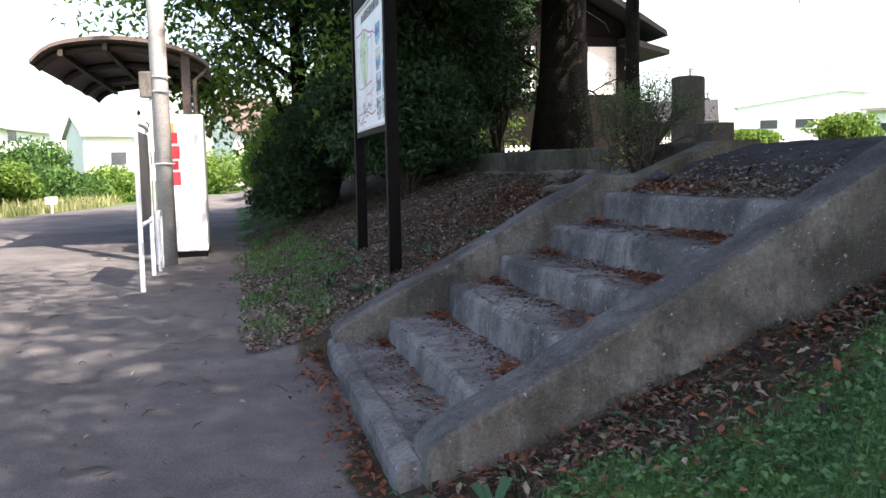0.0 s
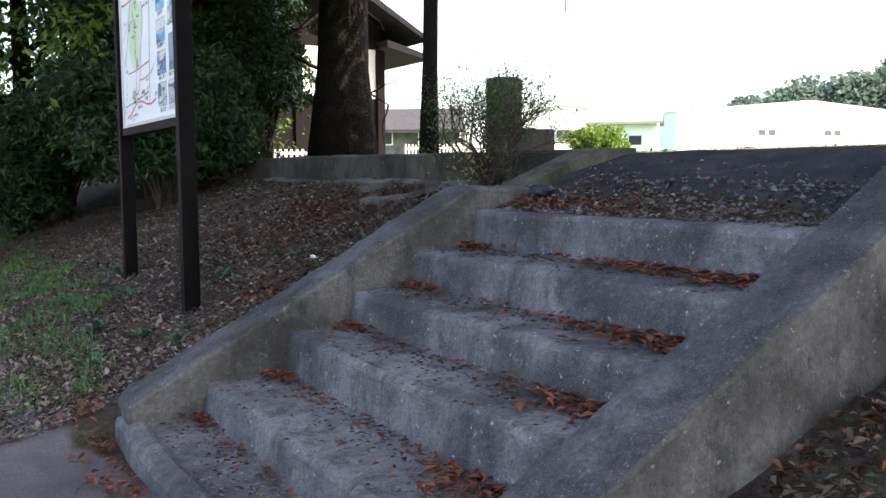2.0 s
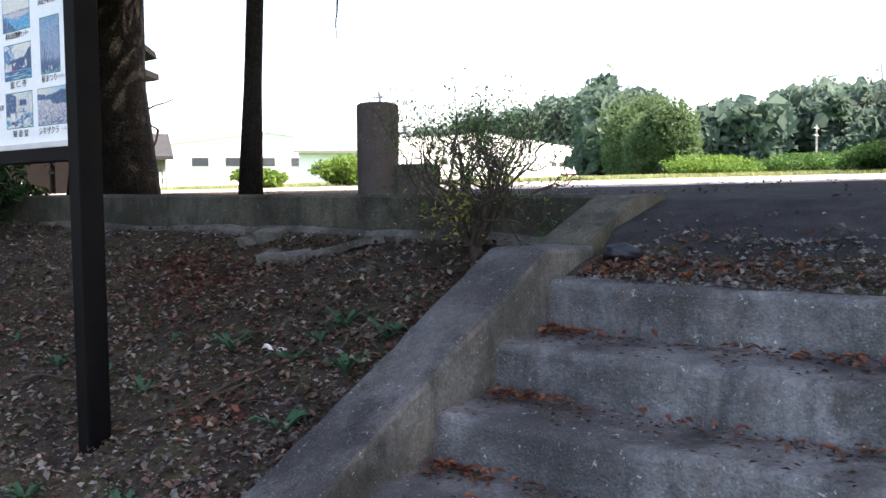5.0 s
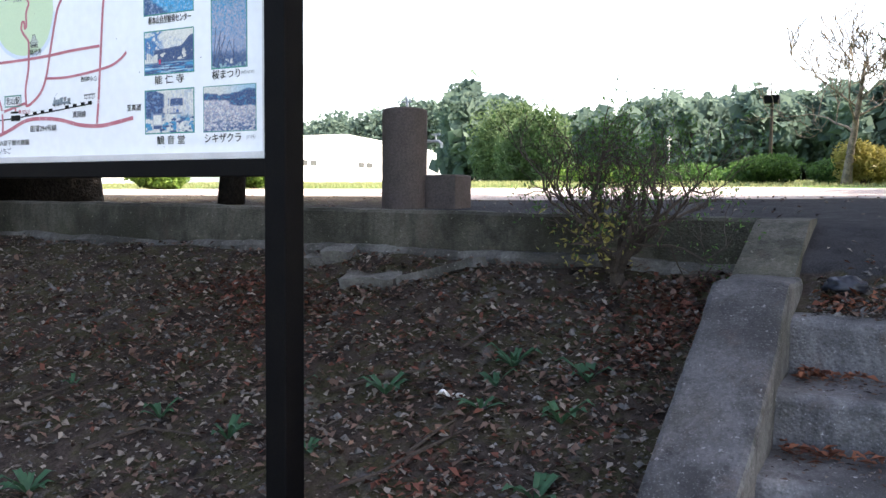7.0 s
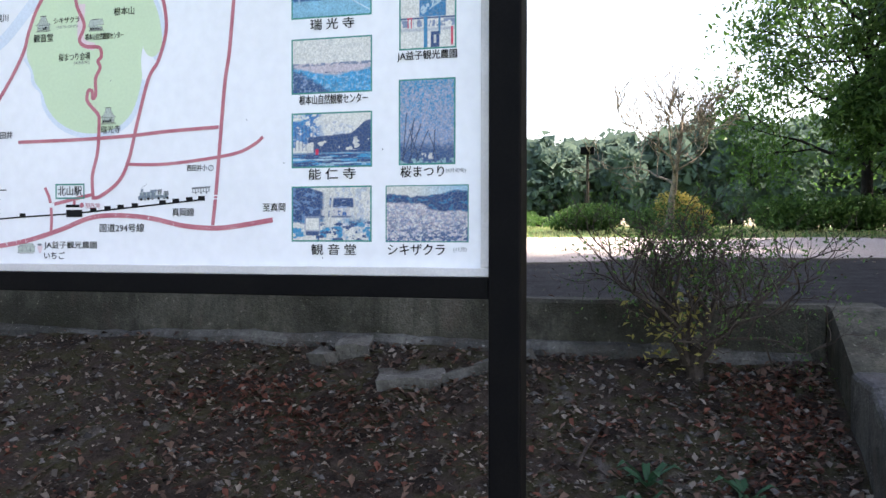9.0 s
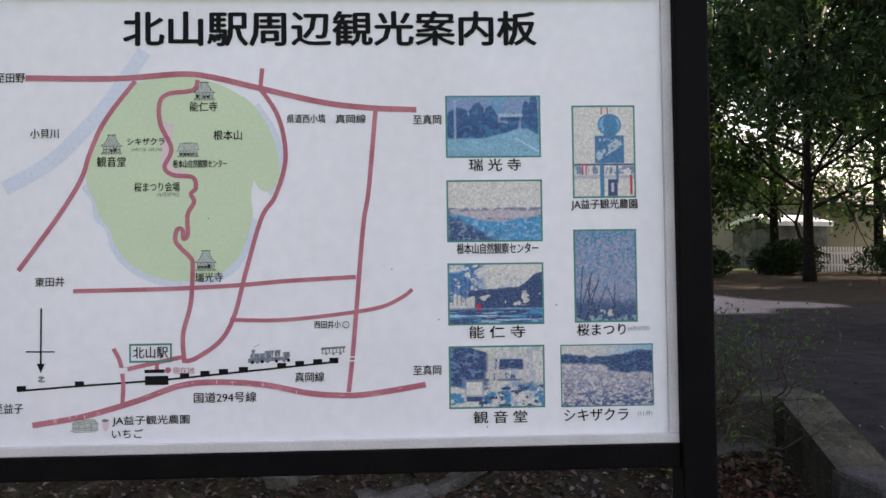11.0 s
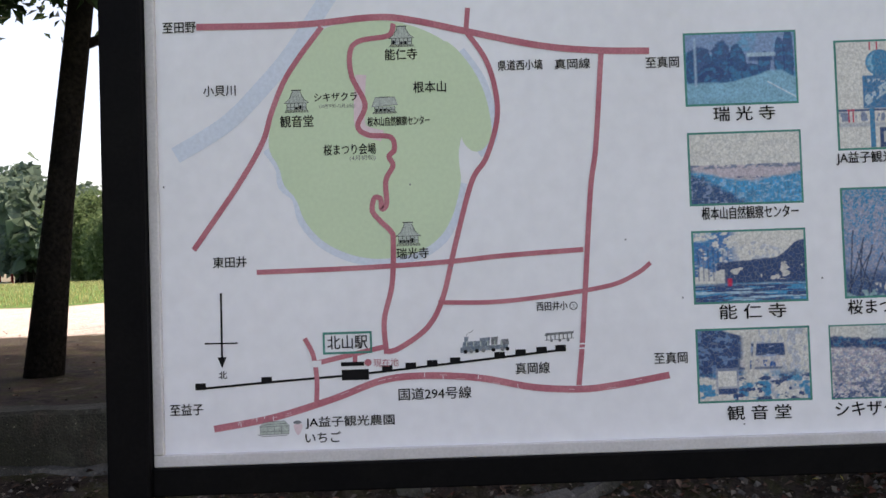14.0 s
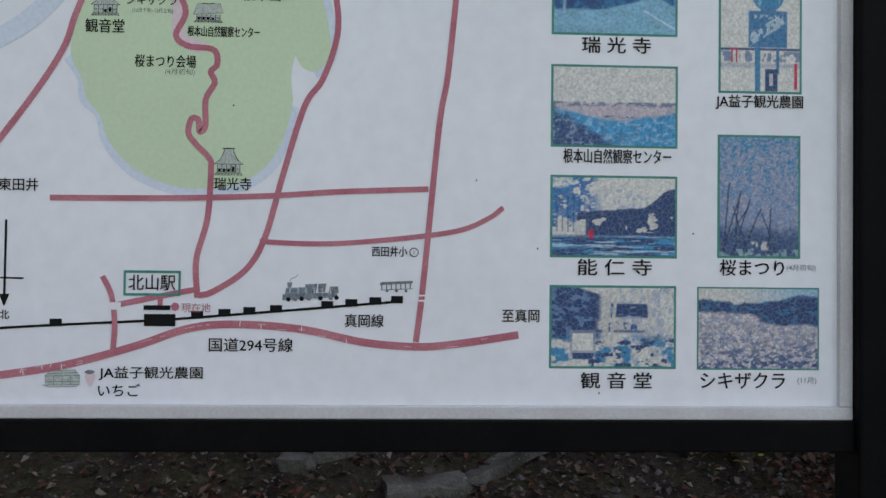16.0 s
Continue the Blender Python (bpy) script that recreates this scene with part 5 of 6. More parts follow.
big_tree = tree("large_tree", (4.95, 12.6), 11.5, 0.40, "tall broad tree with a thick dark trunk on the terrace", 3, LEAF_DARK, 54000, 0.19, spread=0.54, first=0.30, limbs=16, cluster=0.45, bare=3.6, reach=3.0)
# extra boughs, mostly out of view, added to keep sky light off the bank
rng = np.random.RandomState(29)
q, w = rng.rand(8000) * 6.283, np.sqrt(rng.rand(8000))
low = np.stack([-2.1 + 2.2 * w * np.cos(q), -1.6 + 2.0 * w * np.sin(q), 2.35 + 0.9 * rng.rand(8000) + 0.2 * wob(2 * w * np.cos(q), 2 * w * np.sin(q), 2.2, 1)], 1)
part("low_crown", leaves_mesh("low_crown", low, 0.15, LEAF_DARK, rng), LEAF_DARK, big_tree, "low dark boughs hanging over the bank, added to shade it")
slim_tree = tree("slender_tree", (4.96, 10.20), 9.5, 0.095, "slender dark leaning tree trunk with a leafy crown", 8, LEAF_DARK, 34000, 0.14, spread=0.34, first=0.30, lean=(-0.07, -0.155), limbs=16, cluster=0.32, bare=3.1)
rng = np.random.RandomState(9)
q, w = rng.rand(4200) * 6.283, 1.7 * np.sqrt(rng.rand(4200))
low = np.stack([0.15 + w * np.cos(q), -0.45 + w * np.sin(q), 2.98 + 0.55 * rng.rand(4200) + 0.18 * wob(w * np.cos(q), w * np.sin(q), 3.0, 1)], 1)
part("low_crown", leaves_mesh("low_crown", low, 0.13, LEAF_DARK, rng), LEAF_DARK, slim_tree)
bm = bmesh.new()
tube(bm, [(-0.13, -0.30, 2.05), (0.02, -0.62, 2.22), (0.12, -0.86, 2.48), (0.15, -1.0, 2.75)], [0.035, 0.028, 0.022, 0.014], 8)
part("limb", bm, BARK, slim_tree, smooth=True)
tree("shade_tree", (7.2, 1.2), 8.6, 0.24, "broad shade tree beside the terrace", 12, LEAF_DARK, 52000, 0.18, spread=0.62, first=0.42, limbs=17, cluster=0.42, group="shade trees", bare=2.75)
tree("shade_tree", (3.2, -3.6), 9.5, 0.26, "broad shade tree beside the terrace", 14, LEAF_DARK, 26000, 0.19, spread=0.55, first=0.42, limbs=14, cluster=0.45, group="shade trees", bare=3.2)
tree("shade_tree", (9.8, -4.8), 12.5, 0.28, "broad shade tree beside the terrace", 17, LEAF_DARK, 32000, 0.21, spread=0.52, first=0.42, limbs=14, cluster=0.5, group="shade trees", bare=3.4)
tree("shade_tree", (14.5, -6.2), 11.0, 0.28, "broad shade tree beside the terrace", 19, LEAF_DARK, 30000, 0.2, spread=0.46, first=0.36, limbs=14, cluster=0.45, group="shade trees", bare=2.7)
# the brighter leaf colour stands in for sun on this crown
tree("street_side_tree", (1.15, 15.2), 6.4, 0.17, "leafy green tree on the bank reaching over the street", 21, LEAF_BRIGHT, 46000, 0.13, spread=0.40, first=0.16, limbs=20, cluster=0.30, bare=1.0, droop=0.18)
tree("bank_tree", (2.9, 13.2), 8.5, 0.22, "dark leafy tree on the soil bank", 22, LEAF_DARK, 34000, 0.13, spread=0.32, first=0.14, limbs=16, cluster=0.36, bare=0.8, reach=1.5)
for at, size, seed, n in (((2.3, 11.7), (1.3, 1.1, 2.1), 31, 14000), ((2.5, 13.2), (1.5, 1.3, 3.6), 32, 18000), ((1.7, 15.4), (1.0, 1.6, 2.0), 33, 9000), ((3.5, 14.4), (1.0, 1.0, 3.0), 34, 12000), ((0.95, 14.3), (0.7, 0.9, 1.5), 37, 9000), ((3.95, 14.5), (1.0, 1.0, 3.7), 38, 17000), ((3.35, 13.0), (0.9, 0.8, 3.3), 39, 13000), ((4.62, 14.75), (0.85, 0.8, 3.9), 40, 15000)):
    shrub("evergreen_shrub", at, size, "large dark evergreen shrub on the soil bank", seed, LEAF_DARK, n, 0.10, 34, group="evergreen shrubs", layered=True)
# hedge leaves also carry the sun in their brighter colour
for at, size, seed in (((1.1, 18.6), (0.9, 1.6, 1.8), 35), ((1.4, 21.5), (1.0, 2.2, 1.9), 36)):
    shrub("hedge_bush", at, size, "clipped green hedge bush beside the street", seed, LEAF_BRIGHT, 8000, 0.10, 12, group="hedge by the street")

# bare, half-dead shrub in front of the low wall
rng = np.random.RandomState(41)
bush = thing("dry_bush", (3.02, 6.04, gz(3.02, 6.04)), "half-bare dry bush with thin branching twigs", "bush")
twigs, tips = bmesh.new(), []
def twig(p, d, length, r, level):
    pts, q, dd = [p], p.copy(), d.normalized()
    for i in range(4):
        dd = (dd + Vector(rng.normal(size=3)) * 0.26 + Vector((0, 0, 0.11))).normalized()
        q = q + dd * length / 4
        pts.append(q.copy())
    tube(twigs, pts, [1.1 * r * (1 - 0.5 * i / 4) for i in range(5)], 5 if level < 2 else 3, False)
    if level < 4:
        for k in range(3):
            side = Vector(rng.normal(size=3))
            side -= dd * side.dot(dd)
            twig(pts[2 + k % 3], dd * 0.75 + side.normalized() * 0.65, length * (0.62 + 0.2 * rng.rand()), r * 0.56, level + 1)
    else:
        tips.append(pts[-1])
tube(twigs, [(0.02, 0.0, -0.06), (0.0, 0.01, 0.05), (0.01, 0.03, 0.13)], [0.045, 0.034, 0.028], 8)
for k in range(10):
    a = k * 0.63 + rng.rand() * 0.5
    twig(Vector((0.03 * math.cos(a), 0.02 + 0.03 * math.sin(a), 0.06)), Vector((math.cos(a) * 0.55, math.sin(a) * 0.62, 1.15)), 0.34, 0.015, 0)
for k in range(3):                        # a few low dead arms
    twig(Vector((0, 0.02, 0.1)), Vector((rng.normal() * 0.3, (-1, 1, -0.8)[k], 0.25)), 0.22, 0.009, 2)
part("branchwork", twigs, TWIG, bush)
yl = np.array([(-0.08 + 0.09 * rng.normal(), 0.10 + 0.08 * rng.normal(), 0.22 + 0.09 * rng.normal()) for _ in range(150)])
part("foliage", leaves_mesh("foliage", yl, 0.035, LEAF_YELLOW, rng), LEAF_YELLOW, bush, "few yellow leaves low on the stems")
tp = np.array([tuple(p) for p in tips])
part("foliage", leaves_mesh("foliage", tp[rng.randint(0, len(tp), 3600)] + rng.normal(size=(3600, 3)) * (0.03, 0.03, 0.035), 0.021, LEAF, rng), LEAF, bush, "sparse small green leaves")

# broken concrete slabs on the bank
for (x, y), ln, w, h, turn, tip in (((2.84, 7.31), 0.30, 0.13, 0.06, 104, 0), ((3.045, 7.0), 0.48, 0.13, 0.05, -53, -13), ((3.06, 7.66), 0.16, 0.12, 0.08, 98, 0), ((2.97, 7.79), 0.11, 0.10, 0.07, 70, 0)):
    bm = box(-ln / 2, ln / 2, -w / 2, w / 2, -h / 2, h / 2)
    bmesh.ops.subdivide_edges(bm, edges=bm.edges[:], cuts=4, use_grid_fill=True)
    for v in bm.verts:
        v.co += noise.noise_vector(v.co * 9 + Vector((x * 5, y * 5, 0))) * 0.022
    ob = part("broken_slab", bm, CONCRETE_MOSSY, None)
    ob.matrix_world = pose(x, y, gz(x, y) + h * 0.3, -12, tip, turn)
    tagged(ob, "broken piece of pale concrete lying on the soil", "slab", "broken concrete pieces")

# ---- street side ----
vz = gz(-0.56, 11.9)
vend = thing("vending_machine", (-0.56, 12.05, vz), "white drinks vending machine with a red side stripe", "vending machine")
part("cabinet", box(-0.23, 0.23, -0.45, 0.45, 0.07, 1.83, 0.02), VEND_WHITE, vend)
part("base", box(-0.20, 0.22, -0.43, 0.43, -0.02, 0.07, 0.005), BLACK_STEEL, vend)
part("front_door", box(-0.30, -0.232, -0.45, 0.45, 0.07, 1.83, 0.015), GREY_BOARD, vend, "dark product display door")
part("stripe", box(-0.205, -0.165, -0.4545, -0.4505, 0.09, 0.86), RED_PAINT, vend, "red stripe")
for k, (z0, z1) in enumerate(((0.93, 1.10), (1.13, 1.24), (1.27, 1.43), (1.46, 1.60))):
    bm = box(-0.20, -0.07 - 0.02 * (k % 2), -0.4545, -0.4505, z0, z1)
    part("printed_mark", bm, RED_PAINT, vend, "red printed mark")
part("printed_mark", box(-0.205, -0.13, -0.4535, -0.4505, 1.46, 1.72), ORANGE_PAINT, vend, "orange printed blot")
pz = gz(-0.75, 10.85)
pole = thing("utility_pole", (-0.77, 10.85, pz), "grey concrete utility pole with a meter box", "pole")
bm = bmesh.new()
tube(bm, [(0, 0, -0.2), (-0.02, 0, 3), (-0.06, 0, 8.5)], [0.105, 0.098, 0.08], 24)
part("pole_shaft", bm, POLE_PALE, pole, smooth=True)
part("meter_box", box(-0.24, -0.10, -0.07, 0.06, 1.98, 2.28, 0.012), CONCRETE_PALE, pole, "pale grey meter box")
bm = bmesh.new()
tube(bm, [(-0.13, -0.02, 0), (-0.13, -0.02, 2.0)], 0.014, 8)
part("conduit", bm, GALV, pole)
for z in (2.05, 2.22, 1.2):
    bm = bmesh.new()
    tube(bm, [(0.115 * math.cos(q), 0.115 * math.sin(q), z) for q in np.linspace(0, 6.283, 17)], 0.008, 6, False)
    part("strap", bm, GALV, pole, "steel strap")
nz = gz(-0.85, 9.2)
notice = thing("notice_board", (-0.86, 9.2, nz), "white tube-framed standing notice board", "sign")
for y in (-0.6, 0.6):
    bm = bmesh.new()
    tube(bm, [(0, y, -0.05), (0, y, 1.55)], 0.024, 12)
    part("leg", bm, VEND_WHITE, notice)
bm = bmesh.new()
tube(bm, [(0, -0.6, 1.48), (0, -0.6, 1.56), (0, -0.55, 1.60), (0, 0.55, 1.60), (0, 0.6, 1.56), (0, 0.6, 1.48)], 0.024, 12)
part("frame_tube", bm, VEND_WHITE, notice)
bm = bmesh.new()
tube(bm, [(0, -0.6, 0.62), (0, 0.6, 0.62)], 0.02, 12)
part("cross_tube", bm, VEND_WHITE, notice)
part("notice_panel", box(-0.012, 0.012, -0.55, 0.55, 0.66, 1.52, 0.003), GREY_BOARD, notice, "dark grey panel")
bm = bmesh.new()
tube(bm, [(0.0, 0.95, -0.03), (0.0, 0.95, 0.62), (0, 1.0, 0.68), (0, 1.25, 0.68), (0, 1.3, 0.62), (0, 1.3, -0.03)], 0.02, 12)
barrier = part("tube_barrier", bm, VEND_WHITE, None)
barrier.matrix_world = pose(-0.82, 9.2, nz)
tagged(barrier, "small white bent tube barrier on the asphalt", "barrier")

sz = gz(-0.6, 14.5)
shelter = thing("shelter", (-0.55, 14.8, sz), "open shelter with a curved brown cantilever roof", "shelter")
arc = [(0.32, 2.50), (0.18, 2.62), (-0.1, 2.74), (-0.5, 2.83), (-1.0, 2.86), (-1.5, 2.80), (-1.75, 2.70), (-1.92, 2.54)]
arc_s = [tuple(p) for p in spline([(a, b_) for a, b_ in arc], 4)]
roof = extrude(arc_s + [(x, z - 0.05) for x, z in arc_s[::-1]], -2.6, 3.2, 10)
part("roof", roof, ROOF_BROWN, shelter)
for y in (-2.3, -0.4, 1.5, 3.0):
    bm = bmesh.new()
    tube(bm, [(x, y, z - 0.11) for x, z in arc_s[2:-1]], [0.055] * (len(arc_s) - 3), 6)
    part("rafter", bm, DARK_WOOD, shelter)
for x, z in ((-0.4, 2.70), (-1.0, 2.74), (-1.55, 2.66)):
    part("purlin", box(x - 0.03, x + 0.03, -2.55, 3.15, z - 0.06, z + 0.03), DARK_WOOD, shelter)
for y in (-2.3, 1.5):
    part("post", box(-0.06, 0.06, y - 0.06, y + 0.06, -0.05, 2.66, 0.005), ROOF_BROWN, shelter)
bm = bmesh.new()
tube(bm, [(0.3, -2.5, 2.45), (0.12, -2.45, 2.30), (0.10, -2.45, 0.0)], 0.03, 8)
part("downpipe", bm, ROOF_BROWN, shelter)


# ---- buildings ----
def window_on(parent, x0, x1, z0, z1, y, sill=True):
    fr = part("window", box(x0, x1, y - 0.05, y + 0.02, z0, z1), WHITE_METAL, parent, "white framed window")
    part("pane", box(x0 + 0.06, x1 - 0.06, y - 0.06, y - 0.051, z0 + 0.06, z1 - 0.06), GLASS_DARK, fr)
    return fr


def gable_house(name, at, w, d, h, rise, label, wall_m, roof_m, turn=0.0, windows=(), eave=0.5, category="house"):
    """Walls, a gabled roof with overhang, windows on the side that faces its own -y."""
    ob = thing(name, (*at, gz(*at)), label, category, turn=turn)
    bm = extrude([(-d / 2, -0.3), (d / 2, -0.3), (d / 2, h), (0, h + rise), (-d / 2, h)], -w / 2, w / 2, 1, axis="x")
    part("wall", bm, wall_m, ob)
    k = eave * rise / (d / 2)
    bm = extrude([(-d / 2 - eave, h - k), (0, h + rise), (d / 2 + eave, h - k), (d / 2 + eave, h - k + 0.16), (0, h + rise + 0.18), (-d / 2 - eave, h - k + 0.16)], -w / 2 - eave * 0.6, w / 2 + eave * 0.6, 1, axis="x")
    part("roof", bm, roof_m, ob)
    for x0, x1, z0, z1 in windows:
        window_on(ob, x0, x1, z0, z1, -d / 2)
    return ob


def hall(name, at, w, d, h, label, turn, windows=(), slope=0.6):
    """A long low building whose gable end, with its windows, faces its own -x."""
    ob = thing(name, (*at, gz(*at)), label, "building", turn=turn)
    part("wall", extrude([(-d / 2, -0.5), (d / 2, -0.5), (d / 2, h), (0, h + slope), (-d / 2, h)], -w / 2, w / 2, 1, axis="x"), WHITE_METAL, ob)
    part("roof", extrude([(-d / 2 - 0.3, h - 0.02), (0, h + slope), (d / 2 + 0.3, h - 0.02), (d / 2 + 0.3, h + 0.12), (0, h + slope + 0.15), (-d / 2 - 0.3, h + 0.12)], -w / 2 - 0.2, w / 2 + 0.3, 1, axis="x"), WHITE_METAL, ob)
    for y0, y1, z0, z1 in windows:
        fr = part("window", box(-w / 2 - 0.05, -w / 2 + 0.02, y0, y1, z0, z1), ALU, ob, "grey framed window")
        part("pane", box(-w / 2 - 0.06, -w / 2 - 0.051, y0 + 0.06, y1 - 0.06, z0 + 0.06, z1 - 0.06), GLASS_DARK, fr)
    return ob


# small hall with white panels between dark timber, behind the large tree
hz = gz(9.2, 24.6)
rest = thing("timber_hall", (9.0, 24.8, hz), "white-walled hall with dark timber posts and deep eaves", "building")
part("wall", box(-3.0, 1.7, -2.3, 2.3, 1.7, 3.0), WHITE_WALL, rest)
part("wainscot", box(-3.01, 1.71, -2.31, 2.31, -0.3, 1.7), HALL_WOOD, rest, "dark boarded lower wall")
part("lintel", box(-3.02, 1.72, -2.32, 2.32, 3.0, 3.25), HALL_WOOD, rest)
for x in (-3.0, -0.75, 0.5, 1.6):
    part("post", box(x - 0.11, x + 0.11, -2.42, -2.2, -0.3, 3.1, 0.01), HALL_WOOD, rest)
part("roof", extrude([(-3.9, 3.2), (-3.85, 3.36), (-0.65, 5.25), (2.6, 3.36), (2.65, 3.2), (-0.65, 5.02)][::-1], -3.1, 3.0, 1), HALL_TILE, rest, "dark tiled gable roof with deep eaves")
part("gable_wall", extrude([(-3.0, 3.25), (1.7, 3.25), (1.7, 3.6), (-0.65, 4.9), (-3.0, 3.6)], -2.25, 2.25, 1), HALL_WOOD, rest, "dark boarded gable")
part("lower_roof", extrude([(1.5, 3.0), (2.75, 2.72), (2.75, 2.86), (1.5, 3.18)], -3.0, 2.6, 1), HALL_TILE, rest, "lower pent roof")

hall("white_hall", (144.5, 122.9), 40, 56.3, 9.2, "long low white metal hall across the field", 77, [(y, y + 1.7, 5.2, 6.3) for y in (9.6, 7.4, -5.0, -7.2, -20.4, -22.8)], 2.3)
hall("white_store", (49.3, 63.0), 12, 15, 3.5, "white metal store building with a row of windows", 54, [(-6 + 2.6 * i, -4.6 + 2.6 * i, 1.7, 2.5) for i in range(5)], 1.0)
gable_house("open_shed", (39.0, 43.5), 4.2, 3, 2.2, 0.7, "small pale shed with a grey sloping roof", WHITE_METAL, mat("weathered_grey_roof", (0.30, 0.29, 0.28), 0.7, 0.2, 3, 0.2, 20), -47, [(-1.4, -0.5, 0.6, 1.3), (0.3, 1.2, 0.6, 1.3)], category="shed")
gable_house("low_house", (21.0, 40.0), 5, 4, 1.5, 0.9, "low white house with a grey roof", CONCRETE_PALE, ROOF_TILE, -30, [(-1.6, -0.6, 0.7, 1.6), (0.6, 1.6, 0.7, 1.6)])
gable_house("far_house", (-17.5, 68.0), 8, 7, 3.6, 1.6, "white house with a pale grey roof", WHITE_WALL, mat("pale_roof", (0.34, 0.35, 0.37), 0.6, 0.15, 3, 0.2, 20), 78, [(-3, -1.6, 0.8, 2.0), (0.5, 2.0, 0.8, 2.0), (-3, -1.6, 2.6, 3.4)])
gable_house("far_house", (-9.0, 80.0), 8, 7, 3.6, 1.5, "white house half hidden by bushes", WHITE_WALL, mat("faded_roof", (0.30, 0.31, 0.33), 0.6, 0.15, 3, 0.2, 20), 20, [(-2, -0.6, 1.0, 2.2), (1.0, 2.4, 1.0, 2.2)])
gable_house("street_house", (2.0, 54.0), 5, 6, 3.0, 1.6, "pale house at the bend of the street", WHITE_WALL, ROOF_BROWN, 12, [(-2.0, -1.0, 1.0, 2.0), (0.4, 1.4, 1.0, 2.0)])
gable_house("tiled_house", (38.0, -10.4), 4.5, 6, 2.6, 1.3, "beige house with a tiled roof behind a fence", mat("beige_render", (0.21, 0.17, 0.13), 0.85, 0.1, 2, 0.1, 30), ROOF_TILE, 90 + 22, [(-2.8, -1.2, 0.9, 2.1), (0.6, 2.2, 0.9, 2.1)])

# ---- far side of the field ----
def pole_lamp(at, h):
    ob = thing("lamp_post", (*at, gz(*at)), "thin steel lamp post with a box floodlight", "lamp post")
    bm = bmesh.new()
    tube(bm, [(0, 0, -0.1), (0, 0, h)], [0.06, 0.045], 10)
    part("mast", bm, TWIG, ob)
    part("lamp_head", box(-0.16, 0.16, -0.22, 0.22, h - 0.05, h + 0.2, 0.02), BLACK_STEEL, ob, "dark floodlight head")


pole_lamp((27.6, 8.8), 2.5)
rng = np.random.RandomState(77)
woods = []
for i in range(280):
    deg = rng.uniform(47, 112)
    d = rng.uniform(92, 130) if deg > 62.5 else rng.uniform(225, 250)
    top = np.interp(deg, (47, 50, 53, 57, 63.4, 65.6, 68.0, 70, 74, 80, 85, 93, 112), (4.0, 7.0, 9.5, 12.0, 14.0, 10.5, 4.0, 9.0, 12.0, 11.6, 13.2, 14.0, 14.0)) * d / 105
    woods.append((math.sin(radians(deg)) * d - 1, math.cos(radians(deg)) * d + 5, rng.uniform(3.0, 5.0) * max(1.0, d / 130), top * rng.uniform(0.78, 1.0) + 0.8))
pts, inner, rear, cores = [], [], [], bmesh.new()
for x, y, rad, h in woods:
    z = gz(x, y)
    tube(cores, [(x, y, z - 0.3), (x, y, z + h * 0.7)], [0.28, 0.12], 5, False)
    for k in range(7):
        a, rr = rng.rand() * 6.28, rad * 0.6 * math.sqrt(rng.rand())
        lr = rad * (0.35 + 0.25 * rng.rand())
        cz = z + h * (0.25 + 0.65 * rng.rand() * (1 - 0.3 * rr / rad))
        inner.append(np.array((x + rr * math.cos(a), y + rr * math.sin(a), cz)) + rng.normal(size=(22, 3)) * lr * 0.40)
        q = rng.normal(size=(118, 3))
        q /= np.linalg.norm(q, axis=1)[:, None]
        (pts if x * x + y * y < 160 ** 2 else rear).append(np.array((x + rr * math.cos(a), y + rr * math.sin(a), cz)) + q * lr * (0.75 + 0.35 * rng.rand(118))[:, None] * np.array((1, 1, 0.9)))
wood = thing("far_woods", (0, 0, 0), "dense green wooded hill behind the field", "woods", kind="stuff")
part("foliage", leaves_mesh("foliage", np.concatenate(pts), 0.74, LEAF_WOOD_HAZED, rng, slim=0.7), LEAF_WOOD_HAZED, wood, kind="stuff")
part("rear_foliage", leaves_mesh("rear_foliage", np.concatenate(rear), 1.35, LEAF_WOOD_HAZED, rng, slim=0.7), LEAF_WOOD_HAZED, wood, kind="stuff")
part("inner_foliage", leaves_mesh("inner_foliage", np.concatenate(inner), 2.0, LEAF_WOOD_HAZED, rng, slim=0.8), LEAF_WOOD_HAZED, wood, kind="stuff")
part("trunks", cores, BARK, wood, kind="stuff")

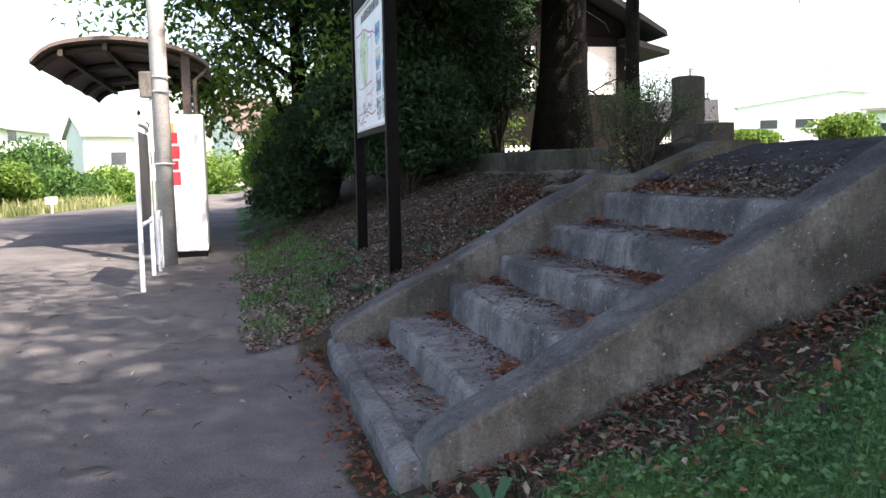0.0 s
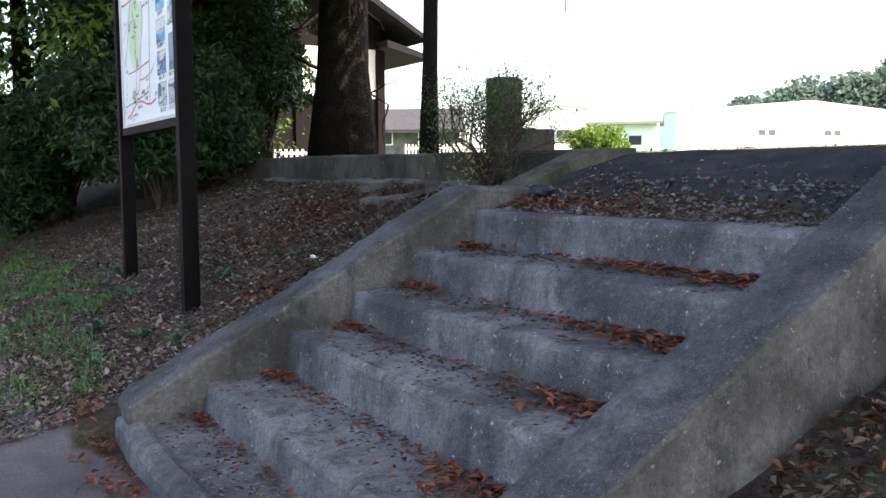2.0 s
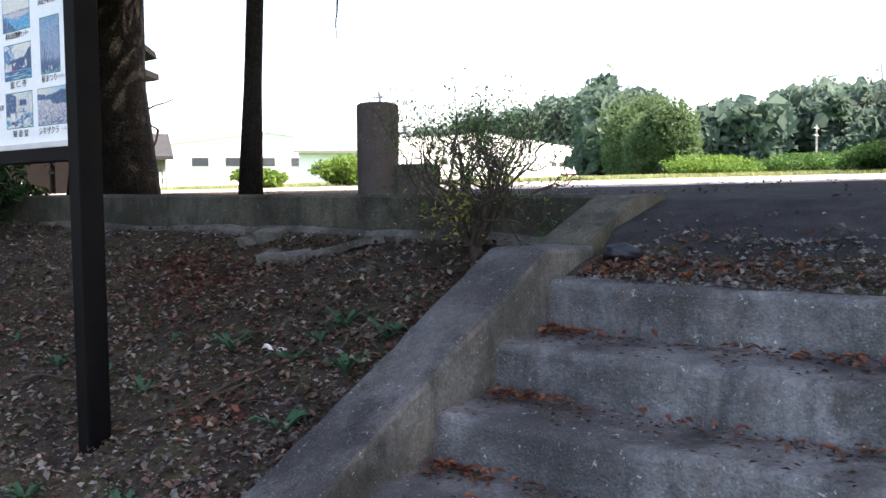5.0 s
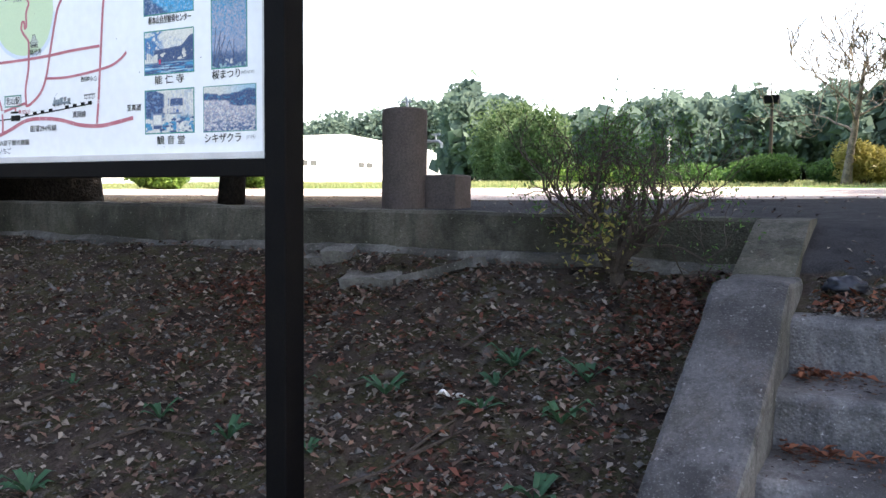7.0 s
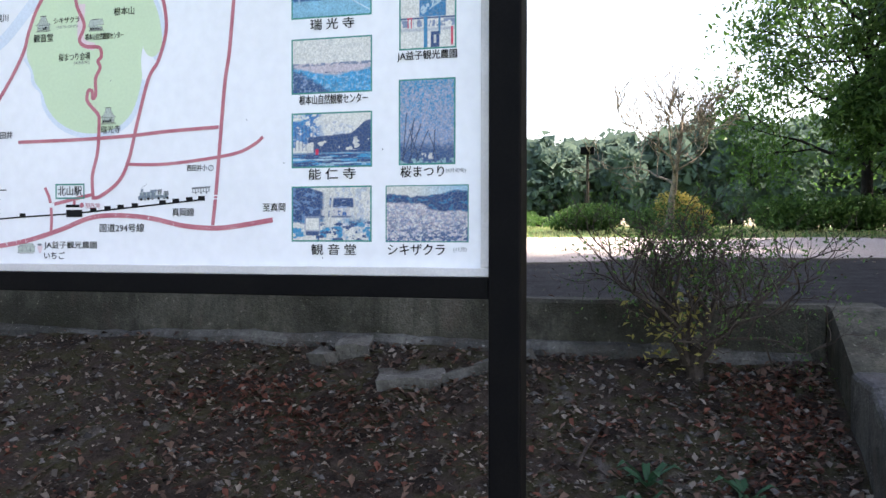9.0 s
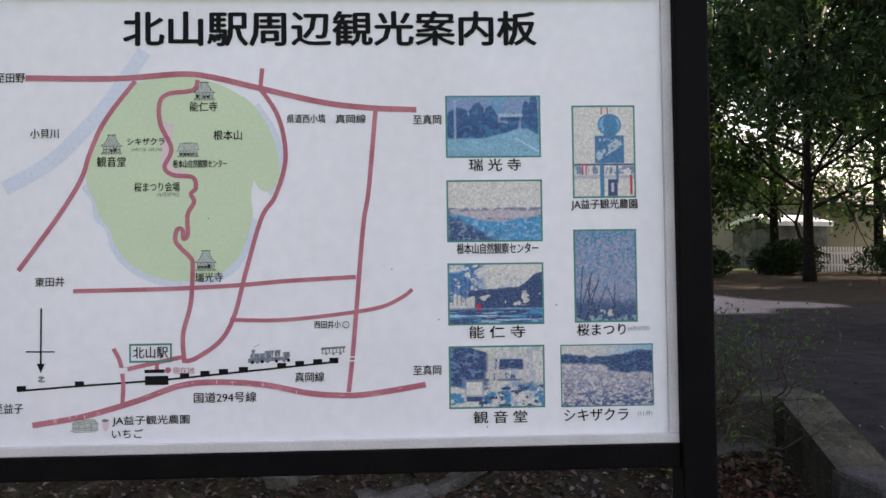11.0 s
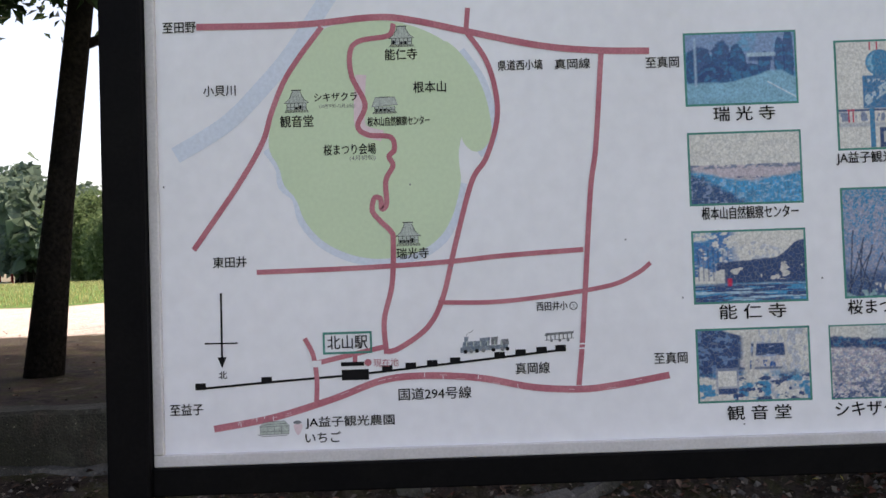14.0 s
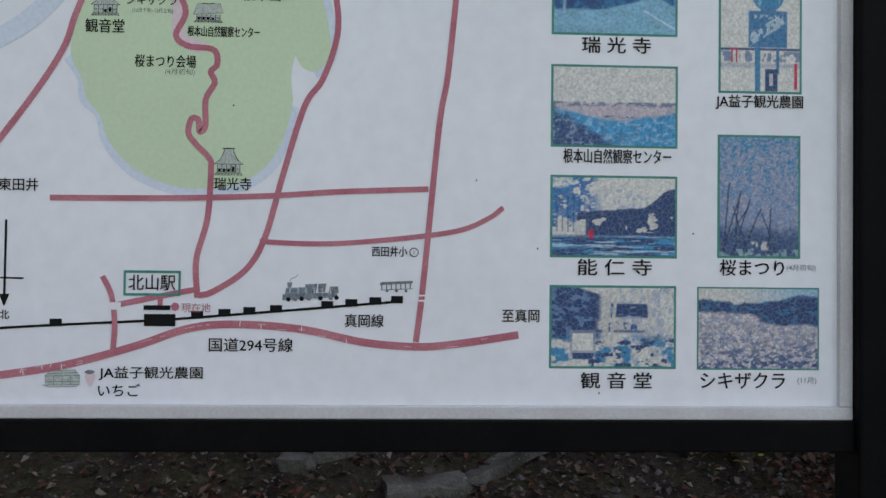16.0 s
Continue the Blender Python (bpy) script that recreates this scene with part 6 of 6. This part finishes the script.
for at, size, seed, lf, lab in (
        ((24.5, 8.6), (1.1, 1.2, 0.65), 51, LEAF, "bright green bush at the edge of the field"), ((24.0, 6.6), (0.9, 0.9, 0.55), 52, LEAF, "rounded green bush at the edge of the field"),
        ((21.5, 5.85), (0.75, 0.75, 0.85), 53, LEAF_YELLOW, "rounded yellow bush under a bare tree"), ((24.0, 3.2), (1.3, 1.2, 0.95), 54, LEAF, "rounded green bush at the edge of the field"),
        ((24.0, 1.4), (1.0, 1.0, 0.8), 55, LEAF, "rounded green bush at the edge of the field"), ((14.5, 18.2), (0.9, 0.8, 0.55), 56, LEAF_BRIGHT, "low bright green weeds in the sun"),
        ((12.9, 19.6), (0.7, 0.7, 0.4), 57, LEAF_BRIGHT, "low bright green weeds in the sun"), ((28.0, 14.5), (1.8, 1.6, 0.55), 58, LEAF_BRIGHT, "spreading bright green bush in the field"),
        ((31.0, 12.2), (1.8, 1.8, 0.6), 59, LEAF, "spreading green bush in the field"), ((52.0, 26.5), (2.4, 2.4, 4.0), 60, LEAF_MID, "large rounded green thicket"),
        ((65.0, 34.5), (3.6, 3.6, 6.0), 61, LEAF_MID, "large rounded green thicket"), ((21.0, -0.2), (1.2, 1.0, 0.75), 62, LEAF_DARK, "dark clipped hedge bush near the fence"),
        ((20.6, -5.6), (1.4, 1.2, 0.9), 63, LEAF_DARK, "dark clipped hedge bush near the fence"), ((21.6, -2.9), (0.9, 0.9, 0.8), 71, LEAF_DARK, "dark clipped hedge bush near the fence"), ((21.0, -8.5), (1.6, 1.4, 1.4), 64, LEAF_DARK, "dark clipped hedge bush near the fence")):
    shrub("field_bush", at, size, lab, seed, lf, 5200 if size[0] < 2 else 15000, 0.12 if size[0] < 2 else 0.34, 14, category="bush")
for at, size, seed, lf in (((-6.6, 27.0), (1.2, 2.0, 1.1), 65, LEAF_BRIGHT), ((-7.8, 24.5), (1.4, 1.6, 1.2), 66, LEAF), ((-5.8, 32.0), (1.5, 2.2, 1.1), 67, LEAF), ((-4.6, 36.0), (1.5, 2.4, 1.1), 68, LEAF_BRIGHT), ((-7.5, 34.0), (2.0, 2.5, 1.5), 69, LEAF), ((1.6, 33.0), (1.6, 2.5, 1.6), 70, LEAF_BRIGHT), ((-0.8, 46.0), (2.2, 2.5, 2.0), 72, LEAF_BRIGHT)):
    shrub("verge_bush", at, size, "overgrown green bush on the street verge", seed, lf, 5000, 0.2, 12, category="bush")

tree("bare_tree", (20.8, 6.2), 2.75, 0.11, "bare pale tree with fine upswept twigs", 81, LEAF, 0, 0.1, spread=0.6, first=0.4, limbs=9, bark=BARK_GREY, levels=4, droop=-0.12, lean=(0, -0.1), least=0.011)
tree("park_tree", (20.8, 0.7), 5.8, 0.12, "leafy green tree at the edge of the yard", 82, LEAF, 19000, 0.18, spread=0.31, first=0.26, limbs=19, cluster=0.2, group="yard trees", bare=1.5, droop=0.16)
# yard trees with the dark leaf have their backlit tone painted in
tree("park_tree", (17.2, -1.4), 6.0, 0.12, "dark spreading tree with a short forked trunk", 83, LEAF_DARK, 17000, 0.21, spread=0.62, first=0.12, limbs=15, cluster=0.24, group="yard trees", bare=1.15, droop=0.12)
for at, h, seed, lf, n in (((23.5, -3.4), 7.0, 90, LEAF, 11000), ((19.5, -6.4), 7.0, 84, LEAF_DARK, 12000), ((26.5, 0.6), 9.0, 85, LEAF, 20000), ((25.5, -7.6), 8.0, 86, LEAF, 10000), ((31.0, -2.4), 10.0, 87, LEAF, 18000), ((31.0, -13.5), 10.0, 88, LEAF_DARK, 16000)):
    tree("park_tree", at, h, 0.02 * h, "leafy green tree at the edge of the yard", seed, lf, n, 0.18, spread=0.46, first=0.2, limbs=15, cluster=0.38, group="yard trees", bare=1.2, droop=0.16)

def picket_fence(at, length, turn, h, label):
    ob = thing("picket_fence", (*at, gz(*at)), label, "fence", turn=turn)
    n = int(length / 0.13)
    for i in range(n):
        part("picket", box(-0.03, 0.03, -0.012, 0.012, 0.02, h) if i == 0 else ob.children[0].data, WHITE_WALL, ob).location.x = i * 0.13
    for z in (h * 0.3, h * 0.75):
        part("fence_rail", box(0, length, 0.013, 0.04, z - 0.03, z + 0.03), WHITE_WALL, ob)


picket_fence((6.5, 21.0), 1.4, -14, 0.36, "low white picket fence behind the trees")
picket_fence((15.6, 30.2), 2.2, -30, 0.6, "low white picket fence behind the trees")
picket_fence((23.0, -3.6), 4.5, -65, 0.75, "low white picket fence by the yard")
gable_house("garden_shed", (30.5, -6.6), 2.6, 2.0, 1.5, 0.25, "low pale garden shed beside the tiled house", CONCRETE_PALE, WHITE_METAL, 112, [(-0.8, -0.1, 0.5, 1.1)], eave=0.2, category="shed")

def far_pole(at, h, arms=True):
    ob = thing("far_utility_pole", (*at, gz(*at)), "distant pale utility pole with cross arms", "pole", "distant poles")
    bm = bmesh.new()
    tube(bm, [(0, 0, -0.2), (0, 0, h)], [0.11, 0.08], 8)
    part("pole_shaft", bm, POLE_PALE, ob)
    for z in (h - 0.4, h - 1.1):
        part("cross_arm", box(-0.8, 0.8, -0.05, 0.05, z, z + 0.1), POLE_PALE, ob)


for at, h in (((46.0, 59.5), 6.6), ((64.0, 61.0), 6.6), ((86.3, 26.6), 5.7)):
    far_pole(at, h)

# ---- grass, weeds and fallen leaves ----
rng = np.random.RandomState(5)
def stuff(name, me, label, category):
    return tagged(new(name, me), label, category, kind="stuff")


def surf(x, y):
    """The top of ground or stairs."""
    if 3.1 <= y <= 5.2 and 0.6 <= x < 2.62:
        return max(step_z(x), gz(x, y))
    return gz(x, y)


xy = np.stack([rng.uniform(0.75, 4.0, 60000), 2.72 - np.abs(rng.normal(size=60000)) * 1.3], 1)
xy = xy[(rng.rand(len(xy)) < smooth01(0.62, 1.0, xy[:, 0]) * (0.06 + 0.94 * smooth01(0.22, 0.7, 2.82 - xy[:, 1] + 0.12 * wob(xy[:, 0], xy[:, 1], 4.0, 2)))) & (wob(xy[:, 0], xy[:, 1], 5, 2) > -0.8)]
stuff("bank_grass", blades_mesh("bank_grass", xy, 0.035, 0.0035, GRASS, rng, gz, 1.0), "short trodden green grass on the bank", "grass")
clover = np.stack([rng.uniform(0.8, 4.0, 15000), 2.75 - np.abs(rng.normal(size=15000)) * 1.2], 1)
clover = clover[rng.rand(15000) < 0.08 + 0.92 * smooth01(0.25, 0.7, 2.82 - clover[:, 1] + 0.12 * wob(clover[:, 0], clover[:, 1], 4.0, 2))]
stuff("clover", flat_leaves("clover", clover, 0.022, GRASS, rng, gz, 0.025, 0.9), "small round clover leaves in the grass", "clover")
tuft = []
for cx, cy in [(rng.uniform(0.05, 0.8), rng.uniform(5.9, 11.5)) for _ in range(46)] + [(rng.uniform(0.2, 1.0), rng.uniform(7.0, 10.0)) for _ in range(22)] + [(rng.uniform(0.15, 0.9), rng.uniform(10, 24)) for _ in range(90)]:
    tuft.append(np.array((cx, cy)) + rng.normal(size=(60, 2)) * (0.06, 0.08))
xy = np.concatenate(tuft)
hug = np.concatenate([c[rng.rand(len(c)) < 0.7] for c in tuft])
hug = np.column_stack([hug, [gz(x, y) for x, y in hug]]) + np.abs(rng.normal(size=(len(hug), 3))) * (0.02, 0.02, 0.03)
stuff("verge_weeds", leaves_mesh("verge_weeds", hug, 0.034, LEAF, rng, up=0.9), "low broad-leaved weeds along the foot of the bank", "weeds")
xy = xy[rng.rand(len(xy)) < 0.6]
stuff("verge_grass", blades_mesh("verge_grass", xy, 0.07, 0.0048, GRASS, rng, gz, 0.9), "green grass tufts along the foot of the bank", "grass")
xy = np.stack([rng.uniform(9, 42, 70000), rng.uniform(-8, 38, 70000)], 1)
ed = np.maximum(np.where(xy[:, 1] > 7, 17 - 0.3 * (xy[:, 1] - 7), 17.0), 12.0)
xy = xy[(xy[:, 0] > ed) & (xy[:, 1] > 1.5)]
stuff("field_grass", blades_mesh("field_grass", xy, 0.085, 0.010, FIELD_GRASS, rng, gz, 0.8), "sunlit short yellow-green field grass", "grass")
xy = np.stack([rng.uniform(-13, -4, 26000), rng.uniform(20, 48, 26000)], 1)
xy = xy[xy[:, 0] < np.where(xy[:, 1] > 18, -5.9 + 0.24 * (xy[:, 1] - 22), -7.0)]
stuff("verge_field_grass", blades_mesh("verge_field_grass", xy, 0.35, 0.025, FIELD_GRASS, rng, gz, 0.8), "tall sunlit grass on the street verge", "grass")


def weed(at, s, seed):
    r = np.random.RandomState(seed)
    ob = thing("weed", (*at, gz(*at)), "small broad-leaved green weed in the soil", "weed", "weeds on the bank")
    for k in range(r.randint(6, 11)):
        bm = bmesh.new()
        a, ln = k * 2.4 + r.rand(), s * (0.7 + 0.6 * r.rand())
        d, q = Vector((math.cos(a), math.sin(a), 0)), Vector((-math.sin(a), math.cos(a), 0))
        rise = 0.35 + 0.5 * r.rand()
        p = [Vector((0, 0, -0.004)), d * ln * 0.35 + Vector((0, 0, ln * rise * 0.6)), d * ln * 0.75 + Vector((0, 0, ln * rise)), d * ln + Vector((0, 0, ln * rise * 0.8))]
        w = [0.002, ln * 0.13, ln * 0.15, 0.002]
        row = [(bm.verts.new(a_ - q * b_), bm.verts.new(a_ - Vector((0, 0, b_ * 0.4))), bm.verts.new(a_ + q * b_)) for a_, b_ in zip(p, w)]
        for u, v in zip(row, row[1:]):
            bm.faces.new((u[0], v[0], v[1], u[1])), bm.faces.new((u[1], v[1], v[2], u[2]))
        part("leaf", bm, WEED, ob)


for i, (x, y) in enumerate([(1.89, 7.02), (1.93, 6.64), (2.1, 6.24), (1.51, 6.7), (1.52, 5.83), (1.54, 7.1), (1.54, 7.46), (2.17, 5.89), (1.92, 5.9), (1.89, 6.2), (1.66, 8.13), (2.25, 6.23), (1.05, 7.6), (0.9, 6.5), (0.7, 6.9), (1.0, 6.05), (0.8, 7.5), (1.15, 8.4), (0.75, 8.1), (0.6, 6.3), (0.55, 2.75), (0.75, 2.5), (1.3, 2.6)]):
    weed((x, y), 0.07 + 0.05 * ((i * 37) % 10) / 10, 100 + i)

n = 20000
xy = np.stack([rng.uniform(0.0, 3.2, n), 5.5 + rng.rand(n) ** 1.3 * 8.5], 1)
xy = xy[(wob(xy[:, 0], xy[:, 1], 3.3, 1) + rng.normal(size=n) * 0.7 > -0.7) & (rng.rand(n) < 0.25 + 2 * xy[:, 0]) & (rng.rand(n) < 1 - 0.6 * smooth01(7.8, 9.0, xy[:, 1]))]
stuff("bank_litter", flat_leaves("bank_litter", xy, 0.030, LITTER, rng, gz, 0.014, 0.66, 0.6), "brown dead leaf litter on the soil bank", "leaf litter")
xy = np.concatenate([np.array((cx, cy)) + rng.normal(size=(k, 2)) * (sx, sy) for cx, cy, sx, sy, k in ((2.35, 6.9, 0.42, 1.1, 900), (2.62, 7.9, 0.12, 0.25, 420), (2.35, 7.5, 0.14, 0.3, 260), (2.55, 5.75, 0.3, 0.14, 480), (2.85, 5.75, 0.14, 0.14, 200), (2.0, 8.6, 0.3, 0.5, 260), (1.5, 6.2, 0.1, 0.14, 160))])
xy = xy[(xy[:, 0] < 3.18) & (xy[:, 1] > 5.52)]
stuff("red_litter", flat_leaves("red_litter", xy, 0.030, LITTER_RUST, rng, gz, 0.014, 0.66), "reddish dead leaves scattered on the bank", "leaf litter")
xy = np.stack([0.05 + 3.1 * rng.rand(9000) ** 1.7, 5.5 + rng.rand(9000) ** 1.2 * 6], 1)
stuff("pale_litter", flat_leaves("pale_litter", xy, 0.027, LITTER_PALE, rng, gz, 0.014, 0.66, 0.6), "pale dry leaf bits on the bank", "leaf litter")

xy = np.stack([0.1 + 3.05 * rng.rand(9000) ** 1.2, 5.5 + 5.5 * rng.rand(9000) ** 1.2], 1)
stuff("litter_crumbs", flat_leaves("litter_crumbs", xy, 0.012, LITTER_PALE, rng, gz, 0.010, 0.8, 0.6), "fine pale crumbs of dead leaves and bark on the bank", "leaf litter")

piles = []
for i, (sx, depth) in enumerate(zip([0.62] + STEP_X[:4], (0.26, 0.34, 0.32, 0.30, 0.32))):
    nn = (60, 330, 300, 330, 380)[i]
    yy = 3.12 + np.abs(rng.normal(size=nn)) * (0.30, 0.28, 0.25, 0.36, 0.5)[i]
    xx = sx + depth * (1.02 - np.abs(rng.normal(size=nn)) * 0.28)
    piles.append(np.stack([np.clip(xx, sx + 0.04, sx + depth), np.clip(yy, 3.12, 5.15)], 1))
    m2 = 60
    piles.append(np.stack([sx + depth * (1 - np.abs(rng.normal(size=m2)) * 0.15).clip(0.1, 1), 5.17 - np.abs(rng.normal(size=m2)) * 0.14], 1))
    m3 = 50
    piles.append(np.stack([sx + depth * (1 - np.abs(rng.normal(size=m3)) * 0.2).clip(0.1, 1), rng.uniform(3.2, 5.1, m3)], 1))
xy = np.concatenate(piles)
stuff("stair_leaves", flat_leaves("stair_leaves", xy, 0.041, LITTER_RED, rng, surf, 0.024, 0.42, tilt=0.2), "orange-brown fallen leaves heaped at the ends of the steps", "leaf litter")
xy = np.concatenate([np.stack([sx - 0.02 - np.abs(rng.normal(size=420)) * 0.11, rng.uniform(3.14, 5.18, 420)], 1) for sx in STEP_X] + [np.stack([rng.uniform(0.64, 2.6, 700), rng.uniform(3.14, 5.18, 700)], 1)])
stuff("stair_scraps", flat_leaves("stair_scraps", xy, 0.022, LITTER, rng, surf, 0.004, 0.35, tilt=0.1), "small dark leaf scraps on the treads", "leaf litter")
xy = np.stack([rng.uniform(0.64, 2.6, 330), rng.uniform(3.14, 5.18, 330)], 1)
stuff("stair_chips", flat_leaves("stair_chips", xy, 0.018, LITTER_PALE, rng, surf, 0.004, 0.5, tilt=0.1), "pale dry chips on the treads", "leaf litter")
front = np.stack([0.50 - np.abs(rng.normal(size=420)) * 0.08, rng.uniform(2.4, 5.6, 420)], 1)
side = np.stack([rng.uniform(0.55, 3.6, 2600), 2.80 - np.abs(rng.normal(size=2600)) * 0.25], 1)
wide = np.stack([rng.uniform(0.6, 3.6, 200), 2.78 - np.abs(rng.normal(size=200)) * 0.7], 1)
stuff("kerb_leaves", flat_leaves("kerb_leaves", np.concatenate([front, side[:520], wide]), 0.036, LITTER_RED, rng, gz, 0.03), "reddish fallen leaves along the foot of the stairs", "leaf litter")
stuff("kerb_chips", flat_leaves("kerb_chips", side[::4] + rng.normal(size=side[::4].shape) * 0.05 - (0, 0.06), 0.034, LITTER_PALE, rng, gz, 0.03), "pale dry leaves among the damp ones by the side wall", "leaf litter")
stuff("kerb_litter", flat_leaves("kerb_litter", side[760:], 0.034, LITTER, rng, gz, 0.03), "dark damp leaves along the side wall", "leaf litter")
xy = np.stack([rng.normal(2.62, 0.13, 900), 3.15 + 2.0 * rng.rand(900) ** 0.6], 1)
xy = xy[xy[:, 0] > 2.42]
stuff("landing_litter", flat_leaves("landing_litter", xy, 0.026, LITTER, rng, surf, 0.012), "brown leaves on the rough asphalt above the steps", "leaf litter")
xy = np.stack([rng.uniform(3.5, 9, 500), rng.uniform(-2, 14, 500)], 1)
stuff("yard_litter", flat_leaves("yard_litter", xy, 0.034, LITTER, rng, gz, 0.008), "scattered brown leaves on the dark asphalt", "leaf litter")
xy = np.stack([rng.uniform(3.5, 9, 260), rng.uniform(-2, 14, 260)], 1)
stuff("yard_pale_litter", flat_leaves("yard_pale_litter", xy, 0.03, LITTER_PALE, rng, gz, 0.008), "scattered pale leaves on the dark asphalt", "leaf litter")
xy = np.stack([rng.uniform(-2.2, 0.3, 170), rng.uniform(2.5, 13, 170)], 1)
stuff("street_litter", flat_leaves("street_litter", xy, 0.032, LITTER_PALE, rng, gz, 0.006), "pale bits and leaves on the asphalt", "leaf litter")
def pebbles(name, xy, size, material, label):
    """Small angular stones, half sunk."""
    n = len(xy)
    c = np.array([(x, y, surf(x, y) + 0.002) for x, y in xy])
    k = size * (0.35 + 1.0 * rng.rand(n) ** 3)
    ax = np.array(((1, 0, 0), (0, 1, 0), (-1, 0, 0), (0, -1, 0), (0, 0, 0.7), (0, 0, -0.5)))
    v = c[:, None] + ax[None] * k[:, None, None] * (0.7 + 0.6 * rng.rand(n, 6, 1)) + rng.normal(size=(n, 6, 3)) * (k * 0.15)[:, None, None]
    tri = np.array(((0, 1, 4), (1, 2, 4), (2, 3, 4), (3, 0, 4), (1, 0, 5), (2, 1, 5), (3, 2, 5), (0, 3, 5)))
    me = bpy.data.meshes.new(name)
    me.from_pydata(v.reshape(-1, 3).tolist(), [], (tri[None] + (np.arange(n) * 6)[:, None, None]).reshape(-1, 3).tolist())
    me.materials.append(material)
    stuff(name, me, label, "pebbles")


STONE = mat("loose_grit_stone", (0.13, 0.125, 0.12), 0.95, 0.35, 30, 0.3, 120, tint=(0.06, 0.056, 0.052), island=0.5, dist=0.002, spec=0.15)
pebbles("landing_grit", np.stack([2.44 + 0.42 * rng.rand(1700) ** 1.2, rng.uniform(3.13, 5.17, 1700)], 1), 0.015, STONE, "loose dark grit and stones above the steps")
pebbles("bank_grit", np.stack([0.15 + 3.0 * rng.rand(3400), 5.5 + 5.0 * rng.rand(3400) ** 1.2], 1), 0.018, STONE, "loose stones and crumbs in the bank soil")
xy = np.stack([2.47 + np.abs(rng.normal(size=420)) * 0.15, 5.15 - np.abs(rng.normal(size=420)) * 0.6], 1)
xy = xy[(xy[:, 1] > 3.2)]
stuff("landing_leaves", flat_leaves("landing_leaves", xy[:230], 0.034, LITTER_RED, rng, surf, 0.012), "reddish leaves caught on the rough landing", "leaf litter")
xy = np.stack([2.45 + 0.7 * rng.rand(300) ** 1.6, rng.uniform(3.15, 5.15, 300)], 1)
stuff("landing_chips", flat_leaves("landing_chips", xy, 0.024, LITTER_PALE, rng, surf, 0.008), "pale leaf chips on the rough landing", "leaf litter")
sticks = bmesh.new()
for i in range(60):
    x, y, a, ln = rng.uniform(-1.6, 0.4), rng.uniform(2.6, 9), rng.rand() * 6.28, 0.02 + 0.09 * rng.rand() ** 2
    p = Vector((x, y, gz(x, y) + 0.006))
    d = Vector((math.cos(a), math.sin(a), 0)) * ln
    tube(sticks, [p - d, p + Vector(rng.normal(size=3)) * 0.01 + Vector((0, 0, 0.005)), p + d], [0.002, 0.003, 0.0015], 4)
for pts in ([(1.37, 6.5), (1.46, 6.38), (1.6, 6.3), (1.77, 6.18)], [(1.9, 6.88), (2.0, 6.7), (2.13, 6.53)], [(2.28, 6.49), (2.44, 6.46), (2.59, 6.4)], [(1.57, 6.33), (1.7, 6.3), (1.79, 6.25)], [(1.86, 8.6), (1.95, 8.6), (2.03, 8.57)], [(1.2, 8.6), (1.5, 8.2), (1.7, 8.05)], [(1.3, 7.6), (1.45, 7.45), (1.5, 7.2)]):
    tube(sticks, [(x, y, gz(x, y) + 0.02) for x, y in pts], [0.007] * (len(pts) - 1) + [0.003], 5)
stuff("twigs", tidy("twigs", sticks, TWIG), "fallen dry twigs on asphalt and soil", "twigs")
bag = bmesh.new()
bmesh.ops.create_icosphere(bag, subdivisions=3, radius=1)
for v in bag.verts:
    v.co = Vector((v.co.x * 0.055, v.co.y * 0.075, v.co.z * 0.035)) * (1 + 0.5 * noise.noise(v.co * 2.4))
ob = new("plastic_bag", tidy("plastic_bag", bag, PLASTIC, True))
ob.location = (2.66, 5.05, gz(2.66, 5.05) + 0.025)
tagged(ob, "crumpled dark plastic bag on the landing", "bag")

paper = bmesh.new()
bmesh.ops.create_grid(paper, x_segments=8, y_segments=8, size=0.5)
for v in paper.verts:
    v.co = Vector((v.co.x * 0.045, v.co.y * 0.11, 0.0)) + noise.noise_vector(v.co * 3.1) * 0.022
bmesh.ops.solidify(paper, geom=paper.faces[:], thickness=0.002)
ob = new("paper_scrap", tidy("paper_scrap", paper, WHITE_WALL))
ob.matrix_world = pose(1.94, 6.35, gz(1.94, 6.35) + 0.012, 20, 12, 65)
tagged(ob, "crumpled scrap of white paper on the soil", "paper scrap")

mk = thing("road_marker", (-4.9, 26.0, gz(-4.9, 26.0)), "low white marker plate on a short post", "marker")
part("post", box(-0.03, 0.03, -0.03, 0.03, -0.05, 0.42), WHITE_METAL, mk)
part("plate", box(-0.16, 0.16, -0.05, -0.031, 0.25, 0.45, 0.005), WHITE_METAL, mk)

# distance and scale are chosen to fit the camera's view of a red shape
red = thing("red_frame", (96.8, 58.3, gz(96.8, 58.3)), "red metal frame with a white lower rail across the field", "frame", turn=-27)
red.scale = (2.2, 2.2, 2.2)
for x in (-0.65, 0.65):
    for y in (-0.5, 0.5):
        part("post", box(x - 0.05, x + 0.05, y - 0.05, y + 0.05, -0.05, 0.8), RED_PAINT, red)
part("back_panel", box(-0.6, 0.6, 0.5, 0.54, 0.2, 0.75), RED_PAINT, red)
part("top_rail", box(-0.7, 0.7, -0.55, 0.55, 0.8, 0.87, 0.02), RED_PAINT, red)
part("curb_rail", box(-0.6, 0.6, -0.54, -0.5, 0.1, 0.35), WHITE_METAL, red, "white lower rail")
